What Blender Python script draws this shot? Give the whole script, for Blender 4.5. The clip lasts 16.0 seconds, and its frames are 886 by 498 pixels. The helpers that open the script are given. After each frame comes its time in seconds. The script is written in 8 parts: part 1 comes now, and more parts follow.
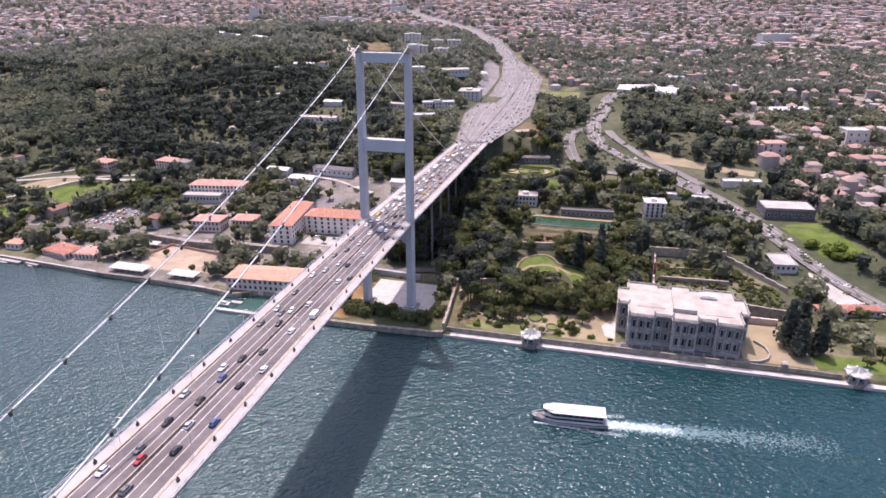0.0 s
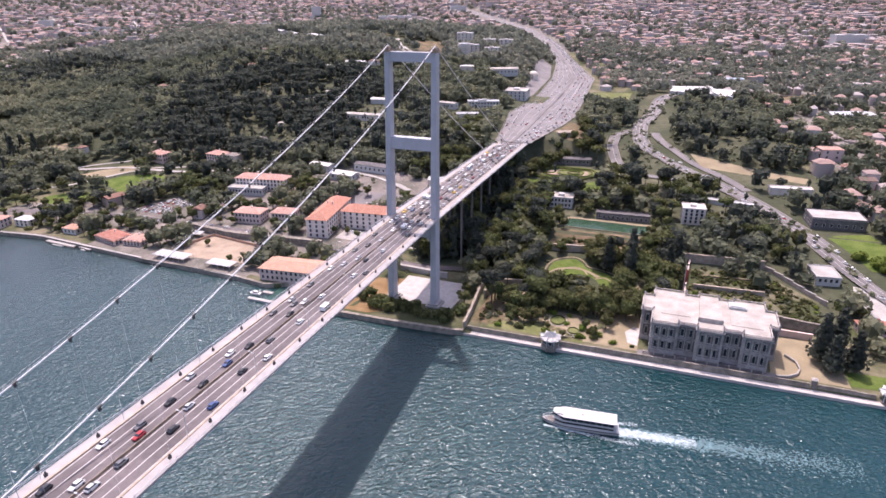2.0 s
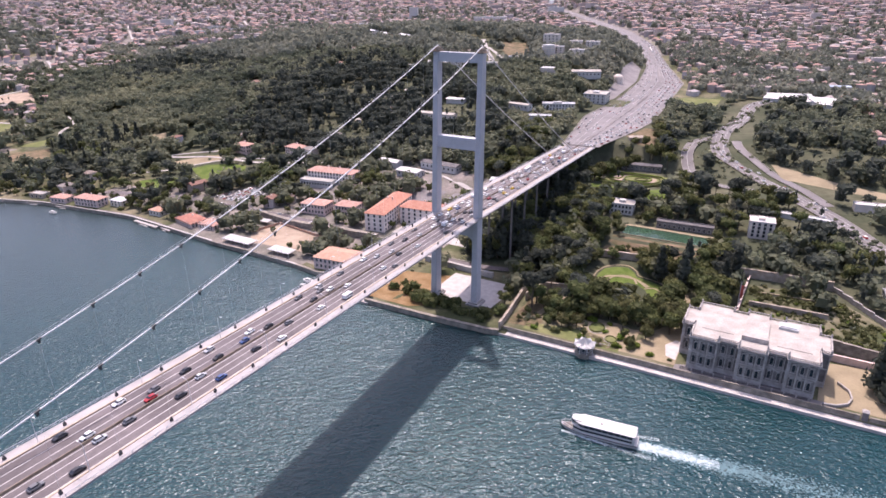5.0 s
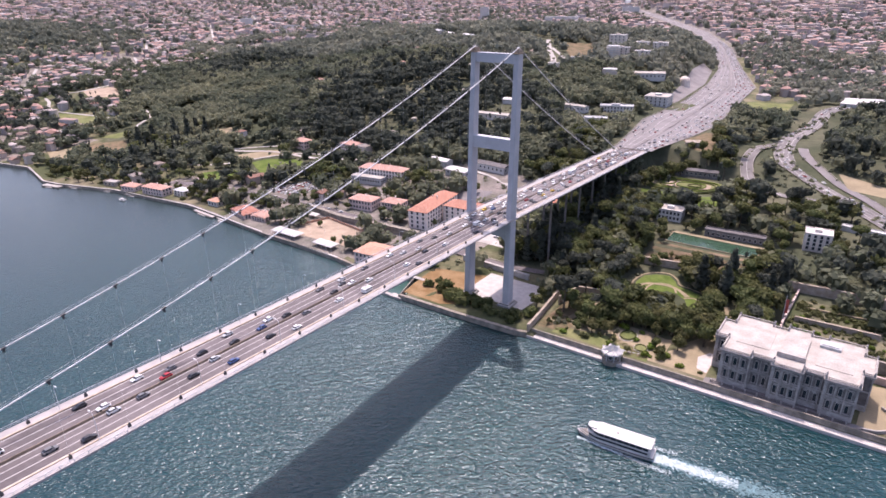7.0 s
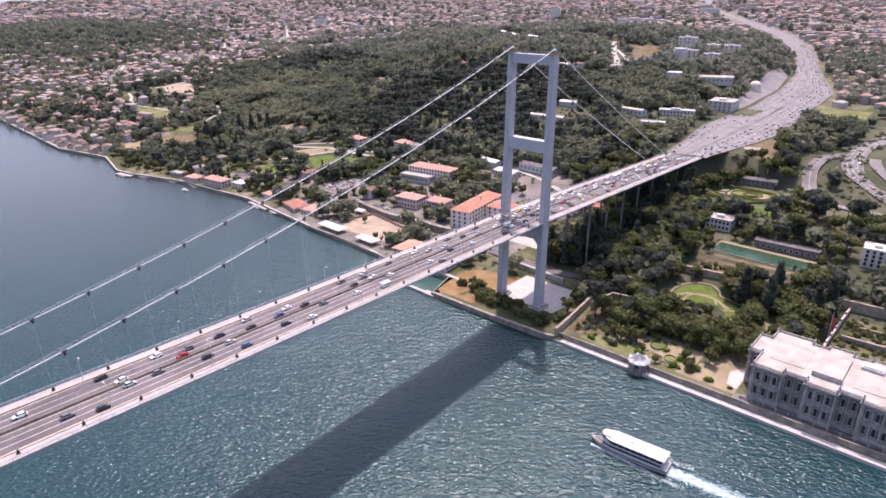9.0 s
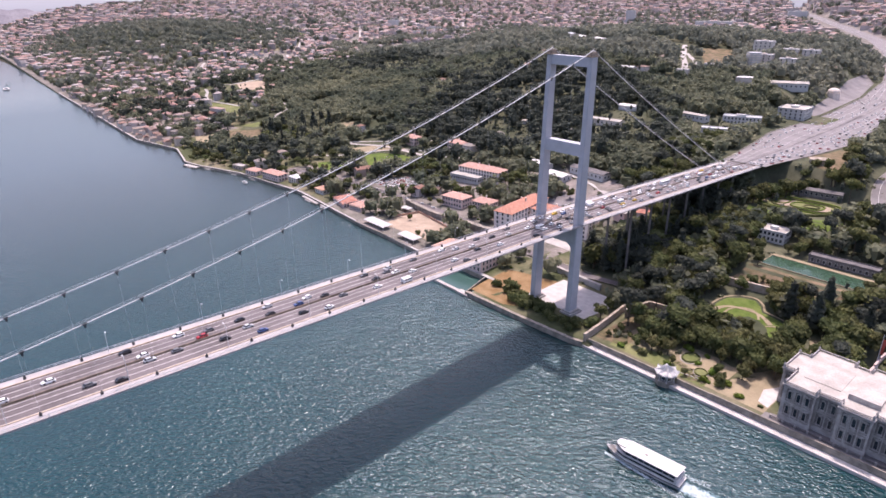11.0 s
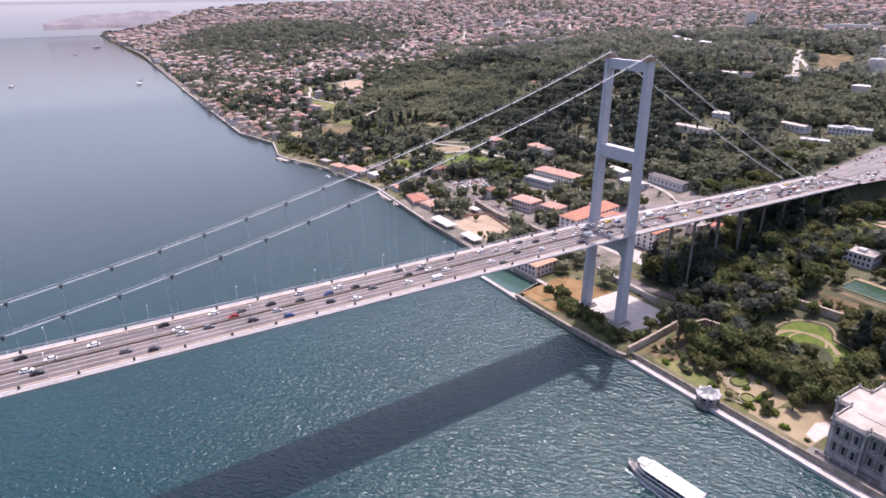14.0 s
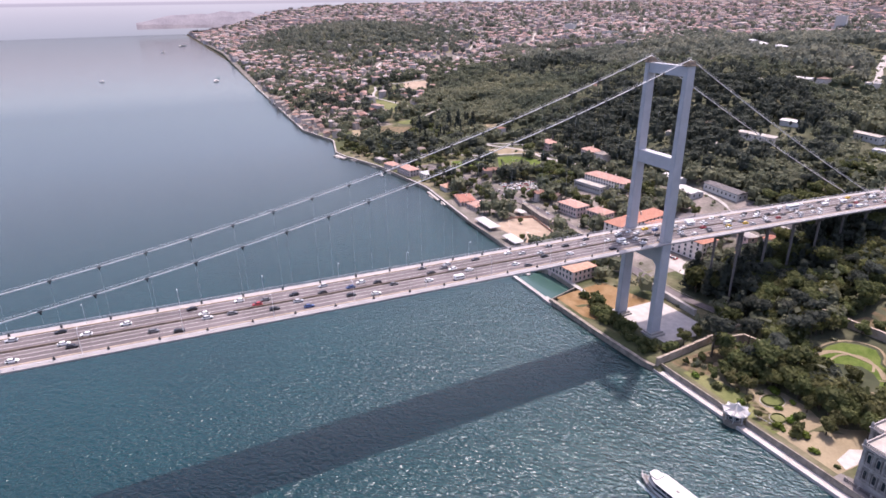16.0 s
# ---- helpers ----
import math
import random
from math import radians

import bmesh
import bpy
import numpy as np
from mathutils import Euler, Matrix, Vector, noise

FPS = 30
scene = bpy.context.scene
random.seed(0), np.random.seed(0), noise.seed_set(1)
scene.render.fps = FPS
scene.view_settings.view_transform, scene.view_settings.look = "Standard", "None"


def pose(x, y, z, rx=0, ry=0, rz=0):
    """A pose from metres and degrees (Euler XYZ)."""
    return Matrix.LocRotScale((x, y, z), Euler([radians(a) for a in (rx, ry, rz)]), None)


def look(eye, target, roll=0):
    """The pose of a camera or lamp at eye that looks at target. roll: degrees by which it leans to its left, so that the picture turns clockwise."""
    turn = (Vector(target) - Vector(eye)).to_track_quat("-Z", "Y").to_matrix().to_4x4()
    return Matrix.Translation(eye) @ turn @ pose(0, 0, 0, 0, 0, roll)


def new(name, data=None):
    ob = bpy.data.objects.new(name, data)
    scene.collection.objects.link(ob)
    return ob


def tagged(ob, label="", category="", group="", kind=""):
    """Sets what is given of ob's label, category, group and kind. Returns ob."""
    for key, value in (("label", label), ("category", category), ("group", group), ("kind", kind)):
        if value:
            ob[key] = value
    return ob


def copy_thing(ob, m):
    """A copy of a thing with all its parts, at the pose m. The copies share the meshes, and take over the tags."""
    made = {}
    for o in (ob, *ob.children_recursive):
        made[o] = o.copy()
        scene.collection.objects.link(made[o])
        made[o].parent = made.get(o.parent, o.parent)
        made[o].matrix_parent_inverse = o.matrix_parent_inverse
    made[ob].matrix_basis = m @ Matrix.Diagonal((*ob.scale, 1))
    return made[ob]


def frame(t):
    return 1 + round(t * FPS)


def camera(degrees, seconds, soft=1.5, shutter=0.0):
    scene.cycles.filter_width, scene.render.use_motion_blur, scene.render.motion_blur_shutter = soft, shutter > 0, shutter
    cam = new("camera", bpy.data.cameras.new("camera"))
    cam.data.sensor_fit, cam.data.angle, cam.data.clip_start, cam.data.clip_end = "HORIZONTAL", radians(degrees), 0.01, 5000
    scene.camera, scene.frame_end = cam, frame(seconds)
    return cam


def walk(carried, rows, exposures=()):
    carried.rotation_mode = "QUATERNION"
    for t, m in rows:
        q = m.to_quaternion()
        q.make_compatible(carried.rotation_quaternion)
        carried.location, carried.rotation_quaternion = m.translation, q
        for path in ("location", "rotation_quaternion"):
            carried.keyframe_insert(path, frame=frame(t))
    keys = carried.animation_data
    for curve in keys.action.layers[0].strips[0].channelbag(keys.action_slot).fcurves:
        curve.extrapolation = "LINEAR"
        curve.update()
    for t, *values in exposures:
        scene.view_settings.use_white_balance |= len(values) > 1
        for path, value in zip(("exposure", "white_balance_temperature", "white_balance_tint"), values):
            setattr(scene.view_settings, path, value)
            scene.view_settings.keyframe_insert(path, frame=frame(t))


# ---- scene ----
cam = camera(70.83, 16.0, soft=1.6)
PATH = [
    (0, (2.11, -9.07, 196.11), (-46.04, 168.92, 118.65), -0.32),
    (0.5, (6.89, -8.06, 196.25), (-45.55, 168.68, 118.69), -0.34),
    (1, (11.54, -7.09, 196.44), (-44.87, 168.35, 118.74), -0.34),
    (1.5, (16.22, -6.17, 196.59), (-44.23, 167.93, 118.90), -0.40),
    (2, (21.19, -5.21, 196.63), (-43.74, 167.27, 118.95), -0.41),
    (2.5, (26.08, -4.09, 196.58), (-43.14, 166.76, 118.98), -0.42),
    (3, (30.87, -2.80, 196.52), (-42.64, 166.28, 119.00), -0.45),
    (3.5, (35.76, -1.49, 196.50), (-42.12, 165.65, 119.04), -0.46),
    (4, (40.51, -0.13, 196.48), (-41.51, 165.06, 119.12), -0.49),
    (6.5, (65.40, 9.54, 196.91), (-39.22, 161.55, 119.79), -0.59),
    (7, (69.92, 12.30, 196.98), (-38.90, 161.34, 119.89), -0.68),
    (7.5, (74.53, 14.97, 196.96), (-38.49, 160.90, 119.95), -0.68),
    (8, (79.04, 17.72, 196.86), (-37.88, 160.61, 119.98), -0.76),
    (8.5, (83.69, 20.59, 196.74), (-37.37, 160.04, 119.97), -0.74),
    (9, (88.41, 23.45, 196.65), (-36.75, 159.36, 120.08), -0.72),
    (11.5, (109.39, 40.26, 195.97), (-34.17, 157.04, 120.13), -0.68),
    (12, (113.24, 44.12, 196.09), (-33.66, 156.75, 120.36), -0.76),
    (12.5, (117.04, 47.98, 196.18), (-33.10, 156.38, 120.64), -0.83),
    (13, (120.80, 52.00, 196.23), (-32.50, 156.00, 120.84), -0.80),
    (13.5, (124.37, 56.16, 196.25), (-31.88, 155.78, 121.03), -0.86),
    (14, (127.84, 60.39, 196.28), (-31.25, 155.57, 121.23), -0.85),
    (14.5, (131.28, 64.66, 196.33), (-30.56, 155.16, 121.39), -0.81),
    (15, (134.51, 68.89, 196.51), (-29.86, 154.86, 121.73), -0.87),
    (15.5, (137.59, 73.00, 196.55), (-29.04, 154.65, 121.92), -0.90),
    (16, (140.73, 77.19, 196.56), (-28.34, 153.87, 122.14), -0.79),
]
walk(cam, [(t, look(eye, target, roll)) for t, eye, target, roll in PATH], exposures=[(0, 0.88, 6720, 27), (16, 0.88, 6720, 27)])

# ---- light ----
SUN_WAY = Vector((-0.235, 0.345, 1.0)).normalized()      # towards the sun
sun = new("sun", bpy.data.lights.new("sun", "SUN"))
sun.data.energy, sun.data.angle, sun.data.color = 2.65, radians(0.53), (1.0, 0.95, 0.88)
sun.matrix_world = look((0, 0, 900), Vector((0, 0, 900)) - SUN_WAY)
world = bpy.data.worlds.new("sky")
scene.world = world
world.use_nodes = True
wn = world.node_tree.nodes
sky = wn.new("ShaderNodeTexSky")
sky.sky_type, sky.sun_disc = "NISHITA", False
sky.sun_elevation = math.asin(SUN_WAY.z)
sky.sun_rotation = math.atan2(SUN_WAY.x, SUN_WAY.y)
sky.air_density, sky.dust_density, sky.ozone_density = 1.0, 3.0, 1.5
wn["Background"].inputs["Strength"].default_value = 0.15
world.node_tree.links.new(sky.outputs["Color"], wn["Background"].inputs["Color"])

# ---- materials ----
def mat(name, col, rough=0.85, metal=0.0, var=0.18, scale=0.3, col2=None, bump=0.0, rand="", spread=0.0, spec=0.3, mix=(0.35, 0.65), fine=10.0):
    """A surface with stains at one scale and grain at another; rand varies it by object or by island."""
    m = bpy.data.materials.new(name)
    m.use_nodes = True
    nd, ln = m.node_tree.nodes, m.node_tree.links.new
    b = nd["Principled BSDF"]
    b.inputs["Roughness"].default_value, b.inputs["Metallic"].default_value = rough, metal
    b.inputs["Specular IOR Level"].default_value = spec
    geo = nd.new("ShaderNodeNewGeometry")
    n1 = nd.new("ShaderNodeTexNoise")
    n1.inputs["Scale"].default_value, n1.inputs["Detail"].default_value = scale, 4.0
    n2 = nd.new("ShaderNodeTexNoise")
    n2.inputs["Scale"].default_value, n2.inputs["Detail"].default_value = scale * fine, 3.0
    for n in (n1, n2):
        ln(geo.outputs["Position"], n.inputs["Vector"])
    ramp = nd.new("ShaderNodeMapRange")
    ramp.inputs["From Min"].default_value, ramp.inputs["From Max"].default_value = mix
    ln(n1.outputs["Fac"], ramp.inputs["Value"])
    two = nd.new("ShaderNodeMix")
    two.data_type = "RGBA"
    lo = tuple(c * (1 - var) for c in col) if col2 is None else col
    hi = tuple(min(1, c * (1 + var)) for c in col) if col2 is None else col2
    two.inputs[6].default_value, two.inputs[7].default_value = (*lo, 1), (*hi, 1)
    ln(ramp.outputs["Result"], two.inputs[0])
    hsv = nd.new("ShaderNodeHueSaturation")
    ln(two.outputs[2], hsv.inputs["Color"])
    grain = nd.new("ShaderNodeMapRange")
    grain.inputs["From Min"].default_value, grain.inputs["From Max"].default_value = 0.3, 0.7
    grain.inputs["To Min"].default_value, grain.inputs["To Max"].default_value = 1 - var * 0.6, 1 + var * 0.6
    ln(n2.outputs["Fac"], grain.inputs["Value"])
    if rand:
        if rand == "object":
            src = nd.new("ShaderNodeObjectInfo").outputs["Random"]
        else:
            src = geo.outputs["Random Per Island"]
        rr = nd.new("ShaderNodeMapRange")
        rr.inputs["To Min"].default_value, rr.inputs["To Max"].default_value = 1 - spread, 1 + spread
        ln(src, rr.inputs["Value"])
        mul = nd.new("ShaderNodeMath")
        mul.operation = "MULTIPLY"
        ln(grain.outputs["Result"], mul.inputs[0])
        ln(rr.outputs["Result"], mul.inputs[1])
        ln(mul.outputs[0], hsv.inputs["Value"])
        hr = nd.new("ShaderNodeMapRange")
        hr.inputs["To Min"].default_value, hr.inputs["To Max"].default_value = 0.5 - spread * 0.06, 0.5 + spread * 0.06
        fl = nd.new("ShaderNodeMath")
        fl.operation = "FRACT"
        m7 = nd.new("ShaderNodeMath")
        m7.operation, m7.inputs[1].default_value = "MULTIPLY", 7.31
        ln(src, m7.inputs[0])
        ln(m7.outputs[0], fl.inputs[0])
        ln(fl.outputs[0], hr.inputs["Value"])
        ln(hr.outputs["Result"], hsv.inputs["Hue"])
    else:
        ln(grain.outputs["Result"], hsv.inputs["Value"])
    ln(hsv.outputs["Color"], b.inputs["Base Color"])
    if bump:
        bp = nd.new("ShaderNodeBump")
        bp.inputs["Strength"].default_value, bp.inputs["Distance"].default_value = bump, 0.3
        ln(n2.outputs["Fac"], bp.inputs["Height"])
        ln(bp.outputs["Normal"], b.inputs["Normal"])
    return m


def leafy(m, share=0.45):
    """Lets part of the light through the leaves."""
    nd, ln = m.node_tree.nodes, m.node_tree.links.new
    b, out = nd["Principled BSDF"], nd["Material Output"]
    tr, mx = nd.new("ShaderNodeBsdfTranslucent"), nd.new("ShaderNodeMixShader")
    ln(b.inputs["Base Color"].links[0].from_socket, tr.inputs["Color"])
    mx.inputs["Fac"].default_value = share
    ln(b.outputs["BSDF"], mx.inputs[1])
    ln(tr.outputs["BSDF"], mx.inputs[2])
    ln(mx.outputs["Shader"], out.inputs["Surface"])


def palette(name, cols, rough=0.85, by="island", var=0.12, scale=0.2):
    """A surface whose colour is picked from a row of colours, piece by piece."""
    m = mat(name, cols[0], rough, var=var, scale=scale)
    nd, ln = m.node_tree.nodes, m.node_tree.links.new
    src = nd.new("ShaderNodeObjectInfo").outputs["Random"] if by == "object" else nd["Geometry"].outputs["Random Per Island"]
    cr = nd.new("ShaderNodeValToRGB")
    cr.color_ramp.interpolation = "CONSTANT"
    el = cr.color_ramp.elements
    while len(el) < len(cols):
        el.new(0.5)
    for i, c in enumerate(cols):
        el[i].position, el[i].color = i / len(cols), (*c, 1)
    ln(src, cr.inputs["Fac"])
    hsv = [n for n in nd if n.type == "HUE_SAT"][0]
    ln(cr.outputs["Color"], hsv.inputs["Color"])
    return m


def water(name, deep, light, wave, bump, rough, far_haze=None):
    m = bpy.data.materials.new(name)
    m.use_nodes = True
    nd, ln = m.node_tree.nodes, m.node_tree.links.new
    b = nd["Principled BSDF"]
    b.inputs["Roughness"].default_value, b.inputs["IOR"].default_value = rough, 1.47
    b.inputs["Specular Tint"].default_value = (0.82, 0.95, 1.0, 1)
    geo = nd.new("ShaderNodeNewGeometry")
    mp = nd.new("ShaderNodeMapping")
    mp.vector_type = "TEXTURE"
    mp.inputs["Rotation"].default_value, mp.inputs["Scale"].default_value = (0, 0, 0.7), (1.05, 0.72, 1.0)
    ln(geo.outputs["Position"], mp.inputs["Vector"])
    big = nd.new("ShaderNodeTexNoise")
    big.inputs["Scale"].default_value, big.inputs["Detail"].default_value = 0.012, 3.0
    ln(geo.outputs["Position"], big.inputs["Vector"])
    two = nd.new("ShaderNodeMix")
    two.data_type = "RGBA"
    two.inputs[6].default_value, two.inputs[7].default_value = (*deep, 1), (*light, 1)
    ln(big.outputs["Fac"], two.inputs[0])
    ln(two.outputs[2], b.inputs["Base Color"])
    if far_haze:
        # haze and sky reflection over the wide reach, painted as a paler water colour
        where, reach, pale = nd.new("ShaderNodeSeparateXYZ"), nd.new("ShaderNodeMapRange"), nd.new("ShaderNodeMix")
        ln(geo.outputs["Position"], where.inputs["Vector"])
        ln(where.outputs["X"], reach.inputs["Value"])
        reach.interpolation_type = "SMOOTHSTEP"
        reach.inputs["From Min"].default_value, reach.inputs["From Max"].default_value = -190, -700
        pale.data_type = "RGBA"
        pale.inputs[7].default_value = (*far_haze, 1)
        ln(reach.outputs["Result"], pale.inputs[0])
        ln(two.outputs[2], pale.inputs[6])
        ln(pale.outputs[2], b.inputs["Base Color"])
    # calmer water out in the wide reach of the strait
    sep, calm = nd.new("ShaderNodeSeparateXYZ"), nd.new("ShaderNodeMapRange")
    ln(geo.outputs["Position"], sep.inputs["Vector"])
    ln(sep.outputs["X"], calm.inputs["Value"])
    calm.inputs["From Min"].default_value, calm.inputs["From Max"].default_value = -800, -170
    calm.inputs["To Min"].default_value, calm.inputs["To Max"].default_value = 0.1 * bump, bump
    fine_chop = nd.new("ShaderNodeMapRange")
    fine_chop.inputs["From Min"].default_value, fine_chop.inputs["From Max"].default_value = -600, -180
    fine_chop.inputs["To Min"].default_value, fine_chop.inputs["To Max"].default_value = max(rough, 0.22) if rough > 0.12 else rough, rough
    ln(sep.outputs["X"], fine_chop.inputs["Value"])
    open_reach, least = nd.new("ShaderNodeMapRange"), nd.new("ShaderNodeMath")
    open_reach.inputs["From Min"].default_value, open_reach.inputs["From Max"].default_value = -1500, -600
    open_reach.inputs["To Min"].default_value, open_reach.inputs["To Max"].default_value = 0.1, 0.5
    ln(sep.outputs["X"], open_reach.inputs["Value"])
    least.operation = "MINIMUM"
    ln(fine_chop.outputs["Result"], least.inputs[0])
    ln(open_reach.outputs["Result"], least.inputs[1])
    ln(least.outputs[0], b.inputs["Roughness"])

    def waves(layers, detail):
        prev = None
        for sc, dist in layers:
            n = nd.new("ShaderNodeTexNoise")
            n.inputs["Scale"].default_value, n.inputs["Detail"].default_value, n.inputs["Roughness"].default_value = sc, detail, 0.6
            n.inputs["Distortion"].default_value = 0.4
            ln(mp.outputs["Vector"], n.inputs["Vector"])
            bp = nd.new("ShaderNodeBump")
            bp.inputs["Distance"].default_value = dist
            ln(calm.outputs["Result"], bp.inputs["Strength"])
            ln(n.outputs["Fac"], bp.inputs["Height"])
            if prev:
                ln(prev.outputs["Normal"], bp.inputs["Normal"])
            prev = bp
        return prev.outputs["Normal"]
    ln(waves(((wave * 1.7, 0.36), (wave * 0.8, 1.05), (wave * 0.22, 0.8)), 2.0), b.inputs["Normal"])
    return m


M_SEA = water("sea_water", (0.0, 0.022, 0.027), (0.001, 0.035, 0.041), 0.44, 1.0, 0.22, far_haze=(0.032, 0.046, 0.048))
M_POND = water("pond_water", (0.026, 0.06, 0.035), (0.036, 0.075, 0.045), 0.5, 0.2, 0.1)
M_BASIN = water("basin_water", (0.035, 0.082, 0.072), (0.045, 0.095, 0.082), 0.5, 0.15, 0.1)
M_GROUND = mat("dry_grass_and_earth", (0.07, 0.08, 0.04), 0.95, var=0.3, scale=0.03, col2=(0.22, 0.19, 0.13), spec=0.1, mix=(0.42, 0.72))
M_LAWN = mat("lawn_grass", (0.075, 0.115, 0.025), 0.95, var=0.3, scale=0.12, col2=(0.125, 0.16, 0.045), spec=0.1)
M_SAND = mat("sandy_gravel", (0.275, 0.225, 0.152), 0.95, var=0.12, scale=0.08, spec=0.1)
M_EARTH = mat("bare_ochre_earth", (0.19, 0.115, 0.055), 0.95, var=0.25, scale=0.1, col2=(0.27, 0.18, 0.10), spec=0.1)
M_SOIL = mat("brown_garden_soil", (0.10, 0.09, 0.05), 0.95, var=0.3, scale=0.12, col2=(0.21, 0.15, 0.10), spec=0.1)
M_CITYG = mat("pale_city_ground", (0.125, 0.12, 0.10), 0.95, var=0.35, scale=0.05, col2=(0.25, 0.215, 0.20), spec=0.1)
M_PAVE = mat("pale_paving", (0.37, 0.345, 0.33), 0.9, var=0.15, scale=0.1)
M_MARBLE = mat("white_marble_quay", (0.44, 0.405, 0.39), 0.7, var=0.1, scale=0.25)
M_QUAY = mat("weathered_quay_stone", (0.24, 0.21, 0.18), 0.9, var=0.3, scale=0.3, bump=0.4)
M_ASPHALT = mat("worn_asphalt", (0.13, 0.113, 0.117), 0.9, var=0.2, scale=0.06)
M_ROAD = mat("pale_worn_road", (0.19, 0.174, 0.178), 0.9, var=0.14, scale=0.05)
M_STREET = mat("grey_worn_street", (0.165, 0.152, 0.152), 0.9, var=0.16, scale=0.05)
M_LINE = mat("white_road_paint", (0.48, 0.455, 0.45), 0.8, var=0.15, scale=0.4)
M_YELLOW = mat("ochre_kerb_paint", (0.40, 0.32, 0.25), 0.8, var=0.15, scale=0.4)
M_STEEL = mat("pale_grey_painted_steel", (0.43, 0.425, 0.46), 0.5, var=0.06, scale=0.15, spec=0.4)
M_FASCIA = mat("light_deck_fascia", (0.34, 0.315, 0.315), 0.6, var=0.1, scale=0.2)
M_CABLE = mat("light_grey_cable_paint", (0.55, 0.55, 0.57), 0.5, var=0.08, scale=0.3)
M_DARK = mat("dark_metal", (0.06, 0.06, 0.065), 0.5, var=0.2, scale=0.5)
M_RUST = mat("brown_saddle_housing", (0.22, 0.17, 0.13), 0.7, var=0.25, scale=0.3)
M_GLASS = mat("dark_window_glass", (0.03, 0.035, 0.045), 0.12, var=0.3, scale=0.4, spec=0.6)
M_WHITE = mat("white_paint", (0.50, 0.485, 0.48), 0.6, var=0.06, scale=0.3)
M_CANVAS = mat("white_canvas", (0.54, 0.52, 0.51), 0.8, var=0.06, scale=0.4)
M_STONE = mat("weathered_palace_limestone", (0.125, 0.112, 0.112), 0.85, var=0.3, scale=0.35, col2=(0.215, 0.195, 0.19), bump=0.3)
M_STONE_L = mat("pale_carved_stone", (0.36, 0.33, 0.315), 0.85, var=0.2, scale=0.4)
M_ROOFW = mat("white_lead_roof", (0.31, 0.28, 0.255), 0.75, var=0.18, scale=0.12, col2=(0.42, 0.385, 0.355))
M_CONC = mat("grey_concrete", (0.15, 0.135, 0.13), 0.9, var=0.2, scale=0.2)
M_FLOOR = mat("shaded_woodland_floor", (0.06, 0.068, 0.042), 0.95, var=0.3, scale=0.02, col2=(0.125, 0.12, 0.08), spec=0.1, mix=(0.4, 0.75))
M_WALL = mat("old_rubble_wall", (0.30, 0.24, 0.19), 0.95, var=0.3, scale=0.35, col2=(0.40, 0.34, 0.29), bump=0.5)
M_CREAM = mat("cream_render", (0.68, 0.59, 0.53), 0.9, var=0.1, scale=0.2)
M_SCHOOL = mat("pale_pink_white_render", (0.80, 0.70, 0.65), 0.9, var=0.08, scale=0.2)
M_PINK = mat("pink_render", (0.60, 0.46, 0.43), 0.9, var=0.12, scale=0.2)
M_TILE = mat("orange_roof_tiles", (0.40, 0.18, 0.125), 0.9, var=0.2, scale=0.4, col2=(0.46, 0.235, 0.175), bump=0.3)
M_TILE_R = mat("red_roof_tiles", (0.30, 0.12, 0.09), 0.9, var=0.22, scale=0.4, col2=(0.39, 0.19, 0.145), bump=0.3)
M_GREYROOF = mat("grey_sheet_roof", (0.42, 0.42, 0.43), 0.6, var=0.15, scale=0.2)
M_BLUEROOF = mat("grey_blue_roof", (0.30, 0.35, 0.42), 0.6, var=0.15, scale=0.2)
M_HOUSE = palette("house_render", [(0.52, 0.45, 0.40), (0.60, 0.56, 0.53), (0.46, 0.37, 0.33), (0.56, 0.49, 0.47), (0.50, 0.43, 0.37)], 0.9, "object")
M_ROOFS = palette("house_roof_tiles", [(0.215, 0.12, 0.095), (0.245, 0.15, 0.12), (0.19, 0.13, 0.11), (0.24, 0.19, 0.165), (0.23, 0.20, 0.185)], 0.9, "object")
M_CITYW = palette("city_render", [(0.40, 0.34, 0.325), (0.43, 0.38, 0.365), (0.35, 0.30, 0.29), (0.40, 0.33, 0.31), (0.38, 0.35, 0.345), (0.50, 0.455, 0.44)], 0.9)
M_CITYR = palette("city_roofs", [(0.31, 0.195, 0.17), (0.32, 0.22, 0.195), (0.28, 0.21, 0.195), (0.31, 0.26, 0.25), (0.29, 0.175, 0.155), (0.34, 0.30, 0.295)], 0.9)
M_LEAF = mat("broadleaf_foliage", (0.077, 0.094, 0.038), 0.75, var=0.35, scale=0.2, col2=(0.15, 0.16, 0.065), rand="object", spread=0.28, spec=0.2)
M_LEAF2 = mat("olive_foliage", (0.09, 0.098, 0.042), 0.75, var=0.35, scale=0.2, col2=(0.165, 0.165, 0.072), rand="object", spread=0.25, spec=0.2)
M_PINE = mat("dark_pine_foliage", (0.058, 0.067, 0.058), 0.8, var=0.25, scale=0.35, col2=(0.09, 0.102, 0.08), rand="object", spread=0.25, spec=0.15)
M_LIME = mat("bright_green_foliage", (0.12, 0.18, 0.03), 0.75, var=0.25, scale=0.35, col2=(0.18, 0.23, 0.05), rand="object", spread=0.2, spec=0.2)
M_WOODS = mat("wood_foliage", (0.098, 0.116, 0.082), 0.8, var=0.3, scale=0.009, col2=(0.225, 0.23, 0.15), rand="island", spread=0.22, spec=0.15)
# foliage paled and greyed so its colour carries the haze over distant trees
M_HAZED = mat("hazed_hill_foliage", (0.145, 0.16, 0.13), 0.8, var=0.25, scale=0.006, col2=(0.225, 0.23, 0.18), rand="island", spread=0.15, spec=0.1)
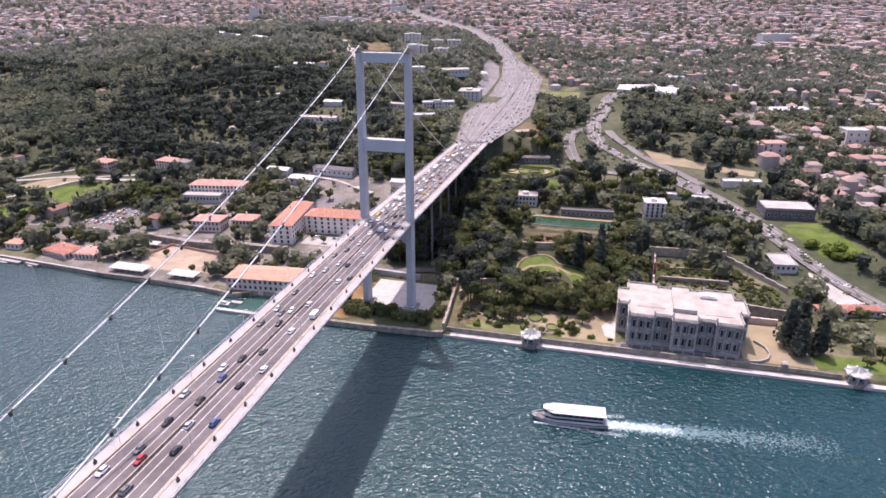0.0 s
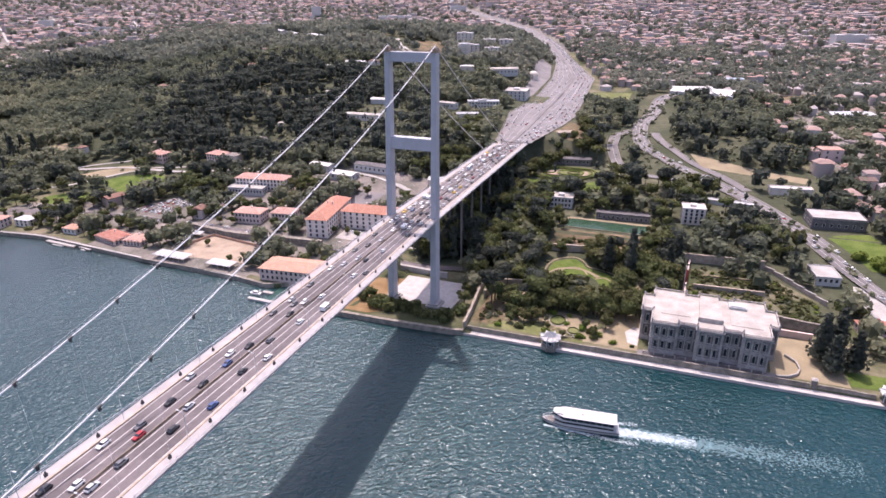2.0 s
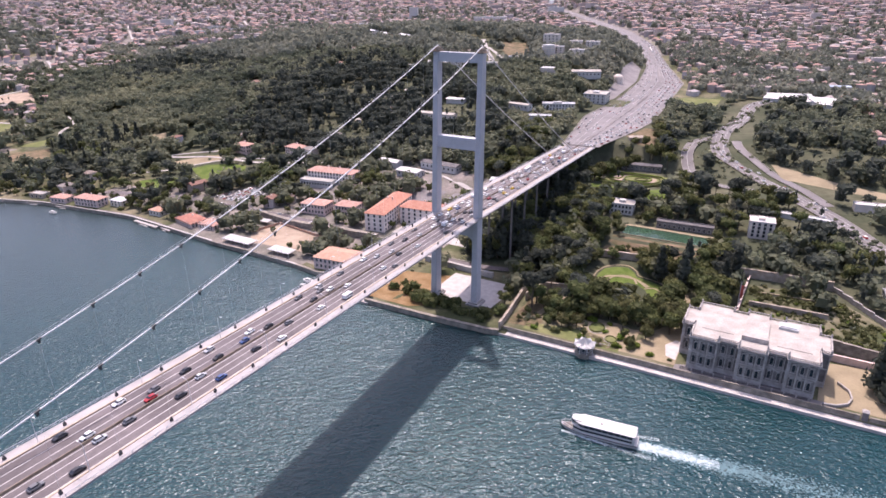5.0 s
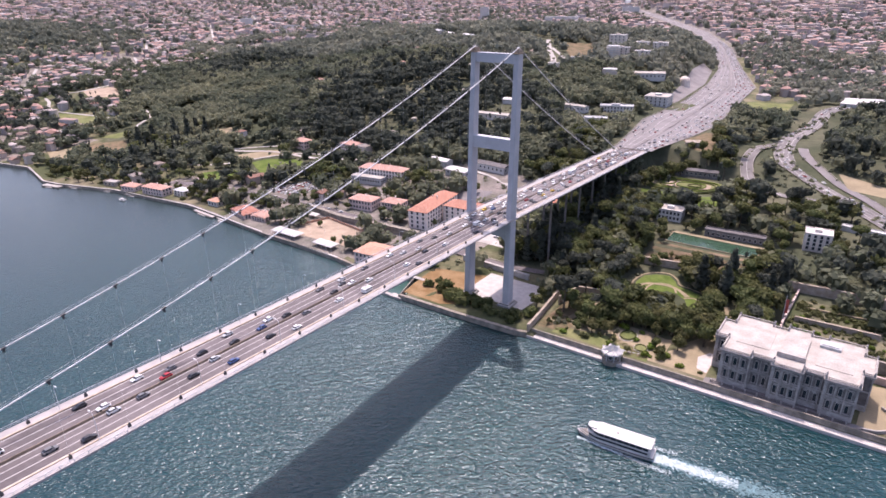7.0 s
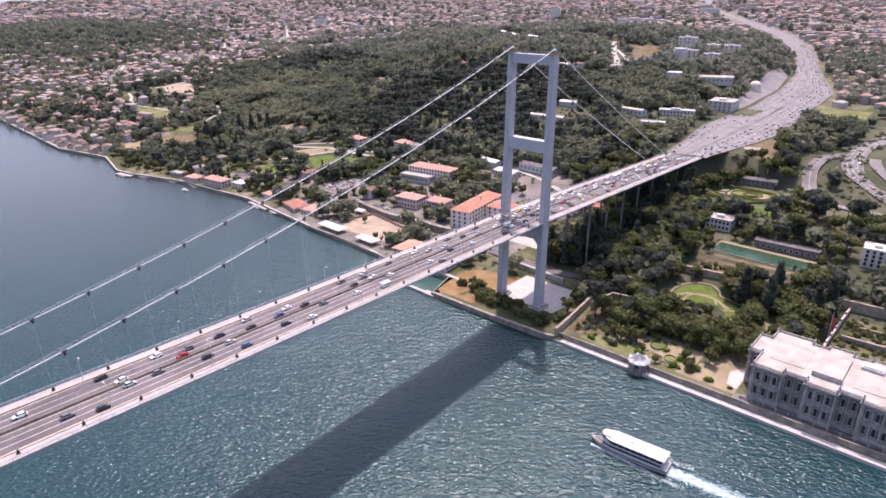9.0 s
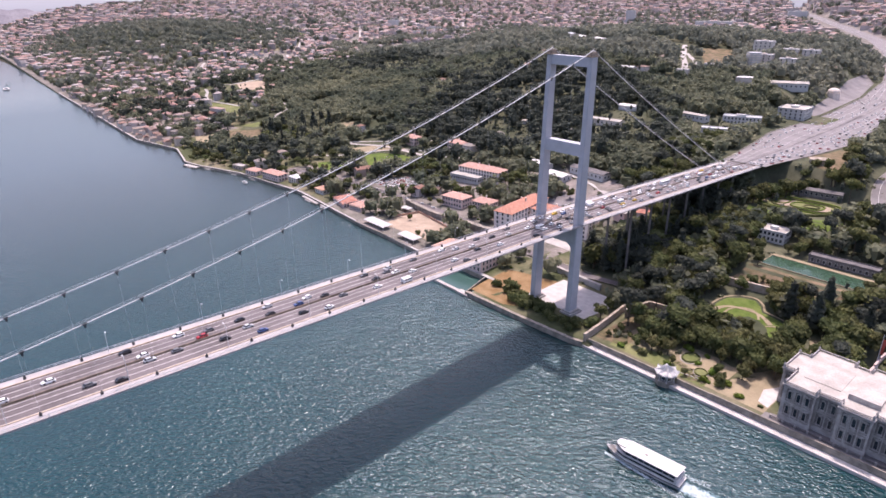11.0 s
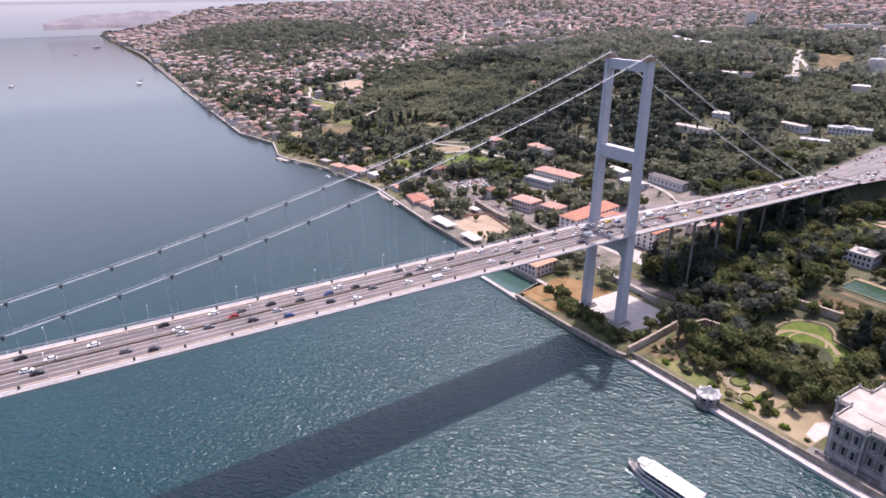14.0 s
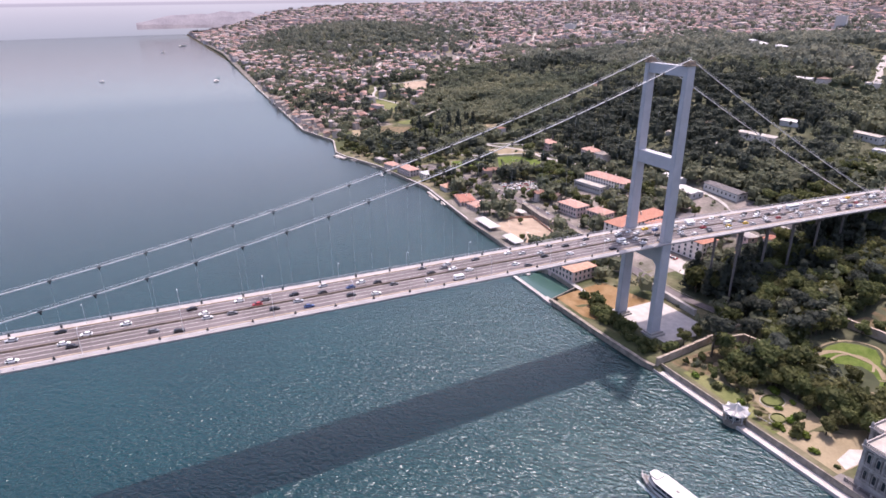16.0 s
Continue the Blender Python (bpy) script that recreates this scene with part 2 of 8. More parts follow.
for leaf in (M_HAZED, M_LEAF, M_LEAF2, M_PINE, M_LIME, M_WOODS):
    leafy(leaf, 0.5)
M_BARK = mat("grey_brown_bark", (0.10, 0.08, 0.06), 0.95, var=0.3, scale=1.5)
M_TYRE = mat("black_tyre_rubber", (0.02, 0.02, 0.02), 0.9)
M_FOAM = mat("white_wake_foam", (0.36, 0.44, 0.46), 0.9, var=0.3, scale=0.35)
M_CHURN = mat("churned_pale_water", (0.09, 0.165, 0.185), 0.7, var=0.3, scale=0.3)
M_RED = mat("faded_red_cloth", (0.40, 0.13, 0.11), 0.8)
M_TILE_P = mat("faded_pink_roof_tiles", (0.40, 0.22, 0.18), 0.9, var=0.2, scale=0.4, col2=(0.47, 0.30, 0.25), bump=0.3)
M_TILE_S = mat("bleached_orange_roof_tiles", (0.41, 0.23, 0.165), 0.9, var=0.18, scale=0.4, col2=(0.47, 0.295, 0.22), bump=0.3)
M_COURT = mat("trodden_brown_sand", (0.34, 0.265, 0.205), 0.95, var=0.15, scale=0.1, spec=0.1)
M_DARKROOF = mat("dark_slate_roof", (0.12, 0.11, 0.115), 0.8, var=0.2, scale=0.3)
M_HAZY = mat("haze_glow_headland", (0.24, 0.225, 0.27), 0.95, var=0.25, scale=0.012, col2=(0.33, 0.31, 0.36), spec=0.1)
# the headland's haze is put in as emission over a nearly black base
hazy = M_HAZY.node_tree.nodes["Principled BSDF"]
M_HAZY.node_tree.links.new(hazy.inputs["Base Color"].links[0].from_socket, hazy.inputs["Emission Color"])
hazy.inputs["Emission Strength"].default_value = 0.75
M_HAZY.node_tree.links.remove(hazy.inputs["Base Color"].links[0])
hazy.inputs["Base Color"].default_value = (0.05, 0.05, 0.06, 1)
M_MEADOW = mat("rough_meadow_grass", (0.115, 0.135, 0.05), 0.95, var=0.25, scale=0.06, col2=(0.19, 0.19, 0.09), spec=0.1)


# ---- shape helpers ----
def part(name, bm, material, parent=None, label="", smooth=False):
    me = bpy.data.meshes.new(name)
    bm.normal_update()
    bm.to_mesh(me)
    bm.free()
    for x in (material if isinstance(material, (list, tuple)) else [material]):
        me.materials.append(x)
    if smooth:
        me.shade_smooth()
    ob = new(name, me)
    ob.parent = parent
    if label:
        ob["label"] = label
    return ob


def thing(name, m, label, category, group="", kind=""):
    ob = new(name)
    ob.empty_display_size = 0.5
    ob.matrix_basis = m
    return tagged(ob, label, category, group, kind)


def box(bm, x0, x1, y0, y1, z0, z1, mi=0):
    v = [bm.verts.new(p) for p in ((x0, y0, z0), (x1, y0, z0), (x1, y1, z0), (x0, y1, z0), (x0, y0, z1), (x1, y0, z1), (x1, y1, z1), (x0, y1, z1))]
    for f in ((3, 2, 1, 0), (4, 5, 6, 7), (0, 1, 5, 4), (1, 2, 6, 5), (2, 3, 7, 6), (3, 0, 4, 7)):
        bm.faces.new([v[i] for i in f]).material_index = mi
    return bm


def prism(bm, poly, z0, z1, mi=0, top=None):
    """An upright prism on a counter-clockwise outline; top: the outline above, where it tapers."""
    a = [bm.verts.new((x, y, z0)) for x, y in poly]
    b = [bm.verts.new((x, y, z1)) for x, y in (top or poly)]
    n = len(poly)
    bm.faces.new(a[::-1]).material_index = mi
    bm.faces.new(b).material_index = mi
    for i in range(n):
        bm.faces.new((a[i], a[(i + 1) % n], b[(i + 1) % n], b[i])).material_index = mi
    return bm


def ring(r, n, cx=0.0, cy=0.0, ph=0.0):
    return [(cx + r * math.cos(ph + 2 * math.pi * i / n), cy + r * math.sin(ph + 2 * math.pi * i / n)) for i in range(n)]


def hip(bm, x0, x1, y0, y1, z0, h, over=0.6, mi=0, gable=False):
    """A hipped or gabled roof with its eaves."""
    x0, x1, y0, y1 = x0 - over, x1 + over, y0 - over, y1 + over
    w, l = x1 - x0, y1 - y0
    ins = min(w, l) / 2 * (0.0 if gable else 1.0)
    if w >= l:
        rid = [(x0 + ins, (y0 + y1) / 2), (x1 - ins - 0.01, (y0 + y1) / 2)]
    else:
        rid = [((x0 + x1) / 2, y0 + ins), ((x0 + x1) / 2, y1 - ins - 0.01)]
    e = [bm.verts.new(p) for p in ((x0, y0, z0), (x1, y0, z0), (x1, y1, z0), (x0, y1, z0))]
    u = [bm.verts.new(p) for p in ((x0, y0, z0 + 0.3), (x1, y0, z0 + 0.3), (x1, y1, z0 + 0.3), (x0, y1, z0 + 0.3))]
    r = [bm.verts.new((*p, z0 + 0.3 + h)) for p in rid]
    fs = [e[::-1]] + [[e[i], e[(i + 1) % 4], u[(i + 1) % 4], u[i]] for i in range(4)]
    if w >= l:
        fs += [[u[0], u[1], r[1], r[0]], [u[1], u[2], r[1]], [u[2], u[3], r[0], r[1]], [u[3], u[0], r[0]]]
    else:
        fs += [[u[0], u[1], r[0]], [u[1], u[2], r[1], r[0]], [u[2], u[3], r[1]], [u[3], u[0], r[0], r[1]]]
    for f in fs:
        bm.faces.new(f).material_index = mi
    return bm


def tube(bm, pts, r, n=6, mi=0):
    """A round bar along points; r: one radius or one for each point."""
    rs = r if isinstance(r, (list, tuple)) else [r] * len(pts)
    rings = []
    for i, p in enumerate(pts):
        p = Vector(p)
        d = (Vector(pts[min(i + 1, len(pts) - 1)]) - Vector(pts[max(i - 1, 0)])).normalized()
        s = d.cross(Vector((0, 0, 1)) if abs(d.z) < 0.95 else Vector((1, 0, 0))).normalized()
        t = s.cross(d)
        rings.append([bm.verts.new(p + (s * math.cos(2 * math.pi * k / n) + t * math.sin(2 * math.pi * k / n)) * rs[i]) for k in range(n)])
    for a, b in zip(rings, rings[1:]):
        for k in range(n):
            bm.faces.new((a[k], a[(k + 1) % n], b[(k + 1) % n], b[k])).material_index = mi
    bm.faces.new(rings[0][::-1]).material_index = mi
    bm.faces.new(rings[-1]).material_index = mi
    return bm


def fast_mesh(name, verts, faces, mats, mat_index=None, smooth=False):
    """A mesh from arrays; faces all have the same number of corners."""
    verts, faces = np.asarray(verts, np.float32), np.asarray(faces, np.int32)
    me = bpy.data.meshes.new(name)
    k = faces.shape[1]
    me.vertices.add(len(verts))
    me.vertices.foreach_set("co", verts.ravel())
    me.loops.add(faces.size)
    me.loops.foreach_set("vertex_index", faces.ravel())
    me.polygons.add(len(faces))
    me.polygons.foreach_set("loop_start", np.arange(0, faces.size, k, dtype=np.int32))
    me.polygons.foreach_set("loop_total", np.full(len(faces), k, np.int32))
    for x in mats:
        me.materials.append(x)
    if mat_index is not None:
        me.polygons.foreach_set("material_index", np.asarray(mat_index, np.int32))
    me.update(calc_edges=True)
    me.validate()
    if smooth:
        me.shade_smooth()
    return me


# ---- the lie of the land ----
SHORE_X = [-6000, -2600, -1470, -1060, -870, -770, -715, -690, -665, -590, -475, -357, -262, -231, -228, -184, -181, -130, -92, -84, 155, 2500, 6000]
SHORE_Y = [360, 362, 312, 297, 290, 312, 300, 294, 298, 322, 337, 329, 326, 322, 331, 331, 304, 305, 307, 309, 312.5, 338, 338]
EAST = ((0, 60, 80, 110, 170, 220, 300, 400, 700, 1000, 2000, 5000), (3.2, 4.5, 5, 9, 19, 22, 30, 41, 44, 38, 40, 60))
WEST = ((0, 60, 110, 180, 240, 330, 500, 800, 1400, 5000), (3.0, 4, 6, 14, 24, 42, 62, 75, 70, 60))
HWY_Y = [560, 607, 700, 760, 870, 950, 1100, 1300, 1500, 1700, 1900, 2230, 3735, 6000]
HWY_L = [-146, -149, -166, -177, -175, -177, -190, -222, -275, -333, -400, -530, -1290, -2400]
HWY_R = [-110, -111, -100, -95, -102, -108, -118, -178, -235, -288, -358, -480, -1237, -2340]
HWY_Z = [54, 52.3, 50, 49.5, 49, 49, 49.5, 51, 53, 54, 55, 58, 78, 95]
FLATS = [  # x0, x1, y0, y1, height, margin
    (-2, 122, 316, 374, 3.6, 6), (-158, -94, 318, 374, 4.0, 6), (-58, 18, 458, 494, 18.6, 8),
    (-345, -255, 338, 388, 3.6, 6), (-268, -150, 396, 470, 5.2, 10), (-390, -325, 474, 508, 12.5, 8),
    (-112, -38, 556, 628, 28.0, 10), (124, 172, 512, 548, 21.5, 8), (-212, -160, 850, 890, 50.0, 10),
]


def sm(a, b, v):
    t = np.clip((np.asarray(v, float) - a) / (b - a), 0, 1)
    return t * t * (3 - 2 * t)


def shore(x):
    return np.interp(x, SHORE_X, SHORE_Y)


def height(x, y):
    x, y = np.asarray(x, float), np.asarray(y, float)
    d = y - shore(x)
    k = sm(-230, -60, x)
    low = 1 - 0.45 * sm(560, 900, -x) * (1 - sm(500, 1300, d))
    low_quay = (d < 3.5) & (x > -84)
    h = np.interp(d, *EAST) * k + np.interp(d, *WEST) * (1 - k) * low
    h = h + 42 * np.exp(-(((x + 720) / 420) ** 2 + ((y - 1250) / 420) ** 2))
    h = h + 48 * np.exp(-(((x + 2480) / 620) ** 2 + ((y - 860) / 330) ** 2))
    h = h + 95 * sm(2300, 4900, np.hypot(x, y)) * sm(0, 700, d)
    h = h + 2.2 * sm(150, 500, d) * (np.sin(x * 0.021 + 1.3 * np.sin(y * 0.013)) + np.sin(y * 0.027 + 0.9 * np.sin(x * 0.017)))
    mid, half = (np.interp(y, HWY_Y, HWY_L) + np.interp(y, HWY_Y, HWY_R)) / 2, (np.interp(y, HWY_Y, HWY_R) - np.interp(y, HWY_Y, HWY_L)) / 2
    w = sm(0, 1, (np.abs(x - mid) - half - 6) / 80.0)
    w = 1 - (1 - w) * sm(560, 625, y)
    h = (np.interp(y, HWY_Y, HWY_Z) - 0.3) * (1 - w) + h * w
    for x0, x1, y0, y1, z, m in FLATS:
        away = np.maximum(np.maximum(x0 - x, x - x1), np.maximum(y0 - y, y - y1))
        s = sm(0, m, away)
        h = z * (1 - s) + h * s
    return np.where(low_quay, np.minimum(h, 1.0), h)


def ground_z(x, y):
    return float(height(x, y))


WOODS = [(-770, 400), (-1000, 560), (-1250, 760), (-1300, 1050), (-1000, 1350), (-700, 1650), (-330, 1600), (-180, 1300), (-150, 650), (-150, 480), (-250, 480)]
GARDENS = [(-150, 378), (-152, 640), (-95, 900), (0, 1050), (110, 1000), (130, 720), (165, 560), (250, 480), (380, 400)]
VILLAGE = [(-560, 335), (-262, 325), (-180, 390), (-180, 540), (-300, 570), (-400, 450), (-470, 430), (-560, 395)]
TAKEN = np.zeros((520, 420), bool)      # cells of 4 m from (-1580, 280)
SCRUB = np.zeros((520, 420), bool)      # open ground with low bushes


def cell(x, y):
    return np.clip(((np.asarray(x) + 1580) / 4).astype(int), 0, 519), np.clip(((np.asarray(y) - 280) / 4).astype(int), 0, 419)


def take(x, y, r):
    """Marks a round spot as built on."""
    i0, j0 = cell(x - r, y - r)
    i1, j1 = cell(x + r, y + r)
    TAKEN[i0:i1 + 1, j0:j1 + 1] = True


def clear_sightline(x, y, r, reach):
    """Clears tall trees from a strip towards the camera, so the spot stays in view."""
    dx, dy = 70 - x, 40 - y
    d = math.hypot(dx, dy)
    for k in range(int(reach / 4) + 1):
        px, py = x + dx / d * 4 * k, y + dy / d * 4 * k
        (i0, j0), (i1, j1) = cell(px - r, py - r), cell(px + r, py + r)
        SCRUB[i0:i1 + 1, j0:j1 + 1] |= ~TAKEN[i0:i1 + 1, j0:j1 + 1]
        take(px, py, r)


def take_box(x0, x1, y0, y1):
    i0, j0 = cell(x0, y0)
    i1, j1 = cell(x1, y1)
    TAKEN[i0:i1 + 1, j0:j1 + 1] = True


def inside(poly, x, y):
    x, y = np.asarray(x, float), np.asarray(y, float)
    hit = np.zeros(x.shape, bool)
    for (ax, ay), (bx, by) in zip(poly, poly[1:] + poly[:1]):
        c = ((ay > y) != (by > y)) & (x < (bx - ax) * (y - ay) / (by - ay + 1e-9) + ax)
        hit ^= c
    return hit


def patch(name, poly, material, label, category, lift=0.12, step=4.0, free=False):
    """A sheet of ground cover laid over the land inside an outline."""
    bm = bmesh.new()
    bm.faces.new([bm.verts.new((x, y, 0)) for x, y in poly])
    xs, ys = [p[0] for p in poly], [p[1] for p in poly]
    for lo, hi, n in ((min(xs), max(xs), (1, 0, 0)), (min(ys), max(ys), (0, 1, 0))):
        k = int((hi - lo) / step)
        for i in range(1, k):
            c = lo + (hi - lo) * i / k
            bmesh.ops.bisect_plane(bm, geom=bm.verts[:] + bm.edges[:] + bm.faces[:], plane_co=Vector(n) * c, plane_no=n)
    for v in bm.verts:
        v.co.z = ground_z(v.co.x, v.co.y) + lift
    bmesh.ops.recalc_face_normals(bm, faces=bm.faces[:])
    if sum(f.normal.z for f in bm.faces) < 0:
        bmesh.ops.reverse_faces(bm, faces=bm.faces[:])
    if not free:
        gx, gy = np.meshgrid(np.arange(min(xs), max(xs), 3.0), np.arange(min(ys), max(ys), 3.0))
        ok = inside(poly, gx, gy)
        for dy in (0.0, -4.0, -8.0):
            TAKEN[cell(gx[ok], gy[ok] + dy)] = True
    return tagged(part(name, bm, material), label, category, kind="structure")


def smooth_line(pts, n=8):
    """Points on a smooth curve through pts."""
    out = []
    p = [Vector(a) for a in pts]
    for i in range(len(p) - 1):
        a, b, c, d = p[max(i - 1, 0)], p[i], p[i + 1], p[min(i + 2, len(p) - 1)]
        for k in range(n):
            t = k / n
            out.append(0.5 * (2 * b + (c - a) * t + (2 * a - 5 * b + 4 * c - d) * t * t + (3 * b - a - 3 * c + d) * t ** 3))
    return out + [p[-1]]


def strip(pts, left, right, lift, zs=None):
    """A ribbon along a line, between two distances to its right."""
    bm, prev = bmesh.new(), None
    for i, p in enumerate(pts):
        d = (pts[min(i + 1, len(pts) - 1)] - pts[max(i - 1, 0)]).normalized()
        s = Vector((d.y, -d.x))
        z = (ground_z(p.x, p.y) if zs is None else zs[i]) + lift
        row = [bm.verts.new((p.x + s.x * o, p.y + s.y * o, z)) for o in (left, right)]
        if prev:
            bm.faces.new((prev[0], prev[1], row[1], row[0]))
        prev = row
    return bm


def road(name, pts, width, material, label, lines=(), lift=0.25, kerb=True, clear=6):
    line = smooth_line([Vector(p) for p in pts])
    zs = [max(ground_z(p.x + o, p.y) for o in (-width / 2, 0, width / 2)) for p in line]
    for _ in range(3):
        zs = [(zs[max(i - 1, 0)] + z + zs[min(i + 1, len(zs) - 1)]) / 3 for i, z in enumerate(zs)]
    ob = tagged(part(name, strip(line, -width / 2, width / 2, lift, zs), material), label, "road", kind="structure")
    for o in lines:
        part("lane_line", strip(line, o - 0.15, o + 0.15, lift + 0.05, zs), M_LINE, ob)
    if kerb:
        for o in (-width / 2, width / 2):
            bm = strip(line, o - 0.25, o + 0.25, lift + 0.15, zs)
            bmesh.ops.solidify(bm, geom=bm.faces[:], thickness=0.4)
            part("kerb", bm, M_PAVE, ob)
    for p in line:
        i0, j0 = cell(p.x - clear / 2, p.y - width / 2 - clear)
        i1, j1 = cell(p.x + clear / 2, p.y - width / 2)
        SCRUB[i0:i1 + 1, j0:j1 + 1] |= ~TAKEN[i0:i1 + 1, j0:j1 + 1]
        take(p.x, p.y, width / 2 + 3)
        take(p.x, p.y - width / 2 - clear / 2, clear / 2)
    return ob, line, zs

# ---- ground, sea, quays ----
def build_ground():
    xs = np.unique(np.concatenate([np.linspace(-5600, -1400, 85), np.arange(-1400, 480, 9.0), np.linspace(480, 3600, 70)]))
    ds = np.unique(np.concatenate([[3.4, 3.6], np.arange(0, 420, 7.0), np.arange(420, 1000, 14.0), np.linspace(1000, 5200, 90)]))
    gx, gd = np.meshgrid(xs, ds, indexing="ij")
    gy = shore(gx) + gd
    gz = height(gx, gy)
    skirt = np.stack([xs, shore(xs), np.full(len(xs), -4.0)], 1)
    v = np.concatenate([np.stack([gx, gy, gz], 2).reshape(-1, 3), skirt])
    nx, nd = gx.shape
    i, j = np.meshgrid(np.arange(nx - 1), np.arange(nd - 1), indexing="ij")
    a = (i * nd + j).ravel()
    f = np.stack([a, a + nd, a + nd + 1, a + 1], 1)
    k = np.arange(nx - 1)
    f2 = np.stack([nx * nd + k, nx * nd + k + 1, (k + 1) * nd, k * nd], 1)
    cx, cy = v[f, 0].mean(1), v[f, 1].mean(1)
    town = (inside(VILLAGE, cx, cy) | (cx < -830) & ~((cx > -1330) & (cy > 430)) | (cy > 1500) | (cx > 160) & (cy > 560)) & ~(((cx + 2480) / 830) ** 2 + ((cy - 860) / 430) ** 2 < 1)
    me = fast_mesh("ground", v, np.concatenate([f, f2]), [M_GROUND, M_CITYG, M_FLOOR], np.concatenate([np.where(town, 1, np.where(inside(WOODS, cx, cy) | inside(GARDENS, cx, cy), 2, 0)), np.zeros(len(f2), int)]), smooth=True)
    return tagged(new("ground", me), "dry hillside ground of grass and earth", "ground", kind="structure")


ground = build_ground()
bm = bmesh.new()
vs = [bm.verts.new(p) for p in ((-5200, -3500, 0), (3600, -3500, 0), (3600, 345, 0), (-5200, 345, 0))]
bm.faces.new(vs)
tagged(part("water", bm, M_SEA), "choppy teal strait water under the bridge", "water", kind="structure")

# glowing backdrop painted with far water, coast and haze where the strait opens out
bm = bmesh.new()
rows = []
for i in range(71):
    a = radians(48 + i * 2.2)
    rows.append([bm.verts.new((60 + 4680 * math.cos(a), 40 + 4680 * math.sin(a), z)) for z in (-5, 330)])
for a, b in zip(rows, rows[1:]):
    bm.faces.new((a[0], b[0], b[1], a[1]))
M_FAR = bpy.data.materials.new("glowing_distance_paint")
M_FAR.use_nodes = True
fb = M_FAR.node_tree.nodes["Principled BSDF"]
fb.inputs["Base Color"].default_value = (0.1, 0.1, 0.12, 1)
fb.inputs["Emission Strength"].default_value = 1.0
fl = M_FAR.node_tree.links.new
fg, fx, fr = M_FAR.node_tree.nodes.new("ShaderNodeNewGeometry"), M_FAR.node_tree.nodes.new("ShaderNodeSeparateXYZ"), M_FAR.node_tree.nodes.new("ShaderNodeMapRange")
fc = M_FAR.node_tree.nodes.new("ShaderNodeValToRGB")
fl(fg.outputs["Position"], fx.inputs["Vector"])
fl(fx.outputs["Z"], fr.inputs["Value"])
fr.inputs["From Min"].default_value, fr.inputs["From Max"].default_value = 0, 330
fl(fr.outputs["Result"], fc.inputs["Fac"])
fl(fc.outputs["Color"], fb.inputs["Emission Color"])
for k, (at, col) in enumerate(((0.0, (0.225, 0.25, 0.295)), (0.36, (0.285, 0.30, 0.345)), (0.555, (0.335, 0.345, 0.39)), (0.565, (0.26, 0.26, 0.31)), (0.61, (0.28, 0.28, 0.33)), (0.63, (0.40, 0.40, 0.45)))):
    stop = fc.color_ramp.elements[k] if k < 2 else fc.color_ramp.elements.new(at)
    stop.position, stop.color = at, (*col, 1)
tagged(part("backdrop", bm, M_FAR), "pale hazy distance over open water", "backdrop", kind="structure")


def headland():
    """A glowing hazy headland painted before the backdrop, raised to fit the camera's view."""
    bm, prev = bmesh.new(), None
    for i in range(25):
        f = i / 24
        a = radians(180.2 - 13.0 * f)
        top = 80 + 52 * float(sm(0.0, 0.3, f)) + 12 * math.sin(i * 1.7) * f + 7 * math.sin(i * 0.6)
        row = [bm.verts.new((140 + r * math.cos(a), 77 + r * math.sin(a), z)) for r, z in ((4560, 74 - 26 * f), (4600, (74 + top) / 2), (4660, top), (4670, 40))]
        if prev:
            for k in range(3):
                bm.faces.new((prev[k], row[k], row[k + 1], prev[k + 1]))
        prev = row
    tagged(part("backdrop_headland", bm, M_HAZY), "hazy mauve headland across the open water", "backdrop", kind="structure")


headland()


def quay(name, x0, x1, depth, top, material, label, out=0.8, face=None):
    """A quay along the shore: its top, the lip and the wall down into the water."""
    bm, prev = bmesh.new(), None
    n = max(2, int((x1 - x0) / 8))
    for i in range(n + 1):
        x = x0 + (x1 - x0) * i / n
        y = float(shore(x))
        row = [bm.verts.new(p) for p in ((x, y - out, -2.5), (x, y - out, top), (x, y + depth, top), (x, y + depth, top - 1.2))]
        if prev:
            for k in range(3):
                bm.faces.new((prev[k], row[k], row[k + 1], prev[k + 1])).material_index = 1 if k == 0 and face else 0
        prev = row
    return tagged(part(name, bm, [material, face or material]), label, "quay", kind="structure")


quay("quay_palace", -84, 300, 3.3, 1.7, M_MARBLE, "white marble palace quay along the water")
quay("quay_tower", -181, -84.2, 1.6, 3.5, M_QUAY, "dark weathered quay wall below the bridge tower")
# darker stone on the water face puts that wall's shade into its colour
quay("quay_village", -1500, -262, 1.5, 3.3, M_PAVE, "pale worn stone ledge along the village shore", 0.5, M_QUAY)
quay("quay_dock", -261.8, -181.2, 1.6, 3.3, M_QUAY, "dark quay wall beside the boat dock")

# ---- roads ----
hw_y = np.concatenate([np.arange(596, 1500, 12.0), np.arange(1500, 4700, 40.0)])


def hw_strip(f0, f1, lift, o0=0.0, o1=0.0):
    """A ribbon of the highway between two fractions of its width."""
    bm, prev = bmesh.new(), None
    for y in hw_y:
        l, r, z = np.interp(y, HWY_Y, HWY_L), np.interp(y, HWY_Y, HWY_R), np.interp(y, HWY_Y, HWY_Z)
        row = [bm.verts.new((l + (r - l) * f + o, y, z + lift)) for f, o in ((f0, o0), (f1, o1))]
        if prev:
            bm.faces.new((prev[0], prev[1], row[1], row[0]))
        prev = row
    return bm


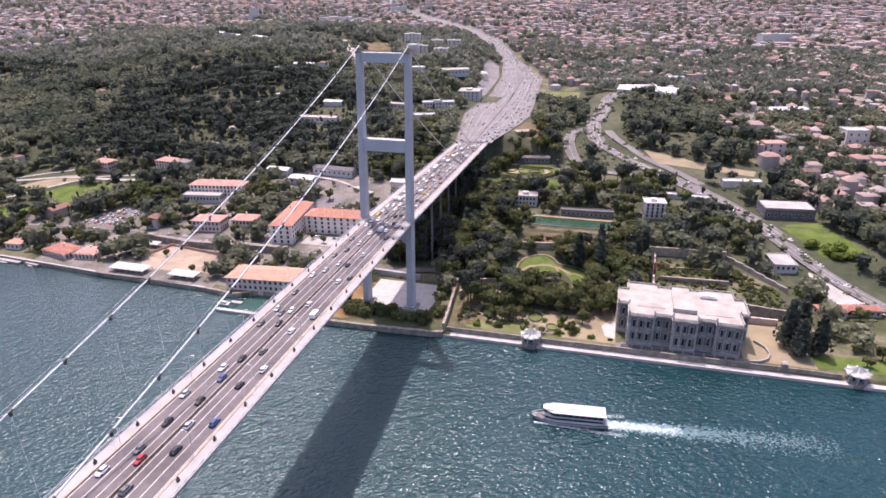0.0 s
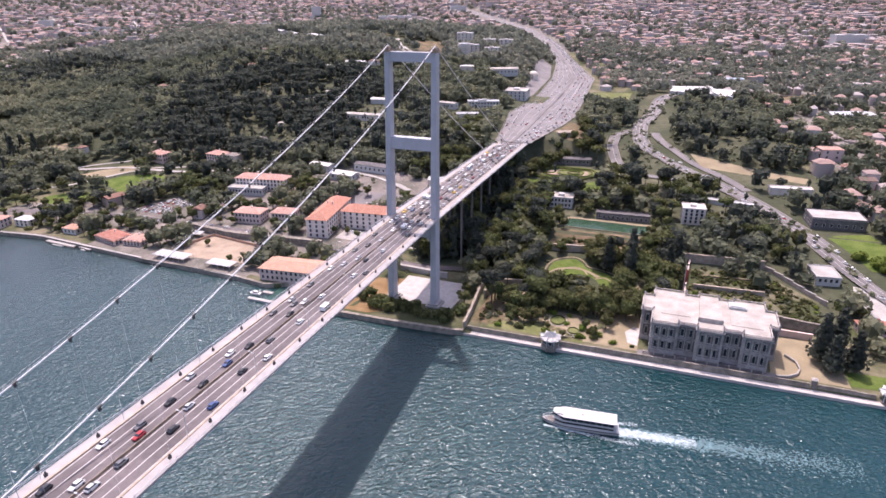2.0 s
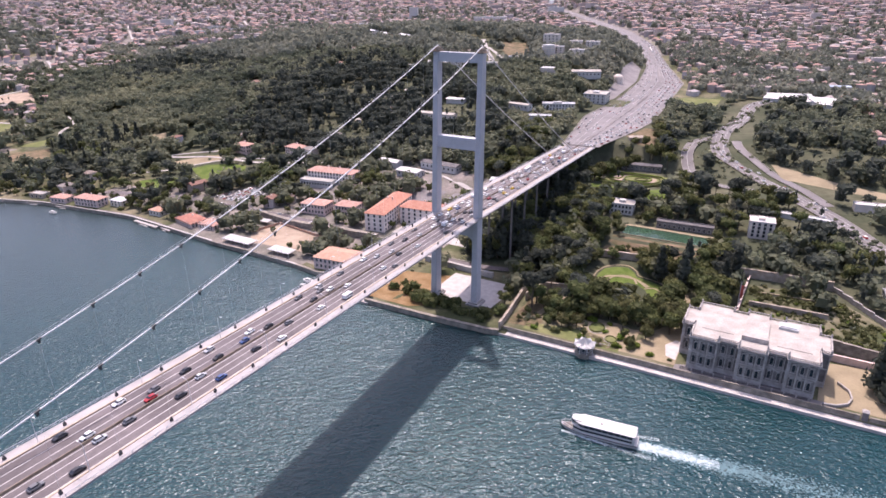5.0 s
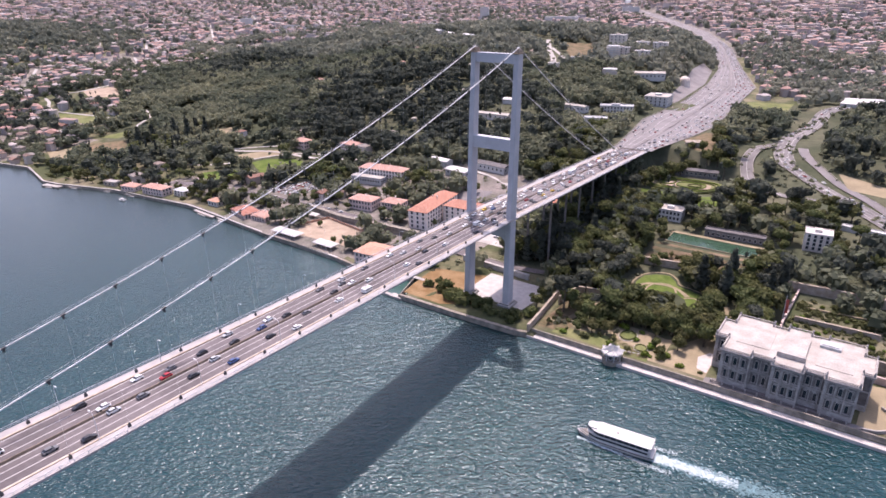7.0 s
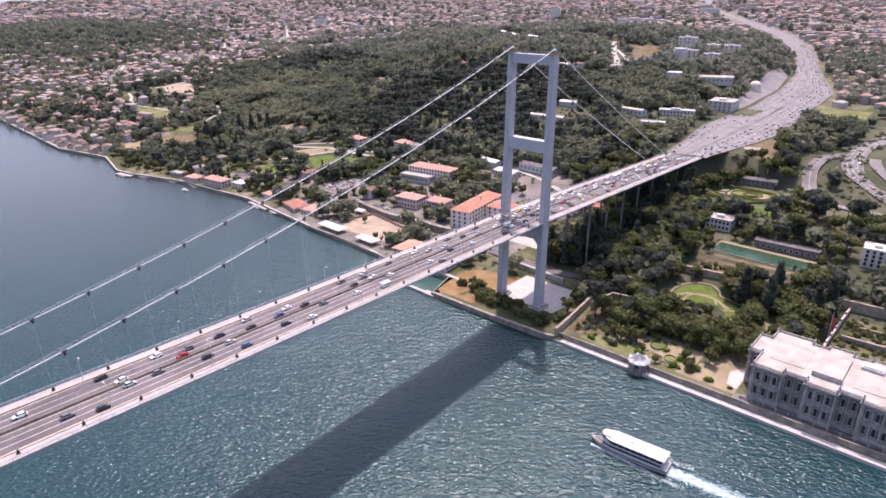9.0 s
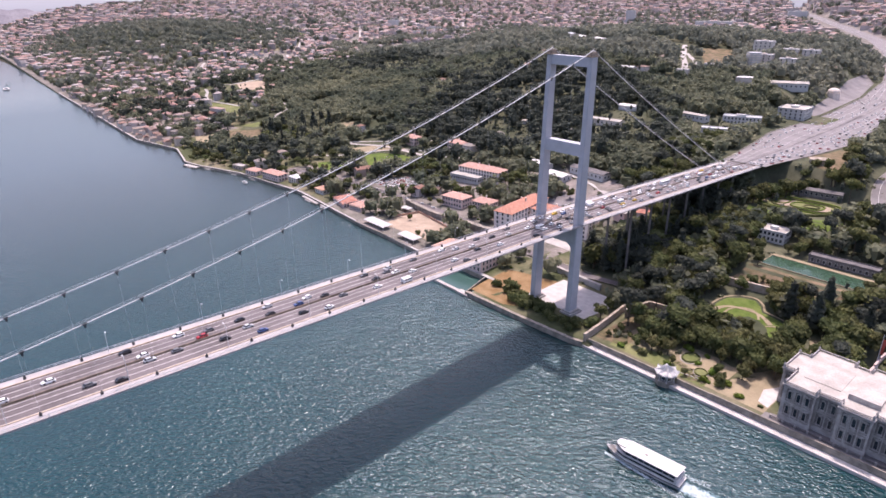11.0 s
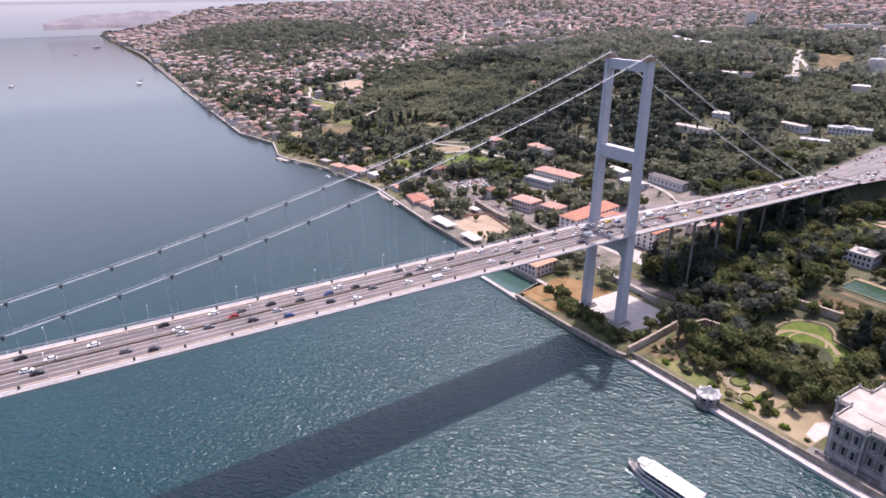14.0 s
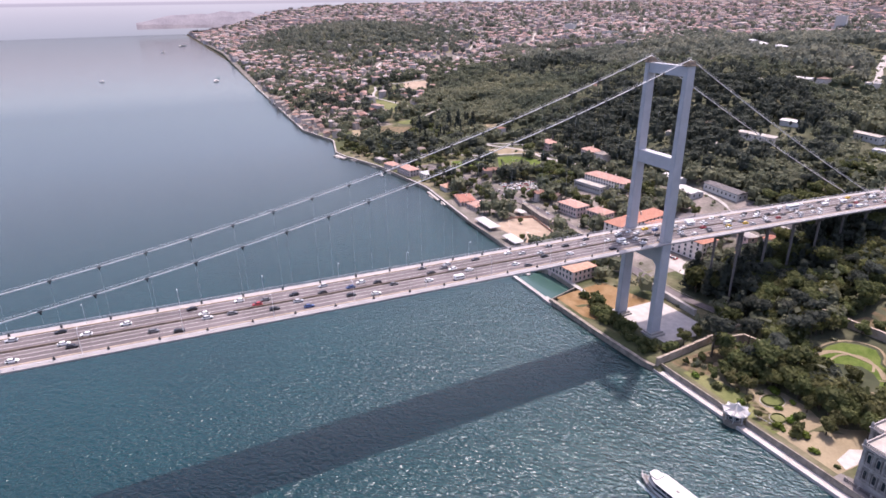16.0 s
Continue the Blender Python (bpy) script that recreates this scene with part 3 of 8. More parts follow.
highway = tagged(part("road_highway", hw_strip(0, 1, 0.1), M_ROAD), "wide pale motorway and toll plaza full of traffic", "road", kind="structure")
for f in (0.14, 0.27, 0.4, 0.6, 0.73, 0.86):
    part("lane_line", hw_strip(f, f, 0.16, -0.14, 0.14), M_LINE, highway)
bm = hw_strip(0.5, 0.5, 0.9, -0.4, 0.4)
bmesh.ops.solidify(bm, geom=bm.faces[:], thickness=0.8)
part("median_barrier", bm, M_PAVE, highway)
for f in (0.0, 1.0):
    bm = hw_strip(f, f, 0.9, -0.3, 0.3)
    bmesh.ops.solidify(bm, geom=bm.faces[:], thickness=1.2)
    part("side_barrier", bm, M_PAVE, highway)
for y in hw_y:
    if y < 1700:
        take_box(np.interp(y, HWY_Y, HWY_L) - 6, np.interp(y, HWY_Y, HWY_R) + 6, y - 6, y + 6)

VALLEY = [(14, 985), (-4, 950), (-8, 886), (-15, 800), (-18, 760), (-11, 692), (13, 654), (46, 614), (92, 560), (121, 511), (141, 467), (162, 432), (184, 404), (215, 378), (290, 350)]
road("road_valley", VALLEY, 17, M_STREET, "pale two-way valley road with white lane lines", (-4.2, 0.0, 4.2), clear=18)
take_box(-26, 12, 700, 965)
road("road_slip", [(-20, 745), (-36, 715), (-40, 690), (-37, 655), (-24, 616), (-2, 600), (30, 598)], 11, M_STREET, "narrow slip road curving off the valley road", (0.0,), clear=14)
road("road_loop", [(0, 730), (6, 704), (24, 672), (44, 640), (70, 612), (88, 585)], 9, M_ROAD, "service road beside the valley road", clear=14)
road("road_branch", [(-205, 1480), (-200, 1560), (-186, 1669), (-172, 1938), (-150, 2330)], 14, M_ROAD, "road forking off the motorway")
road("road_shore", [(-560, 372), (-470, 392), (-400, 398), (-335, 400), (-268, 398), (-200, 388), (-150, 384), (-110, 390)], 9, M_ASPHALT, "narrow shore road behind the boat houses")
road("road_hill", [(-640, 470), (-590, 480), (-540, 500), (-480, 505), (-430, 520), (-380, 535), (-320, 545), (-260, 540), (-210, 520)], 7, M_PAVE, "pale lane winding along the hillside", kerb=False)
road("road_ridge", [(-930, 560), (-880, 540), (-850, 500), (-800, 480), (-760, 500)], 5, M_PAVE, "pale lane bending round a field", kerb=False)

# ---- ground cover ----
patch("paving_tower_pad", [(-146, 331), (-100, 331), (-97, 368), (-146, 368)], M_MARBLE, "pale concrete pad round the tower feet", "paving")
patch("earth_tower", [(-181, 309), (-150, 309), (-126, 322), (-146, 331), (-146, 362), (-186, 352), (-184, 326)], M_EARTH, "bare ochre ground beside the bridge tower", "ground")
patch("sand_court", [(-340, 358), (-332, 385), (-268, 375), (-267, 346), (-326, 342)], M_COURT, "sandy sports court by the water", "court")
patch("court_left", [(-8, 319.5), (17, 319.5), (17, 352), (14, 364), (4, 358), (0, 346), (-7, 336)], M_SAND, "sandy palace forecourt", "court")
patch("terrace_palace", [(17, 315.4), (90, 316.6), (90, 321), (82.8, 321), (82.8, 323.2), (22.8, 323.2), (17, 321)], M_STREET, "grey paved terrace before the palace", "paving", lift=0.2)
patch("forecourt", [(11, 327), (16.5, 325), (16.8, 346), (13, 347), (8.5, 339)], M_MARBLE, "white marble forecourt beside the palace", "paving", lift=0.25)
patch("court_right", [(86, 320), (124, 320), (122, 340), (112, 366), (88, 362)], M_SAND, "sandy court beside the palace", "court")
patch("lawn_upper", [(-51, 398), (-52, 408), (-50, 417), (-43, 422), (-35, 424), (-29, 419), (-26, 414), (-17, 412), (-9, 409), (-4, 405), (-1, 399), (-1, 391), (-3, 386), (-9, 386), (-13, 393), (-17, 400), (-23, 404), (-30, 405), (-36, 400), (-40, 397), (-46, 396)], M_LAWN, "bright green curved lawn in the palace garden", "lawn")
patch("sand_beds", [(-41, 329), (-41, 346), (-34, 350), (-22, 350), (-8, 346), (-8, 320), (-24, 319), (-30, 326)], M_SAND, "sandy walks round the clipped garden beds", "garden", free=True)
patch("sand_wall_yard", [(-84, 330), (-82, 344), (-82, 366), (-77, 370), (-71, 364), (-70, 340), (-64, 331), (-66, 322), (-83, 320)], M_SOIL, "dry brown yard beside the boundary wall", "garden", free=True)
GARDEN_LINE = [[(-53, 397), (-54, 408), (-51, 418), (-44, 424), (-35, 426), (-28, 421), (-25, 416), (-16, 414), (-8, 411), (-2, 406), (1, 399), (1, 391), (-2, 384), (-9, 383), (-14, 390)], [(-43, 398), (-43, 405), (-39, 411), (-32, 413), (-27, 410), (-24, 405)], [(-18, 401), (-12, 404), (-6, 400)]]
for pts in GARDEN_LINE:
    line = smooth_line([Vector(q) for q in pts], 6)
    bm = strip(line, -0.7, 0.7, 0.3)
    tagged(part("path_garden", bm, M_SAND), "pale curved garden path along the lawn", "path", kind="structure")
take_box(-24, -1, 384, 410)
clear_sightline(-13, 392, 9, 14)
clear_sightline(-40, 402, 13, 12)
take_box(-56, -24, 396, 424)
take_box(-60, 24, 446, 462)
take_box(-108, -34, 536, 566)
take_box(40, 160, 604, 640)
patch("lawn_shore", [(-72, 318), (-14, 318), (-14, 328), (-40, 332), (-72, 326)], M_MEADOW, "narrow rough lawn behind the palace quay", "lawn")
patch("lawn_shore_right", [(124, 322), (240, 326), (240, 340), (124, 336)], M_LAWN, "lawn beds behind the quay", "lawn")
patch("lawn_left", [(-537, 462), (-528, 478), (-500, 492), (-482, 492), (-464, 470), (-470, 452), (-500, 444)], M_LAWN, "green lawn on the village slope", "lawn")
patch("lawn_field", [(138, 505), (168, 516), (196, 462), (160, 458)], M_LAWN, "green field beside the valley road", "lawn")
patch("parterre_lawn", [(-106, 572), (-66, 564), (-54, 572), (-41, 590), (-38, 600), (-44, 608), (-60, 613), (-106, 606)], M_MEADOW, "olive formal garden lawn with clipped hedges", "lawn")
patch("lawn_parterre_side", [(-56, 556), (-42, 568), (-34, 566), (-36, 550), (-48, 540), (-58, 546)], M_LAWN, "bright green lawn beside the formal garden", "lawn")
patch("lawn_parterre_low", [(-104, 558), (-74, 556), (-72, 549), (-102, 549)], M_LAWN, "green lawn strip below the formal garden", "lawn")
patch("plaza", [(38, 668), (100, 640), (142, 632), (138, 618), (50, 634)], M_SAND, "pale sandy yard beside the road", "paving")
patch("sports_pitch", [(135, 835), (196, 917), (178, 830), (131, 760)], M_CITYG, "worn grey-green sports pitch among trees", "pitch", step=8)
patch("parking_lot", [(-445, 408), (-405, 405), (-395, 440), (-430, 452)], M_CITYG, "pale parking lot full of cars", "parking")
patch("yard_school", [(-232, 412), (-160, 412), (-160, 432), (-232, 432)], M_PAVE, "paved yard before the large school building", "paving")
patch("yard_depot", [(-275, 524), (-190, 505), (-182, 536), (-240, 550), (-275, 545)], M_CITYG, "pale depot yard", "paving")
patch("field_ochre", [(-832, 405), (-792, 450), (-748, 424), (-786, 387)], M_SOIL, "dry ochre field near the shore", "field", step=8)
patch("field_sandy", [(-834, 362), (-822, 394), (-764, 367), (-788, 346)], M_SAND, "sandy cleared plot near the shore", "field", step=8)
for x, y in ((-800, 395), (-770, 400), (-750, 412), (-800, 352), (-775, 350)):
    clear_sightline(x, y, 9, 24)
patch("field_ochre_upper", [(-1220, 600), (-1130, 570), (-1100, 610), (-1190, 650)], M_COURT, "dry ochre field on the hill", "field", step=10)
patch("scar_ochre", [(-479, 1151), (-428, 1187), (-350, 1028), (-376, 992)], M_SOIL, "bare brown building ground on the hill", "ground", step=8)
patch("yard_grey", [(-262, 476), (-204, 484), (-196, 512), (-255, 504)], M_ROAD, "grey paved yard behind the school", "paving")
patch("garden_terrace", [(42, 376), (120, 380), (122, 412), (92, 436), (42, 432)], M_GROUND, "terraced garden beds behind the palace", "garden", free=True)
patch("bank_ochre", [(-575, 470), (-552, 500), (-522, 512), (-505, 505), (-535, 484), (-552, 464)], M_SAND, "bare sandy bank above the lawn", "ground")
patch("lawn_lower", [(-560, 410), (-540, 436), (-505, 432), (-510, 404), (-540, 398)], M_LAWN, "green lawn behind the shore houses", "lawn")
road("road_bank", [(-600, 420), (-562, 446), (-540, 476), (-516, 503), (-490, 514), (-462, 522), (-430, 524)], 4.5, M_PAVE, "pale lane round the village lawn", kerb=False, clear=8)
road("road_bank_upper", [(-610, 470), (-581, 497), (-552, 514), (-529, 532), (-500, 545)], 4.5, M_PAVE, "pale lane climbing the village slope", kerb=False, clear=8)
patch("meadow_motorway", [(-100, 959), (-47, 988), (-48, 906), (-88, 859)], M_MEADOW, "dry olive meadow beside the motorway", "meadow", step=8)
patch("field_brown", [(146, 1063), (226, 1118), (204, 989), (139, 938)], M_SOIL, "brown bare field between trees", "field", step=10)
patch("verge", [(float(np.interp(q, HWY_Y, HWY_R)) + o, q) for q, o in ((1740, 6), (1900, 6), (2120, 6), (2120, 38), (1900, 58), (1740, 34))], M_MEADOW, "yellow-green grass verge at the motorway fork", "verge", step=12)
patch("yard_ramp", [(-196, 900), (-180, 900), (-194, 1100), (-226, 1270), (-258, 1330), (-238, 1180), (-216, 1060)], M_ROAD, "grey paved ramp yard beside the motorway", "paving", lift=0.4, step=8)
patch("yard_hut", [(-103, 668), (-84, 640), (-66, 655), (-84, 722), (-94, 724)], M_SOIL, "bare ochre yard below the motorway edge", "ground")
patch("field_small", [(-692, 520), (-672, 537), (-648, 520), (-665, 508)], M_SAND, "small sandy clearing in the woods", "ground")
road("road_scar", [(-505, 1150), (-488, 1120), (-450, 1050), (-415, 995), (-396, 952)], 9, M_PAVE, "broad pale track down the wooded hill", kerb=False, clear=14)
road("road_scar_branch", [(-466, 1090), (-430, 1045), (-398, 1005), (-376, 985)], 6, M_PAVE, "pale track forking on the wooded hill", kerb=False, clear=14)
road("road_woods", [(-540, 712), (-520, 718), (-490, 722), (-455, 735), (-420, 760), (-405, 790)], 5, M_PAVE, "pale lane through the pine wood", kerb=False, clear=8)
road("road_hairpin", [(-1240, 540), (-1192, 525), (-1150, 505), (-1102, 495), (-1040, 500), (-985, 506), (-940, 510)], 6, M_PAVE, "pale lane bending round the far fields", kerb=False, clear=16)
road("road_field", [(-1250, 575), (-1220, 590), (-1215, 640), (-1230, 700), (-1245, 755)], 8, M_PAVE, "pale lane beside the ochre field", kerb=False, clear=16)
for x, y, w in ((-1384, 1136, 20), (-1345, 1196, 20)):
    clear_sightline(x, y, w, 60)
# streets of the far city
STREETS = [[(-2050, 1065), (-1900, 990), (-1792, 934), (-1722, 933)], [(-2450, 1475), (-2100, 1260), (-1637, 983)], [(-2214, 1595), (-1900, 1380), (-1646, 1206)], [(-2450, 1990), (-2100, 1735), (-1782, 1484)],
           [(-1984, 1964), (-1800, 1800), (-1671, 1687)], [(-1574, 910), (-1490, 870), (-1427, 835)], [(-1633, 695), (-1500, 625), (-1405, 573)], [(-1480, 1100), (-1384, 1136), (-1345, 1196), (-1384, 1367), (-1440, 1420)], [(-1240, 1130), (-1182, 1131), (-1092, 1137), (-1040, 1160)]]
for st in STREETS:
    road("road_city", st, 7, M_PAVE, "pale street between the far houses", kerb=False, lift=0.8)
STREET_PTS = np.array([(q.x, q.y) for st in STREETS for q in smooth_line([Vector(a) for a in st], 24)])


def on_street(x, y, m=9.0):
    """Whether a spot lies on a far street or close before it."""
    out = np.zeros(len(x), bool)
    for sx, sy in STREET_PTS:
        out |= (x - sx > -m) & (x - sx < m + 12) & (np.abs(y - sy + 6) < m)
    return out
patch("meadow_hairpin", [(-1094, 484), (-1015, 501), (-942, 513), (-930, 458), (-1015, 462)], M_MEADOW, "dry olive meadow below the bending lane", "meadow", step=10)
patch("meadow_strip", [(-847, 437), (-832, 500), (-800, 507), (-805, 470), (-816, 446)], M_MEADOW, "yellow-green grass strip beside the woods", "meadow", step=8)
patch("garden_shore", [(-640, 314), (-590, 325), (-475, 340), (-420, 336), (-420, 352), (-480, 362), (-560, 356), (-640, 340)], M_GROUND, "planted garden ground along the village shore", "garden", free=True)
for x, y in ((-1207, 528), (-1140, 502), (-1083, 490), (-1050, 480), (-1018, 500), (-980, 500), (-943, 518), (-1160, 600), (-1180, 580), (-840, 470), (-815, 480)):
    clear_sightline(x, y, 8, 30)
for x, y in ((-1195, 575), (-1165, 566), (-1135, 572), (-1110, 596)):
    clear_sightline(x, y, 10, 26)
patch("bank_pond", [(-60, 441), (-20, 445), (28, 449), (28, 463), (-56, 461)], M_SOIL, "brown terraced bank below the pond", "garden", free=True)
patch("junction", [(145, 437), (154, 434), (174, 406), (150, 397), (142, 410)], M_PAVE, "pale paved road junction near the palace", "paving")

# ---- the bridge ----
AX, AS, AY = -124.3, -0.0348, 332.5


def deck_x(off, y):
    return AX + (AS if y < AY else -0.021) * (y - AY) + off


def deck_z(y):
    u = AY - y
    if u >= 0:
        u = min(u, 537.0)
        return 64.5 + 0.0296 * u + 0.0000114 * u * u
    return 64.5 + 0.045 * u


DECK_Y = [-330 + 12 * i for i in range(int((604 + 330) / 12) + 1)]


def sweep(profile, ys=None, closed=True, mi=0):
    """A profile of (sideways, up) carried along the deck."""
    bm, prev = bmesh.new(), None
    for y in ys or DECK_Y:
        row = [bm.verts.new((deck_x(o, y), y, deck_z(y) + z)) for o, z in profile]
        if prev:
            n = len(row)
            for k in range(n if closed else n - 1):
                bm.faces.new((prev[k], row[k], row[(k + 1) % n], prev[(k + 1) % n]))
        elif closed:
            bm.faces.new(row)
        prev = row
    if closed:
        bm.faces.new(prev[::-1])
    bmesh.ops.recalc_face_normals(bm, faces=bm.faces[:])
    return bm


bridge = thing("suspension_bridge", pose(0, 0, 0), "grey steel suspension bridge with a box-girder road deck crossing the strait", "bridge")
W = 16.1
part("girder", sweep([(-W, -0.55), (-10.5, -3.6), (10.5, -3.6), (W, -0.55), (W, -0.35), (-W, -0.35)]), M_FASCIA, bridge, "pale steel box girder with slanting edges")
road_deck = part("roadway", sweep([(-11.6, -0.34), (11.6, -0.34), (11.6, -0.05), (-11.6, -0.05)]), M_ASPHALT, bridge, "worn mauve-grey asphalt carriageway")
for s, e in ((-1, W - 0.1), (1, W - 0.1)):
    part("footway", sweep([(s * 12.2, -0.34), (s * e, -0.34), (s * e, 0.12), (s * 12.2, 0.12)]), M_FASCIA, bridge, "pale footway")
    part("kerb", sweep([(s * 11.6, -0.2), (s * 12.2, -0.2), (s * 12.2, 0.35), (s * 11.6, 0.35)]), M_YELLOW, bridge, "ochre kerb rail")
    rail = part("railing", sweep([(s * (e - 0.08), 1.15), (s * (e + 0.04), 1.15), (s * (e + 0.04), 1.3), (s * (e - 0.08), 1.3)]), M_STEEL, bridge, "steel hand rail")
    part("lower_rail", sweep([(s * (e - 0.06), 0.6), (s * (e + 0.02), 0.6), (s * (e + 0.02), 0.7), (s * (e - 0.06), 0.7)]), M_STEEL, rail)
    bm = bmesh.new()
    for i in range(0, 230):
        y = -320 + 4 * i
        x, z = deck_x(s * (e - 0.02), y), deck_z(y)
        box(bm, x - 0.06, x + 0.06, y - 0.06, y + 0.06, z, z + 1.2)
    part("railing_infill", bm, M_STEEL, rail)["kind"] = "stuff"
for o in (-11.0, -7.4, -3.9, -0.9, 0.9, 3.9, 7.4, 11.0):
    part("lane_line", sweep([(o - 0.15, -0.02), (o + 0.15, -0.02)], closed=False), M_LINE, bridge)
part("median_barrier", sweep([(-0.25, -0.05), (0.25, -0.05), (0.12, 0.8), (-0.12, 0.8)]), M_RUST, bridge, "dark brown median barrier")

# tower
TOWER_TOP = 163.0
TY = 332.5
LEGS = ((-1, -138.5, -141.9), (1, -109.7, -111.9))


def leg_x(s, z):
    _, a, b = LEGS[0] if s < 0 else LEGS[1]
    return b + (a - b) * (z - 4) / (TOWER_TOP - 4)


for s, xa, xb in LEGS:
    bm = bmesh.new()
    zs = [3.0 + (TOWER_TOP - 3.0) * i / 14 for i in range(15)]
    prev = None
    for z in zs:
        f = (z - 3) / (TOWER_TOP - 3)
        hx, hy, x = 2.1 - 0.55 * f, 3.7 - 0.8 * f, leg_x(s, z)
        c = 0.5
        row = [bm.verts.new((x + a, TY + b, z)) for a, b in ((-hx + c, -hy), (hx - c, -hy), (hx, -hy + c), (hx, hy - c), (hx - c, hy), (-hx + c, hy), (-hx, hy - c), (-hx, -hy + c))]
        if prev:
            for k in range(8):
                bm.faces.new((prev[k], prev[(k + 1) % 8], row[(k + 1) % 8], row[k]))
        prev = row
    bm.faces.new(prev)
    leg = part("tower_leg", bm, M_STEEL, bridge, "tall tapering grey steel leg")
    bm = bmesh.new()
    box(bm, xb - 4.6, xb + 4.6, TY - 5.5, TY + 5.5, 1.0, 5.2)
    box(bm, xb - 3.4, xb + 3.4, TY - 4.6, TY + 4.6, 5.2, 6.4)
    part("foot", bm, M_PAVE, leg, "stepped concrete foot")
    bm = bmesh.new()
    prism(bm, [(xa - 1.6, TY - 3), (xa + 1.6, TY - 3), (xa + 1.6, TY + 3), (xa - 1.6, TY + 3)], TOWER_TOP, TOWER_TOP + 2.4,
          top=[(xa - 1.0, TY - 1.9), (xa + 1.0, TY - 1.9), (xa + 1.0, TY + 1.9), (xa - 1.0, TY + 1.9)])
    box(bm, xa - 2.1, xa + 2.1, TY - 3.7, TY + 3.7, TOWER_TOP - 0.2, TOWER_TOP + 0.25)
    part("saddle", bm, M_RUST, leg, "brown cable saddle housing")
    bm = bmesh.new()
    for k in range(5):
        for q in (-1, 1):
            box(bm, xa + q * 2.0 - 0.05, xa + q * 2.0 + 0.05, TY - 3.5 + k * 1.75 - 0.05, TY - 3.5 + k * 1.75 + 0.05, TOWER_TOP + 0.25, TOWER_TOP + 1.4)
    for q in (-1, 1):
        box(bm, xa + q * 2.0 - 0.05, xa + q * 2.0 + 0.05, TY - 3.6, TY + 3.6, TOWER_TOP + 1.3, TOWER_TOP + 1.42)
    part("top_railing", bm, M_DARK, leg)["kind"] = "stuff"
for z0, z1, hy, nm in ((157.4, TOWER_TOP - 0.3, 2.1, "top_portal"), (106.9, 114.0, 2.4, "middle_portal"), (52.0, 60.4, 3.0, "lower_portal")):
    bm = bmesh.new()
    a0, a1, b0, b1 = leg_x(-1, z0) + 1.3, leg_x(-1, z1) + 1.3, leg_x(1, z0) - 1.3, leg_x(1, z1) - 1.3
    v = [bm.verts.new(p) for p in ((a0, TY - hy, z0), (b0, TY - hy, z0), (b0, TY + hy, z0), (a0, TY + hy, z0), (a1, TY - hy, z1), (b1, TY - hy, z1), (b1, TY + hy, z1), (a1, TY + hy, z1))]
    for f in ((3, 2, 1, 0), (4, 5, 6, 7), (0, 1, 5, 4), (1, 2, 6, 5), (2, 3, 7, 6), (3, 0, 4, 7)):
        bm.faces.new([v[i] for i in f])
    part(nm, bm, M_STEEL, bridge, "grey steel cross beam between the legs")
for q in (-1, 1):
    xl = leg_x(q, 52.0) - q * 1.2
    bm = prism(bmesh.new(), [(0, 0), (0, -5.5), (-q * 1.3, -2.4), (-q * 4.2, 0)], -2.9, 2.9)
    bmesh.ops.recalc_face_normals(bm, faces=bm.faces[:])
    part("portal_haunch", bm, M_STEEL, bridge, "grey steel haunch under the cross beam").matrix_basis = pose(xl, TY, 52.1, 90, 0, 0)
bm = bmesh.new()
for i in range(9):
    x = -136.5 + i * 3.1
    for y in (TY - 1.9, TY + 1.9):
        box(bm, x - 0.05, x + 0.05, y - 0.05, y + 0.05, TOWER_TOP - 0.3, TOWER_TOP + 0.9)
for y in (TY - 1.9, TY + 1.9):
    box(bm, -136.5, -111.7, y - 0.05, y + 0.05, TOWER_TOP + 0.8, TOWER_TOP + 0.92)
part("top_walkway_rail", bm, M_RUST, bridge)


def cable_z(y):
    u = AY - y
    return 166.2 - 0.335 * u + 0.000335 * u * u if u >= 0 else 166.2 - (166.2 - 58.5) * (-u) / 205.0 - 0.00022 * (-u) * (205.0 + u)


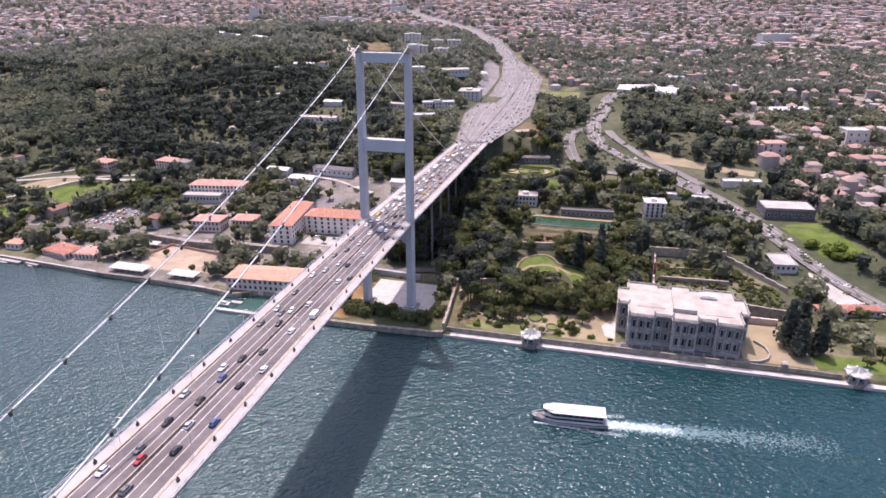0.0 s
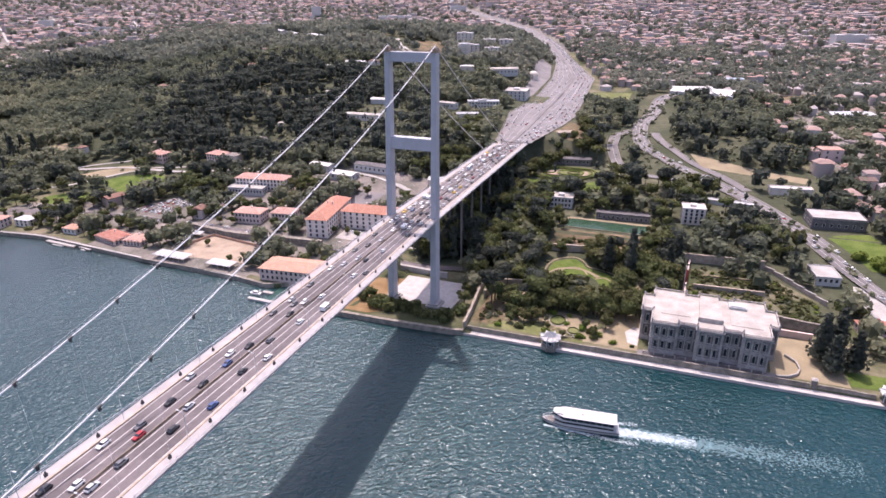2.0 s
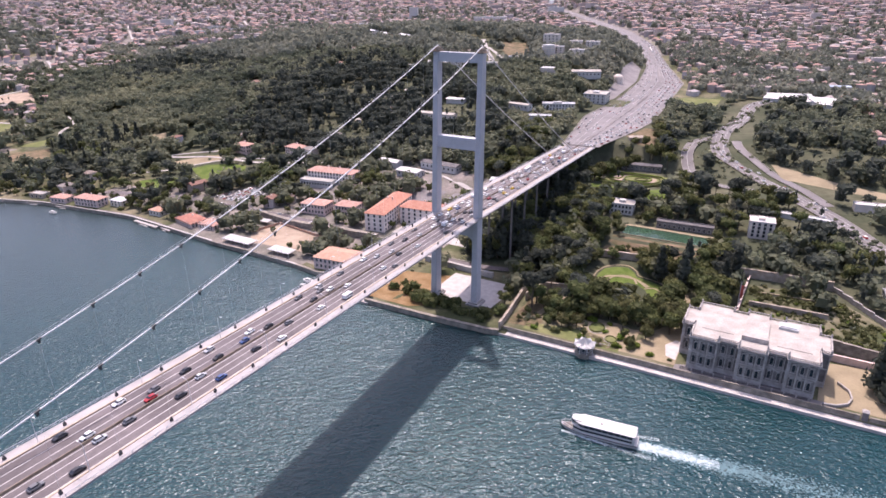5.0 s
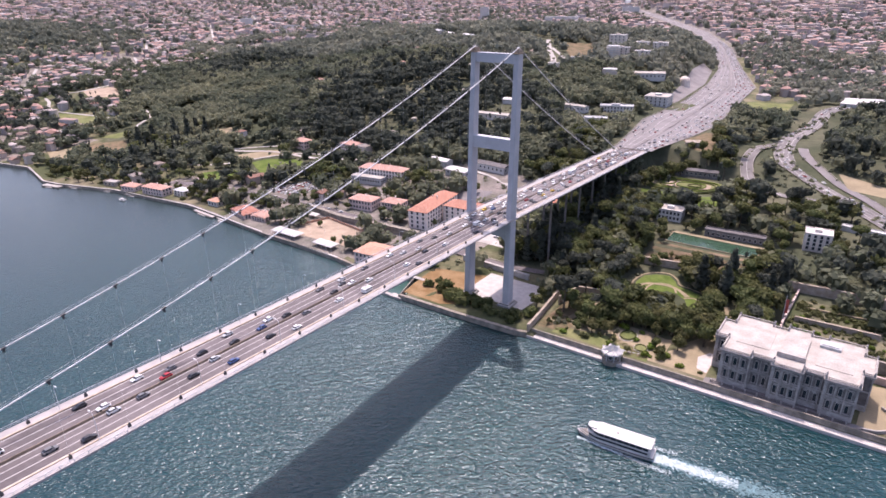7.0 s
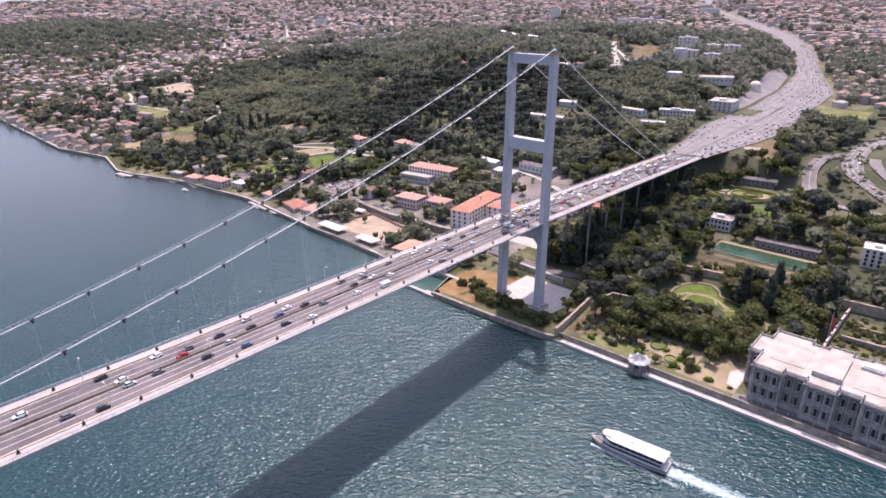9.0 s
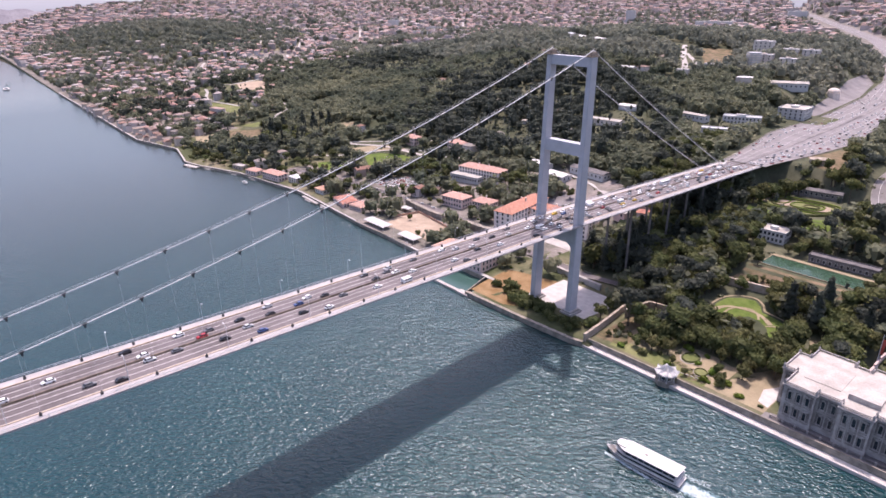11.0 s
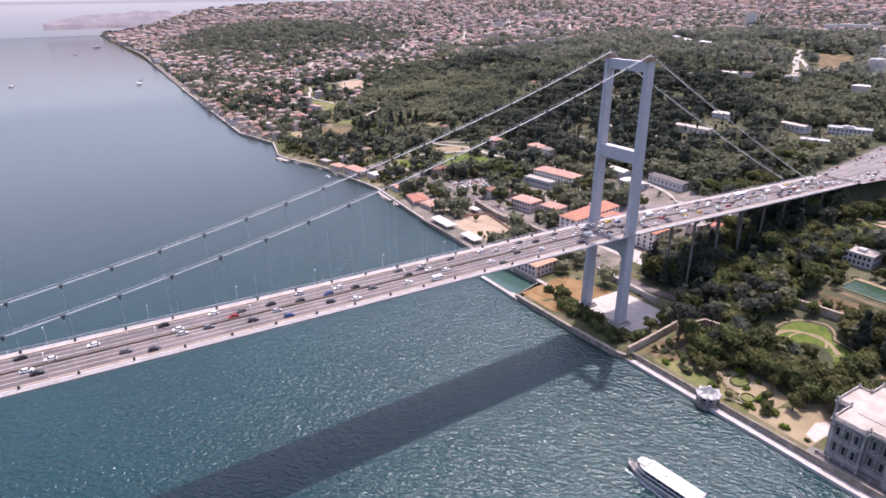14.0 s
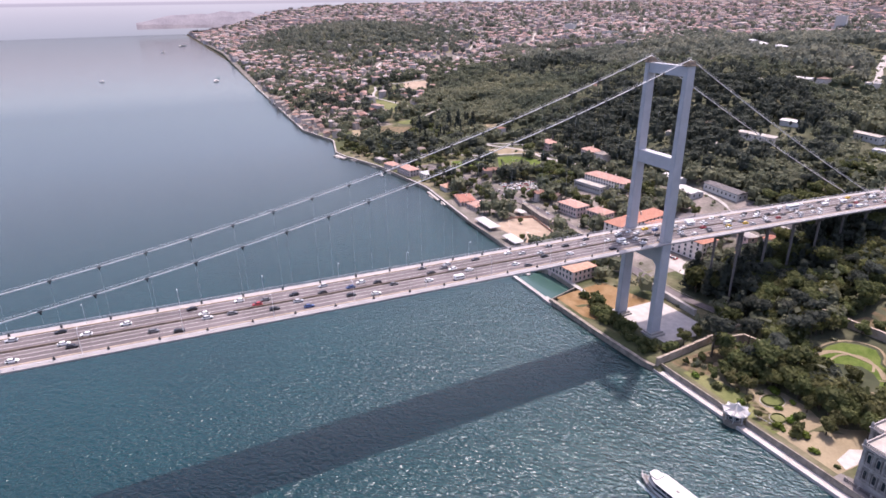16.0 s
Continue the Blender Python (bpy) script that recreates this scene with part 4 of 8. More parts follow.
for s in (-1, 1):
    off = -14.2 if s < 0 else 14.6
    ys = [-330 + 12.5 * i for i in range(53)] + [AY] + [AY + 20.5 * i for i in range(1, 11)]
    cable = part("main_cable", tube(bmesh.new(), [(deck_x(off, y), y, cable_z(y)) for y in ys], 0.25, 8), M_CABLE, bridge, "thick pale main cable", smooth=True)
    bm = bmesh.new()
    for q in (-0.55, 0.55):
        tube(bm, [(deck_x(off + q, y), y, cable_z(y) + 1.1) for y in ys], 0.03, 4)
    part("hand_cable", bm, M_CABLE, cable)
    for i in range(36):
        y = AY - 17.9 * (i + 1)
        if y < -330:
            break
        x, z = deck_x(off, y), cable_z(y)
        sl = math.atan(-0.335 + 0.00067 * (AY - y))
        bm = bmesh.new()
        tube(bm, [(x, y - 0.75 * math.cos(sl), z + 0.75 * math.sin(sl)), (x, y + 0.75 * math.cos(sl), z - 0.75 * math.sin(sl))], 0.36, 8)
        box(bm, x - 0.18, x + 0.18, y - 0.35, y + 0.35, z - 1.3, z - 0.4)
        part("clamp", bm, M_DARK, cable)
        bm = tube(bmesh.new(), [(x, y, z - 0.9), (deck_x(s * 13.6, y), y, deck_z(y) + 0.1)], 0.02, 4)
        part("hanger", bm, M_CABLE, bridge, "thin vertical steel hanger")
        hx, hzz = deck_x(s * 13.6, y), deck_z(y)
        bm = box(bmesh.new(), hx - 0.3, hx + 0.3, y - 0.45, y + 0.45, hzz + 0.1, hzz + 1.1)
        box(bm, hx - 0.18, hx + 0.18, y - 0.2, y + 0.2, hzz + 1.1, hzz + 1.7)
        part("hanger_socket", bm, M_DARK, bridge, "dark hanger socket on the footway")
        if i % 2 == 0:
            lx = deck_x(s * 12.5, y + 9)
            lz = deck_z(y + 9)
            bm = tube(bmesh.new(), [(lx, y + 9, lz), (lx, y + 9, lz + 9.0), (lx - s * 0.6, y + 9, lz + 9.8), (lx - s * 2.0, y + 9, lz + 10.0)], [0.1, 0.07, 0.06, 0.05], 6)
            box(bm, lx - s * 2.0 - 0.5, lx - s * 2.0 + 0.5, y + 8.8, y + 9.2, lz + 9.9, lz + 10.1)
            part("street_lamp", bm, M_CABLE, bridge, "slim white lamp post on the deck edge")
for y in range(400, 600, 26):
    for s in (-1, 1):
        x, z = deck_x(s * 9.0, y), deck_z(y) - 3.5
        gz = ground_z(x, y)
        if z - gz > 2:
            bm = bmesh.new()
            prism(bm, ring(0.8, 8, x, y), gz - 1, z - 1.0)
            box(bm, x - 2.2, x + 2.2, y - 1.2, y + 1.2, z - 1.2, z)
            part("pier", bm, M_CONC, bridge, "slim concrete approach pier")
take_box(-150, -100, 315, 374)

# ---- buildings ----
def window_mesh(w, h, arch, name, frame_mat, depth=0.22):
    """A window facing -y: a surround with sill and head, and its pane as a child."""
    bm = bmesh.new()
    t = 0.22
    box(bm, -w / 2 - t, -w / 2, -depth, 0.05, 0, h)
    box(bm, w / 2, w / 2 + t, -depth, 0.05, 0, h)
    box(bm, -w / 2 - t - 0.1, w / 2 + t + 0.1, -depth - 0.12, 0.05, -0.25, 0)
    if arch:
        pts = [(math.cos(math.pi * k / 6), math.sin(math.pi * k / 6)) for k in range(7)]
        for (a, b), (c, d) in zip(pts, pts[1:]):
            r0, r1 = w / 2, w / 2 + t
            v = [bm.verts.new(p) for y in (-depth, 0.05) for p in ((a * r0, y, h + b * r0), (a * r1, y, h + b * r1), (c * r1, y, h + d * r1), (c * r0, y, h + d * r0))]
            for f in ((3, 2, 1, 0), (4, 5, 6, 7), (1, 2, 6, 5), (3, 0, 4, 7)):
                bm.faces.new([v[i] for i in f])
    else:
        box(bm, -w / 2 - t - 0.1, w / 2 + t + 0.1, -depth - 0.1, 0.05, h, h + 0.3)
    fr = bpy.data.meshes.new(name)
    bm.to_mesh(fr)
    bm.free()
    fr.materials.append(frame_mat)
    bm = bmesh.new()
    out = [(-w / 2, 0), (w / 2, 0)] + ([(w / 2 * math.cos(math.pi * k / 6), h + w / 2 * math.sin(math.pi * k / 6)) for k in range(7)] if arch else [(w / 2, h), (-w / 2, h)])
    a, b = [bm.verts.new((x, -0.03, z)) for x, z in out], [bm.verts.new((x, 0.02, z)) for x, z in out]
    bm.faces.new(a)
    bm.faces.new(b[::-1])
    for i in range(len(out)):
        bm.faces.new((a[i], b[i], b[(i + 1) % len(out)], a[(i + 1) % len(out)]))
    pane = bpy.data.meshes.new("pane")
    bm.to_mesh(pane)
    bm.free()
    pane.materials.append(M_GLASS)
    return fr, pane


def put_window(pair, parent, m, with_pane=True):
    f = new("window", pair[0])
    f.parent, f.matrix_basis = parent, m
    if with_pane and pair[1]:
        p = new("pane", pair[1])
        p.parent = f
    return f


def wall_windows(pair, parent, a, b, zs, gap, skip=1.6, pane=True):
    """Windows evenly along the wall from a to b, whose outside is on the right of that way."""
    a, b = Vector(a), Vector(b)
    d = b - a
    n = int((d.length - skip) / gap)
    if n < 1:
        return
    ang = math.degrees(math.atan2(d.y, d.x))
    for i in range(n):
        p = a + d * ((i + 0.5) / n * (d.length - skip) + skip / 2) / d.length
        for z in zs:
            put_window(pair, parent, pose(p.x, p.y, z, 0, 0, ang), pane)


def plain_window(w, h):
    """A whole small window in one mesh: a pale surround with a dark pane."""
    bm = bmesh.new()
    t = 0.16
    box(bm, -w / 2 - t, -w / 2, -0.12, 0.05, -0.1, h + t)
    box(bm, w / 2, w / 2 + t, -0.12, 0.05, -0.1, h + t)
    box(bm, -w / 2, w / 2, -0.12, 0.05, h, h + t)
    box(bm, -w / 2 - t, w / 2 + t, -0.2, 0.05, -0.25, -0.1)
    box(bm, -w / 2, w / 2, -0.05, 0.05, -0.1, h, 1)
    me = bpy.data.meshes.new("window")
    bm.to_mesh(me)
    bm.free()
    me.materials.append(M_WHITE)
    me.materials.append(M_GLASS)
    return me, None


WIN_S = plain_window(1.7, 2.2)
WIN_P1 = window_mesh(1.45, 3.7, True, "window", M_STONE_L, 0.45)
WIN_P2 = window_mesh(1.45, 3.6, True, "window", M_STONE_L, 0.45)


def inset(poly, d):
    """The outline moved inwards by d (outwards where d is negative)."""
    out = []
    n = len(poly)
    for i in range(n):
        p, q, r = Vector(poly[i - 1]), Vector(poly[i]), Vector(poly[(i + 1) % n])
        u, v = (q - p).normalized(), (r - q).normalized()
        nu, nv = Vector((-u.y, u.x)), Vector((-v.y, v.x))
        k = nu + nv
        k = k / max(0.3, k.dot(nu)) if k.length > 1e-6 else nu
        out.append((q.x + k.x * d, q.y + k.y * d))
    return out


def palace():
    fp = [(22.2, 323), (35.4, 323), (35.4, 325.6), (46, 325.6), (46, 322.2), (58.6, 322.2), (58.6, 325.6), (69, 325.6), (69, 323), (82.4, 323),
          (82.4, 337), (87.2, 337), (87.2, 354.5), (82, 354.5), (82, 364), (66, 364), (66, 361.4), (57.5, 361.4), (57.5, 365), (47, 365), (47, 361.4), (39, 361.4), (39, 364.6), (21.8, 364.6),
          (21.8, 354.5), (16.2, 354.5), (16.2, 337), (22.2, 337)]
    ob = thing("palace", pose(1.0, -2.0, 0.3), "ornate two-storey grey stone waterfront palace with a flat white roof", "palace")
    part("wall", prism(bmesh.new(), fp, 2.8, 23.2), M_STONE, ob, "weathered grey carved limestone walls")
    part("plinth", prism(bmesh.new(), inset(fp, -0.45), 2.8, 6.4), M_STONE_L, ob)
    part("string_course", prism(bmesh.new(), inset(fp, -0.4), 13.7, 14.5), M_STONE_L, ob)
    part("cornice", prism(bmesh.new(), inset(fp, -0.5), 22.2, 22.7, top=inset(fp, -1.0)), M_STONE_L, ob)
    part("cornice_slab", prism(bmesh.new(), inset(fp, -1.05), 22.7, 23.25), M_STONE_L, ob)
    part("roof", prism(bmesh.new(), inset(fp, 0.3), 23.25, 23.6), M_ROOFW, ob, "flat white lead roof")
    bm = bmesh.new()
    prism(bm, [(46.5, 332), (58.2, 332), (58.2, 356), (46.5, 356)], 23.6, 25.0)
    part("raised_roof", bm, M_ROOFW, ob, "raised middle part of the white roof")
    bm = bmesh.new()
    hip(bm, 26, 42, 334, 354, 23.55, 1.1, 0)
    part("left_roof_rise", bm, M_ROOFW, ob)
    bm = bmesh.new()
    hip(bm, 63, 79, 332, 350, 23.55, 1.1, 0)
    part("right_roof_rise", bm, M_ROOFW, ob)
    bm = bmesh.new()
    box(bm, 62.5, 72, 352, 359, 23.6, 25.0)
    box(bm, 63.3, 71.2, 352.8, 358.2, 25.0, 25.5)
    part("skylight", bm, M_GREYROOF, ob, "low grey roof lantern")
    bm = bmesh.new()
    box(bm, 45.8, 58.8, 330.8, 332, 23.6, 26.2)
    part("roof_screen", bm, M_STONE_L, ob)
    # parapet: rail on balusters, wall by wall
    for i in range(len(fp)):
        a, b = Vector(inset(fp, -0.35)[i]), Vector(inset(fp, -0.35)[(i + 1) % len(fp)])
        L, ang = (b - a).length, math.degrees(math.atan2((b - a).y, (b - a).x))
        bm = bmesh.new()
        box(bm, 0, L, -0.05, 0.35, 23.25, 23.5)
        box(bm, 0, L, -0.08, 0.38, 24.45, 24.75)
        box(bm, -0.4, 0.4, -0.35, 0.55, 23.25, 25.3)
        prism(bm, [(-0.45, -0.4), (0.45, -0.4), (0.45, 0.6), (-0.45, 0.6)], 25.3, 26.1, top=[(-0.1, 0.0), (0.1, 0.0), (0.1, 0.2), (-0.1, 0.2)])
        n = max(1, int(L / 0.9))
        for k in range(n):
            x = (k + 0.5) / n * L
            box(bm, x - 0.16, x + 0.16, 0.0, 0.3, 23.5, 24.45)
        part("balustrade", bm, M_STONE_L, ob).matrix_basis = pose(a.x, a.y, 0, 0, 0, ang)
        # pilaster on each corner, windows between
        bm = bmesh.new()
        for z0, z1 in ((6.4, 13.7), (14.5, 22.2)):
            box(bm, -0.45, 0.55, -0.3, 0.3, z0, z1)
            box(bm, -0.6, 0.7, -0.45, 0.3, z1 - 0.7, z1)
            box(bm, -0.6, 0.7, -0.45, 0.3, z0, z0 + 0.5)
        part("pilaster", bm, M_STONE_L, ob).matrix_basis = pose(fp[i][0], fp[i][1], 0, 0, 0, ang)
        if L > 8:
            for z0, z1 in ((7.0, 13.2), (15.1, 21.8)):
                bm = bmesh.new()
                for a0, a1, c0, c1 in ((0.9, L - 0.9, z0, z0 + 0.3), (0.9, L - 0.9, z1 - 0.3, z1), (0.9, 1.2, z0 + 0.3, z1 - 0.3), (L - 1.2, L - 0.9, z0 + 0.3, z1 - 0.3)):
                    box(bm, a0, a1, -0.22, 0.05, c0, c1)
                part("panel_moulding", bm, M_STONE_L, ob).matrix_basis = pose(fp[i][0], fp[i][1], 0, 0, 0, ang)
        if L > 3:
            n = int((L - 1.6) / 3.4)
            for z0, z1 in ((6.6, 13.7), (14.5, 22.2)):
                bm = bmesh.new()
                for k in range(n + 1):
                    for o in (0.0,):
                        x = 0.8 + (L - 1.6) * k / max(1, n) + o
                        prism(bm, [(x + a * 0.2, -0.1 + b * 0.34) for a, b in ((-1, -0.6), (-0.5, -1), (0.5, -1), (1, -0.6), (1, 0.4), (-1, 0.4))], z0, z1 - 0.5)
                        box(bm, x - 0.3, x + 0.3, -0.5, 0.05, z1 - 0.5, z1 - 0.1)
                        box(bm, x - 0.28, x + 0.28, -0.48, 0.05, z0, z0 + 0.9)
                for k in range(n):
                    x = 0.8 + (L - 1.6) * (k + 0.5) / n
                    v = [bm.verts.new(q) for q in ((x - 1.0, -0.5, z0 + 5.9), (x + 1.0, -0.5, z0 + 5.9), (x, -0.5, z0 + 6.5), (x - 1.0, 0.05, z0 + 5.9), (x + 1.0, 0.05, z0 + 5.9), (x, 0.05, z0 + 6.5))]
                    for f in ((0, 1, 2), (5, 4, 3), (0, 2, 5, 3), (2, 1, 4, 5), (1, 0, 3, 4)):
                        bm.faces.new([v[i] for i in f])
                    box(bm, x - 0.9, x + 0.9, -0.7, 0.05, z0 + 0.5, z0 + 0.75)
                colonnade = part("colonnade", bm, M_STONE_L, ob)
                colonnade.matrix_basis, colonnade["kind"] = pose(fp[i][0], fp[i][1], 0, 0, 0, ang), "stuff"
            bm = bmesh.new()
            for k in range(int(L / 0.9)):
                box(bm, k * 0.9 + 0.25, k * 0.9 + 0.65, -0.75, 0.05, 21.9, 22.2)
            frieze = part("frieze", bm, M_STONE_L, ob)
            frieze.matrix_basis, frieze["kind"] = pose(fp[i][0], fp[i][1], 0, 0, 0, ang), "stuff"
            wall_windows(WIN_P1, ob, fp[i], fp[(i + 1) % len(fp)], [7.7], 3.4)
            wall_windows(WIN_P2, ob, fp[i], fp[(i + 1) % len(fp)], [15.9], 3.4)
    # pediments over the bays that stand forward
    for x0, x1, y in ((22.2, 35.4, 323), (46, 58.6, 322.2), (69, 82.4, 323)):
        for zc in (12.3, 20.6):
            m = (x0 + x1) / 2
            bm = bmesh.new()
            for s in (-1, 1):
                v = [bm.verts.new(p) for p in ((m, y - 0.5, zc + 1.3), (m, y - 0.5, zc + 0.8), (m + s * 3.6, y - 0.5, zc - 0.3), (m + s * 3.6, y - 0.5, zc + 0.2), (m, y, zc + 1.3), (m, y, zc + 0.8), (m + s * 3.6, y, zc - 0.3), (m + s * 3.6, y, zc + 0.2))]
                for f in ((0, 1, 2, 3), (4, 5, 6, 7), (0, 3, 7, 4), (1, 2, 6, 5), (2, 3, 7, 6)):
                    bm.faces.new([v[i] for i in f])
            bmesh.ops.recalc_face_normals(bm, faces=bm.faces[:])
            part("pediment", bm, M_STONE_L, ob)
        for k in (-1, 1):
            bm = tube(bmesh.new(), [((x0 + x1) / 2 + k * 2.2, y - 0.55, 6.4), ((x0 + x1) / 2 + k * 2.2, y - 0.55, 13.7)], 0.34, 8)
            part("column", bm, M_STONE_L, ob)
            bm = tube(bmesh.new(), [((x0 + x1) / 2 + k * 2.2, y - 0.55, 14.5), ((x0 + x1) / 2 + k * 2.2, y - 0.55, 22.2)], 0.32, 8)
            part("column", bm, M_STONE_L, ob)
    take_box(10, 92, 316, 370)
    return ob


palace()


def free_wall(name, pts, h, thick, material, label, cap=None, base=None):
    """A free-standing wall along points, stepping with the land; each stretch and its coping is a part."""
    ob = thing(name, pose(0, 0, 0), label, "wall", kind="structure")
    for (ax, ay), (bx, by) in zip(pts, pts[1:]):
        L = math.hypot(bx - ax, by - ay)
        n = max(1, round(L / 9))
        ang = math.degrees(math.atan2(by - ay, bx - ax))
        for k in range(n):
            x, y = ax + (bx - ax) * (k + 0.5) / n, ay + (by - ay) * (k + 0.5) / n
            z = ground_z(x, y) if base is None else base
            l = L / n
            bm = box(bmesh.new(), -l / 2, l / 2, -thick / 2, thick / 2, -3, h)
            w = part("stretch", bm, material, ob)
            w.matrix_basis = pose(x, y, z, 0, 0, ang)
            bm = box(bmesh.new(), -l / 2, l / 2, -thick / 2 - 0.15, thick / 2 + 0.15, h, h + 0.3)
            part("coping", bm, cap or material, w)
            take(x, y, 3)
    return ob


free_wall("wall_boundary", [(-84.5, 310.5), (-86, 330), (-88.5, 352), (-90.5, 372), (-91.5, 384)], 4.4, 1.2, M_WALL, "tall stepped rubble boundary wall", M_WALL)
free_wall("wall_garden_inner", [(-84, 352), (-82, 362), (-80, 372), (-64, 376)], 5.5, 1.0, M_WALL, "old garden wall beside the trees", M_WALL)
free_wall("wall_terrace_west", [(-92, 430), (-62, 432), (-34, 435), (-20, 438)], 5.0, 1.4, M_WALL, "brown stone terrace retaining wall")
free_wall("wall_terrace_east", [(24, 440), (56, 442), (92, 444)], 6.0, 1.4, M_WALL, "brown stone terrace retaining wall")
free_wall("wall_slanting", [(92, 444), (108, 428), (126, 408)], 3.0, 0.8, M_WALL, "slanting garden wall with pale coping", M_STONE_L)
free_wall("wall_back_court", [(88, 378), (106, 376), (128, 374)], 6.5, 1.2, M_QUAY, "long grey retaining wall behind the palace court")
free_wall("wall_court_low", [(90, 366), (112, 366)], 4.0, 1.0, M_PINK, "low pink court wall")
free_wall("wall_path", [(40, 372), (41, 405), (43, 440)], 3.0, 0.8, M_PINK, "pink garden stair wall running uphill")
free_wall("wall_bed_upper", [(48, 424), (88, 427)], 1.0, 0.8, M_SAND, "low sandy bed edge in the back garden")
free_wall("wall_bed_lower", [(46, 392), (84, 394)], 1.0, 0.8, M_SAND, "low sandy bed edge in the back garden")
free_wall("wall_terrace_low", [(46, 408), (90, 410)], 3.0, 1.0, M_WALL, "low terrace wall in the back garden")
free_wall("wall_quay_palace", [(-83, 312.6), (-38, 313.3)], 1.3, 0.5, M_QUAY, "low grey stone quay wall with a coping", M_QUAY)
free_wall("wall_quay_palace_middle", [(-26, 313.5), (104, 315.5)], 1.3, 0.5, M_QUAY, "low grey stone quay wall with a coping", M_QUAY)
free_wall("wall_quay_palace_end", [(108, 315.6), (134, 316.0)], 1.3, 0.5, M_QUAY, "low grey stone quay wall with a coping", M_QUAY)
rail = thing("wall_palace_terrace", pose(0, 0, 0), "grey stone balustrade before the palace", "balustrade", kind="structure")
for k in range(12):
    x, z = 20.5 + k * 5.6, ground_z(20.5 + k * 5.6, 318.5) + 0.2
    part("post", box(bmesh.new(), x - 0.4, x + 0.4, 318.1, 318.9, z - 0.6, z + 1.7), M_STONE_L, rail)
    if k < 11:
        bm = box(bmesh.new(), x + 0.4, x + 5.2, 318.3, 318.7, z + 1.15, z + 1.4)
        for j in range(6):
            box(bm, x + 0.8 + j * 0.75, x + 1.1 + j * 0.75, 318.35, 318.65, z - 0.4, z + 1.15)
        part("rail", bm, M_STONE, rail)
free_wall("wall_palace_curve", [(88, 317.5), (94, 319), (99, 323), (101, 329), (100, 336), (95, 342)], 1.4, 0.5, M_STONE_L, "curved pale stone balustrade beside the palace", M_STONE_L)
free_wall("wall_shore_road", [(-360, 392), (-318, 388), (-268, 391), (-232, 392)], 5.0, 4.0, M_QUAY, "long grey roofed wall along the shore road")
free_wall("wall_bridge_road", [(-176, 376), (-150, 375), (-118, 373)], 4.0, 2.0, M_PAVE, "pale ramp wall under the bridge")


def clipped_bed(x, y, rx, ry, rz, label):
    """A raised oval bed of grass with a stone kerb and a low clipped hedge."""
    z = ground_z(x, y)
    ob = thing("garden_bed", pose(x, y, z, 0, 0, rz), label, "garden bed", "clipped garden beds")

    def oval(k, n=20):
        return [(rx * k * math.cos(6.2832 * i / n), ry * k * math.sin(6.2832 * i / n)) for i in range(n)]
    part("kerb", prism(bmesh.new(), oval(1.0), -1.2, 0.3), M_STONE_L, ob)
    part("grass", prism(bmesh.new(), oval(0.93), 0.2, 0.42), M_MEADOW, ob)
    bm = bmesh.new()
    for k in range(20):
        a, b = 6.2832 * k / 20, 6.2832 * (k + 1) / 20
        quad = [(rx * r * math.cos(t), ry * r * math.sin(t)) for r, t in ((0.76, a), (0.86, a), (0.86, b), (0.76, b))]
        prism(bm, quad, 0.3, 0.95, top=[(p * 0.99, q * 0.99) for p, q in quad])
    part("hedge", bm, M_LEAF2, ob, "low clipped hedge")
    take(x, y, max(rx, ry))


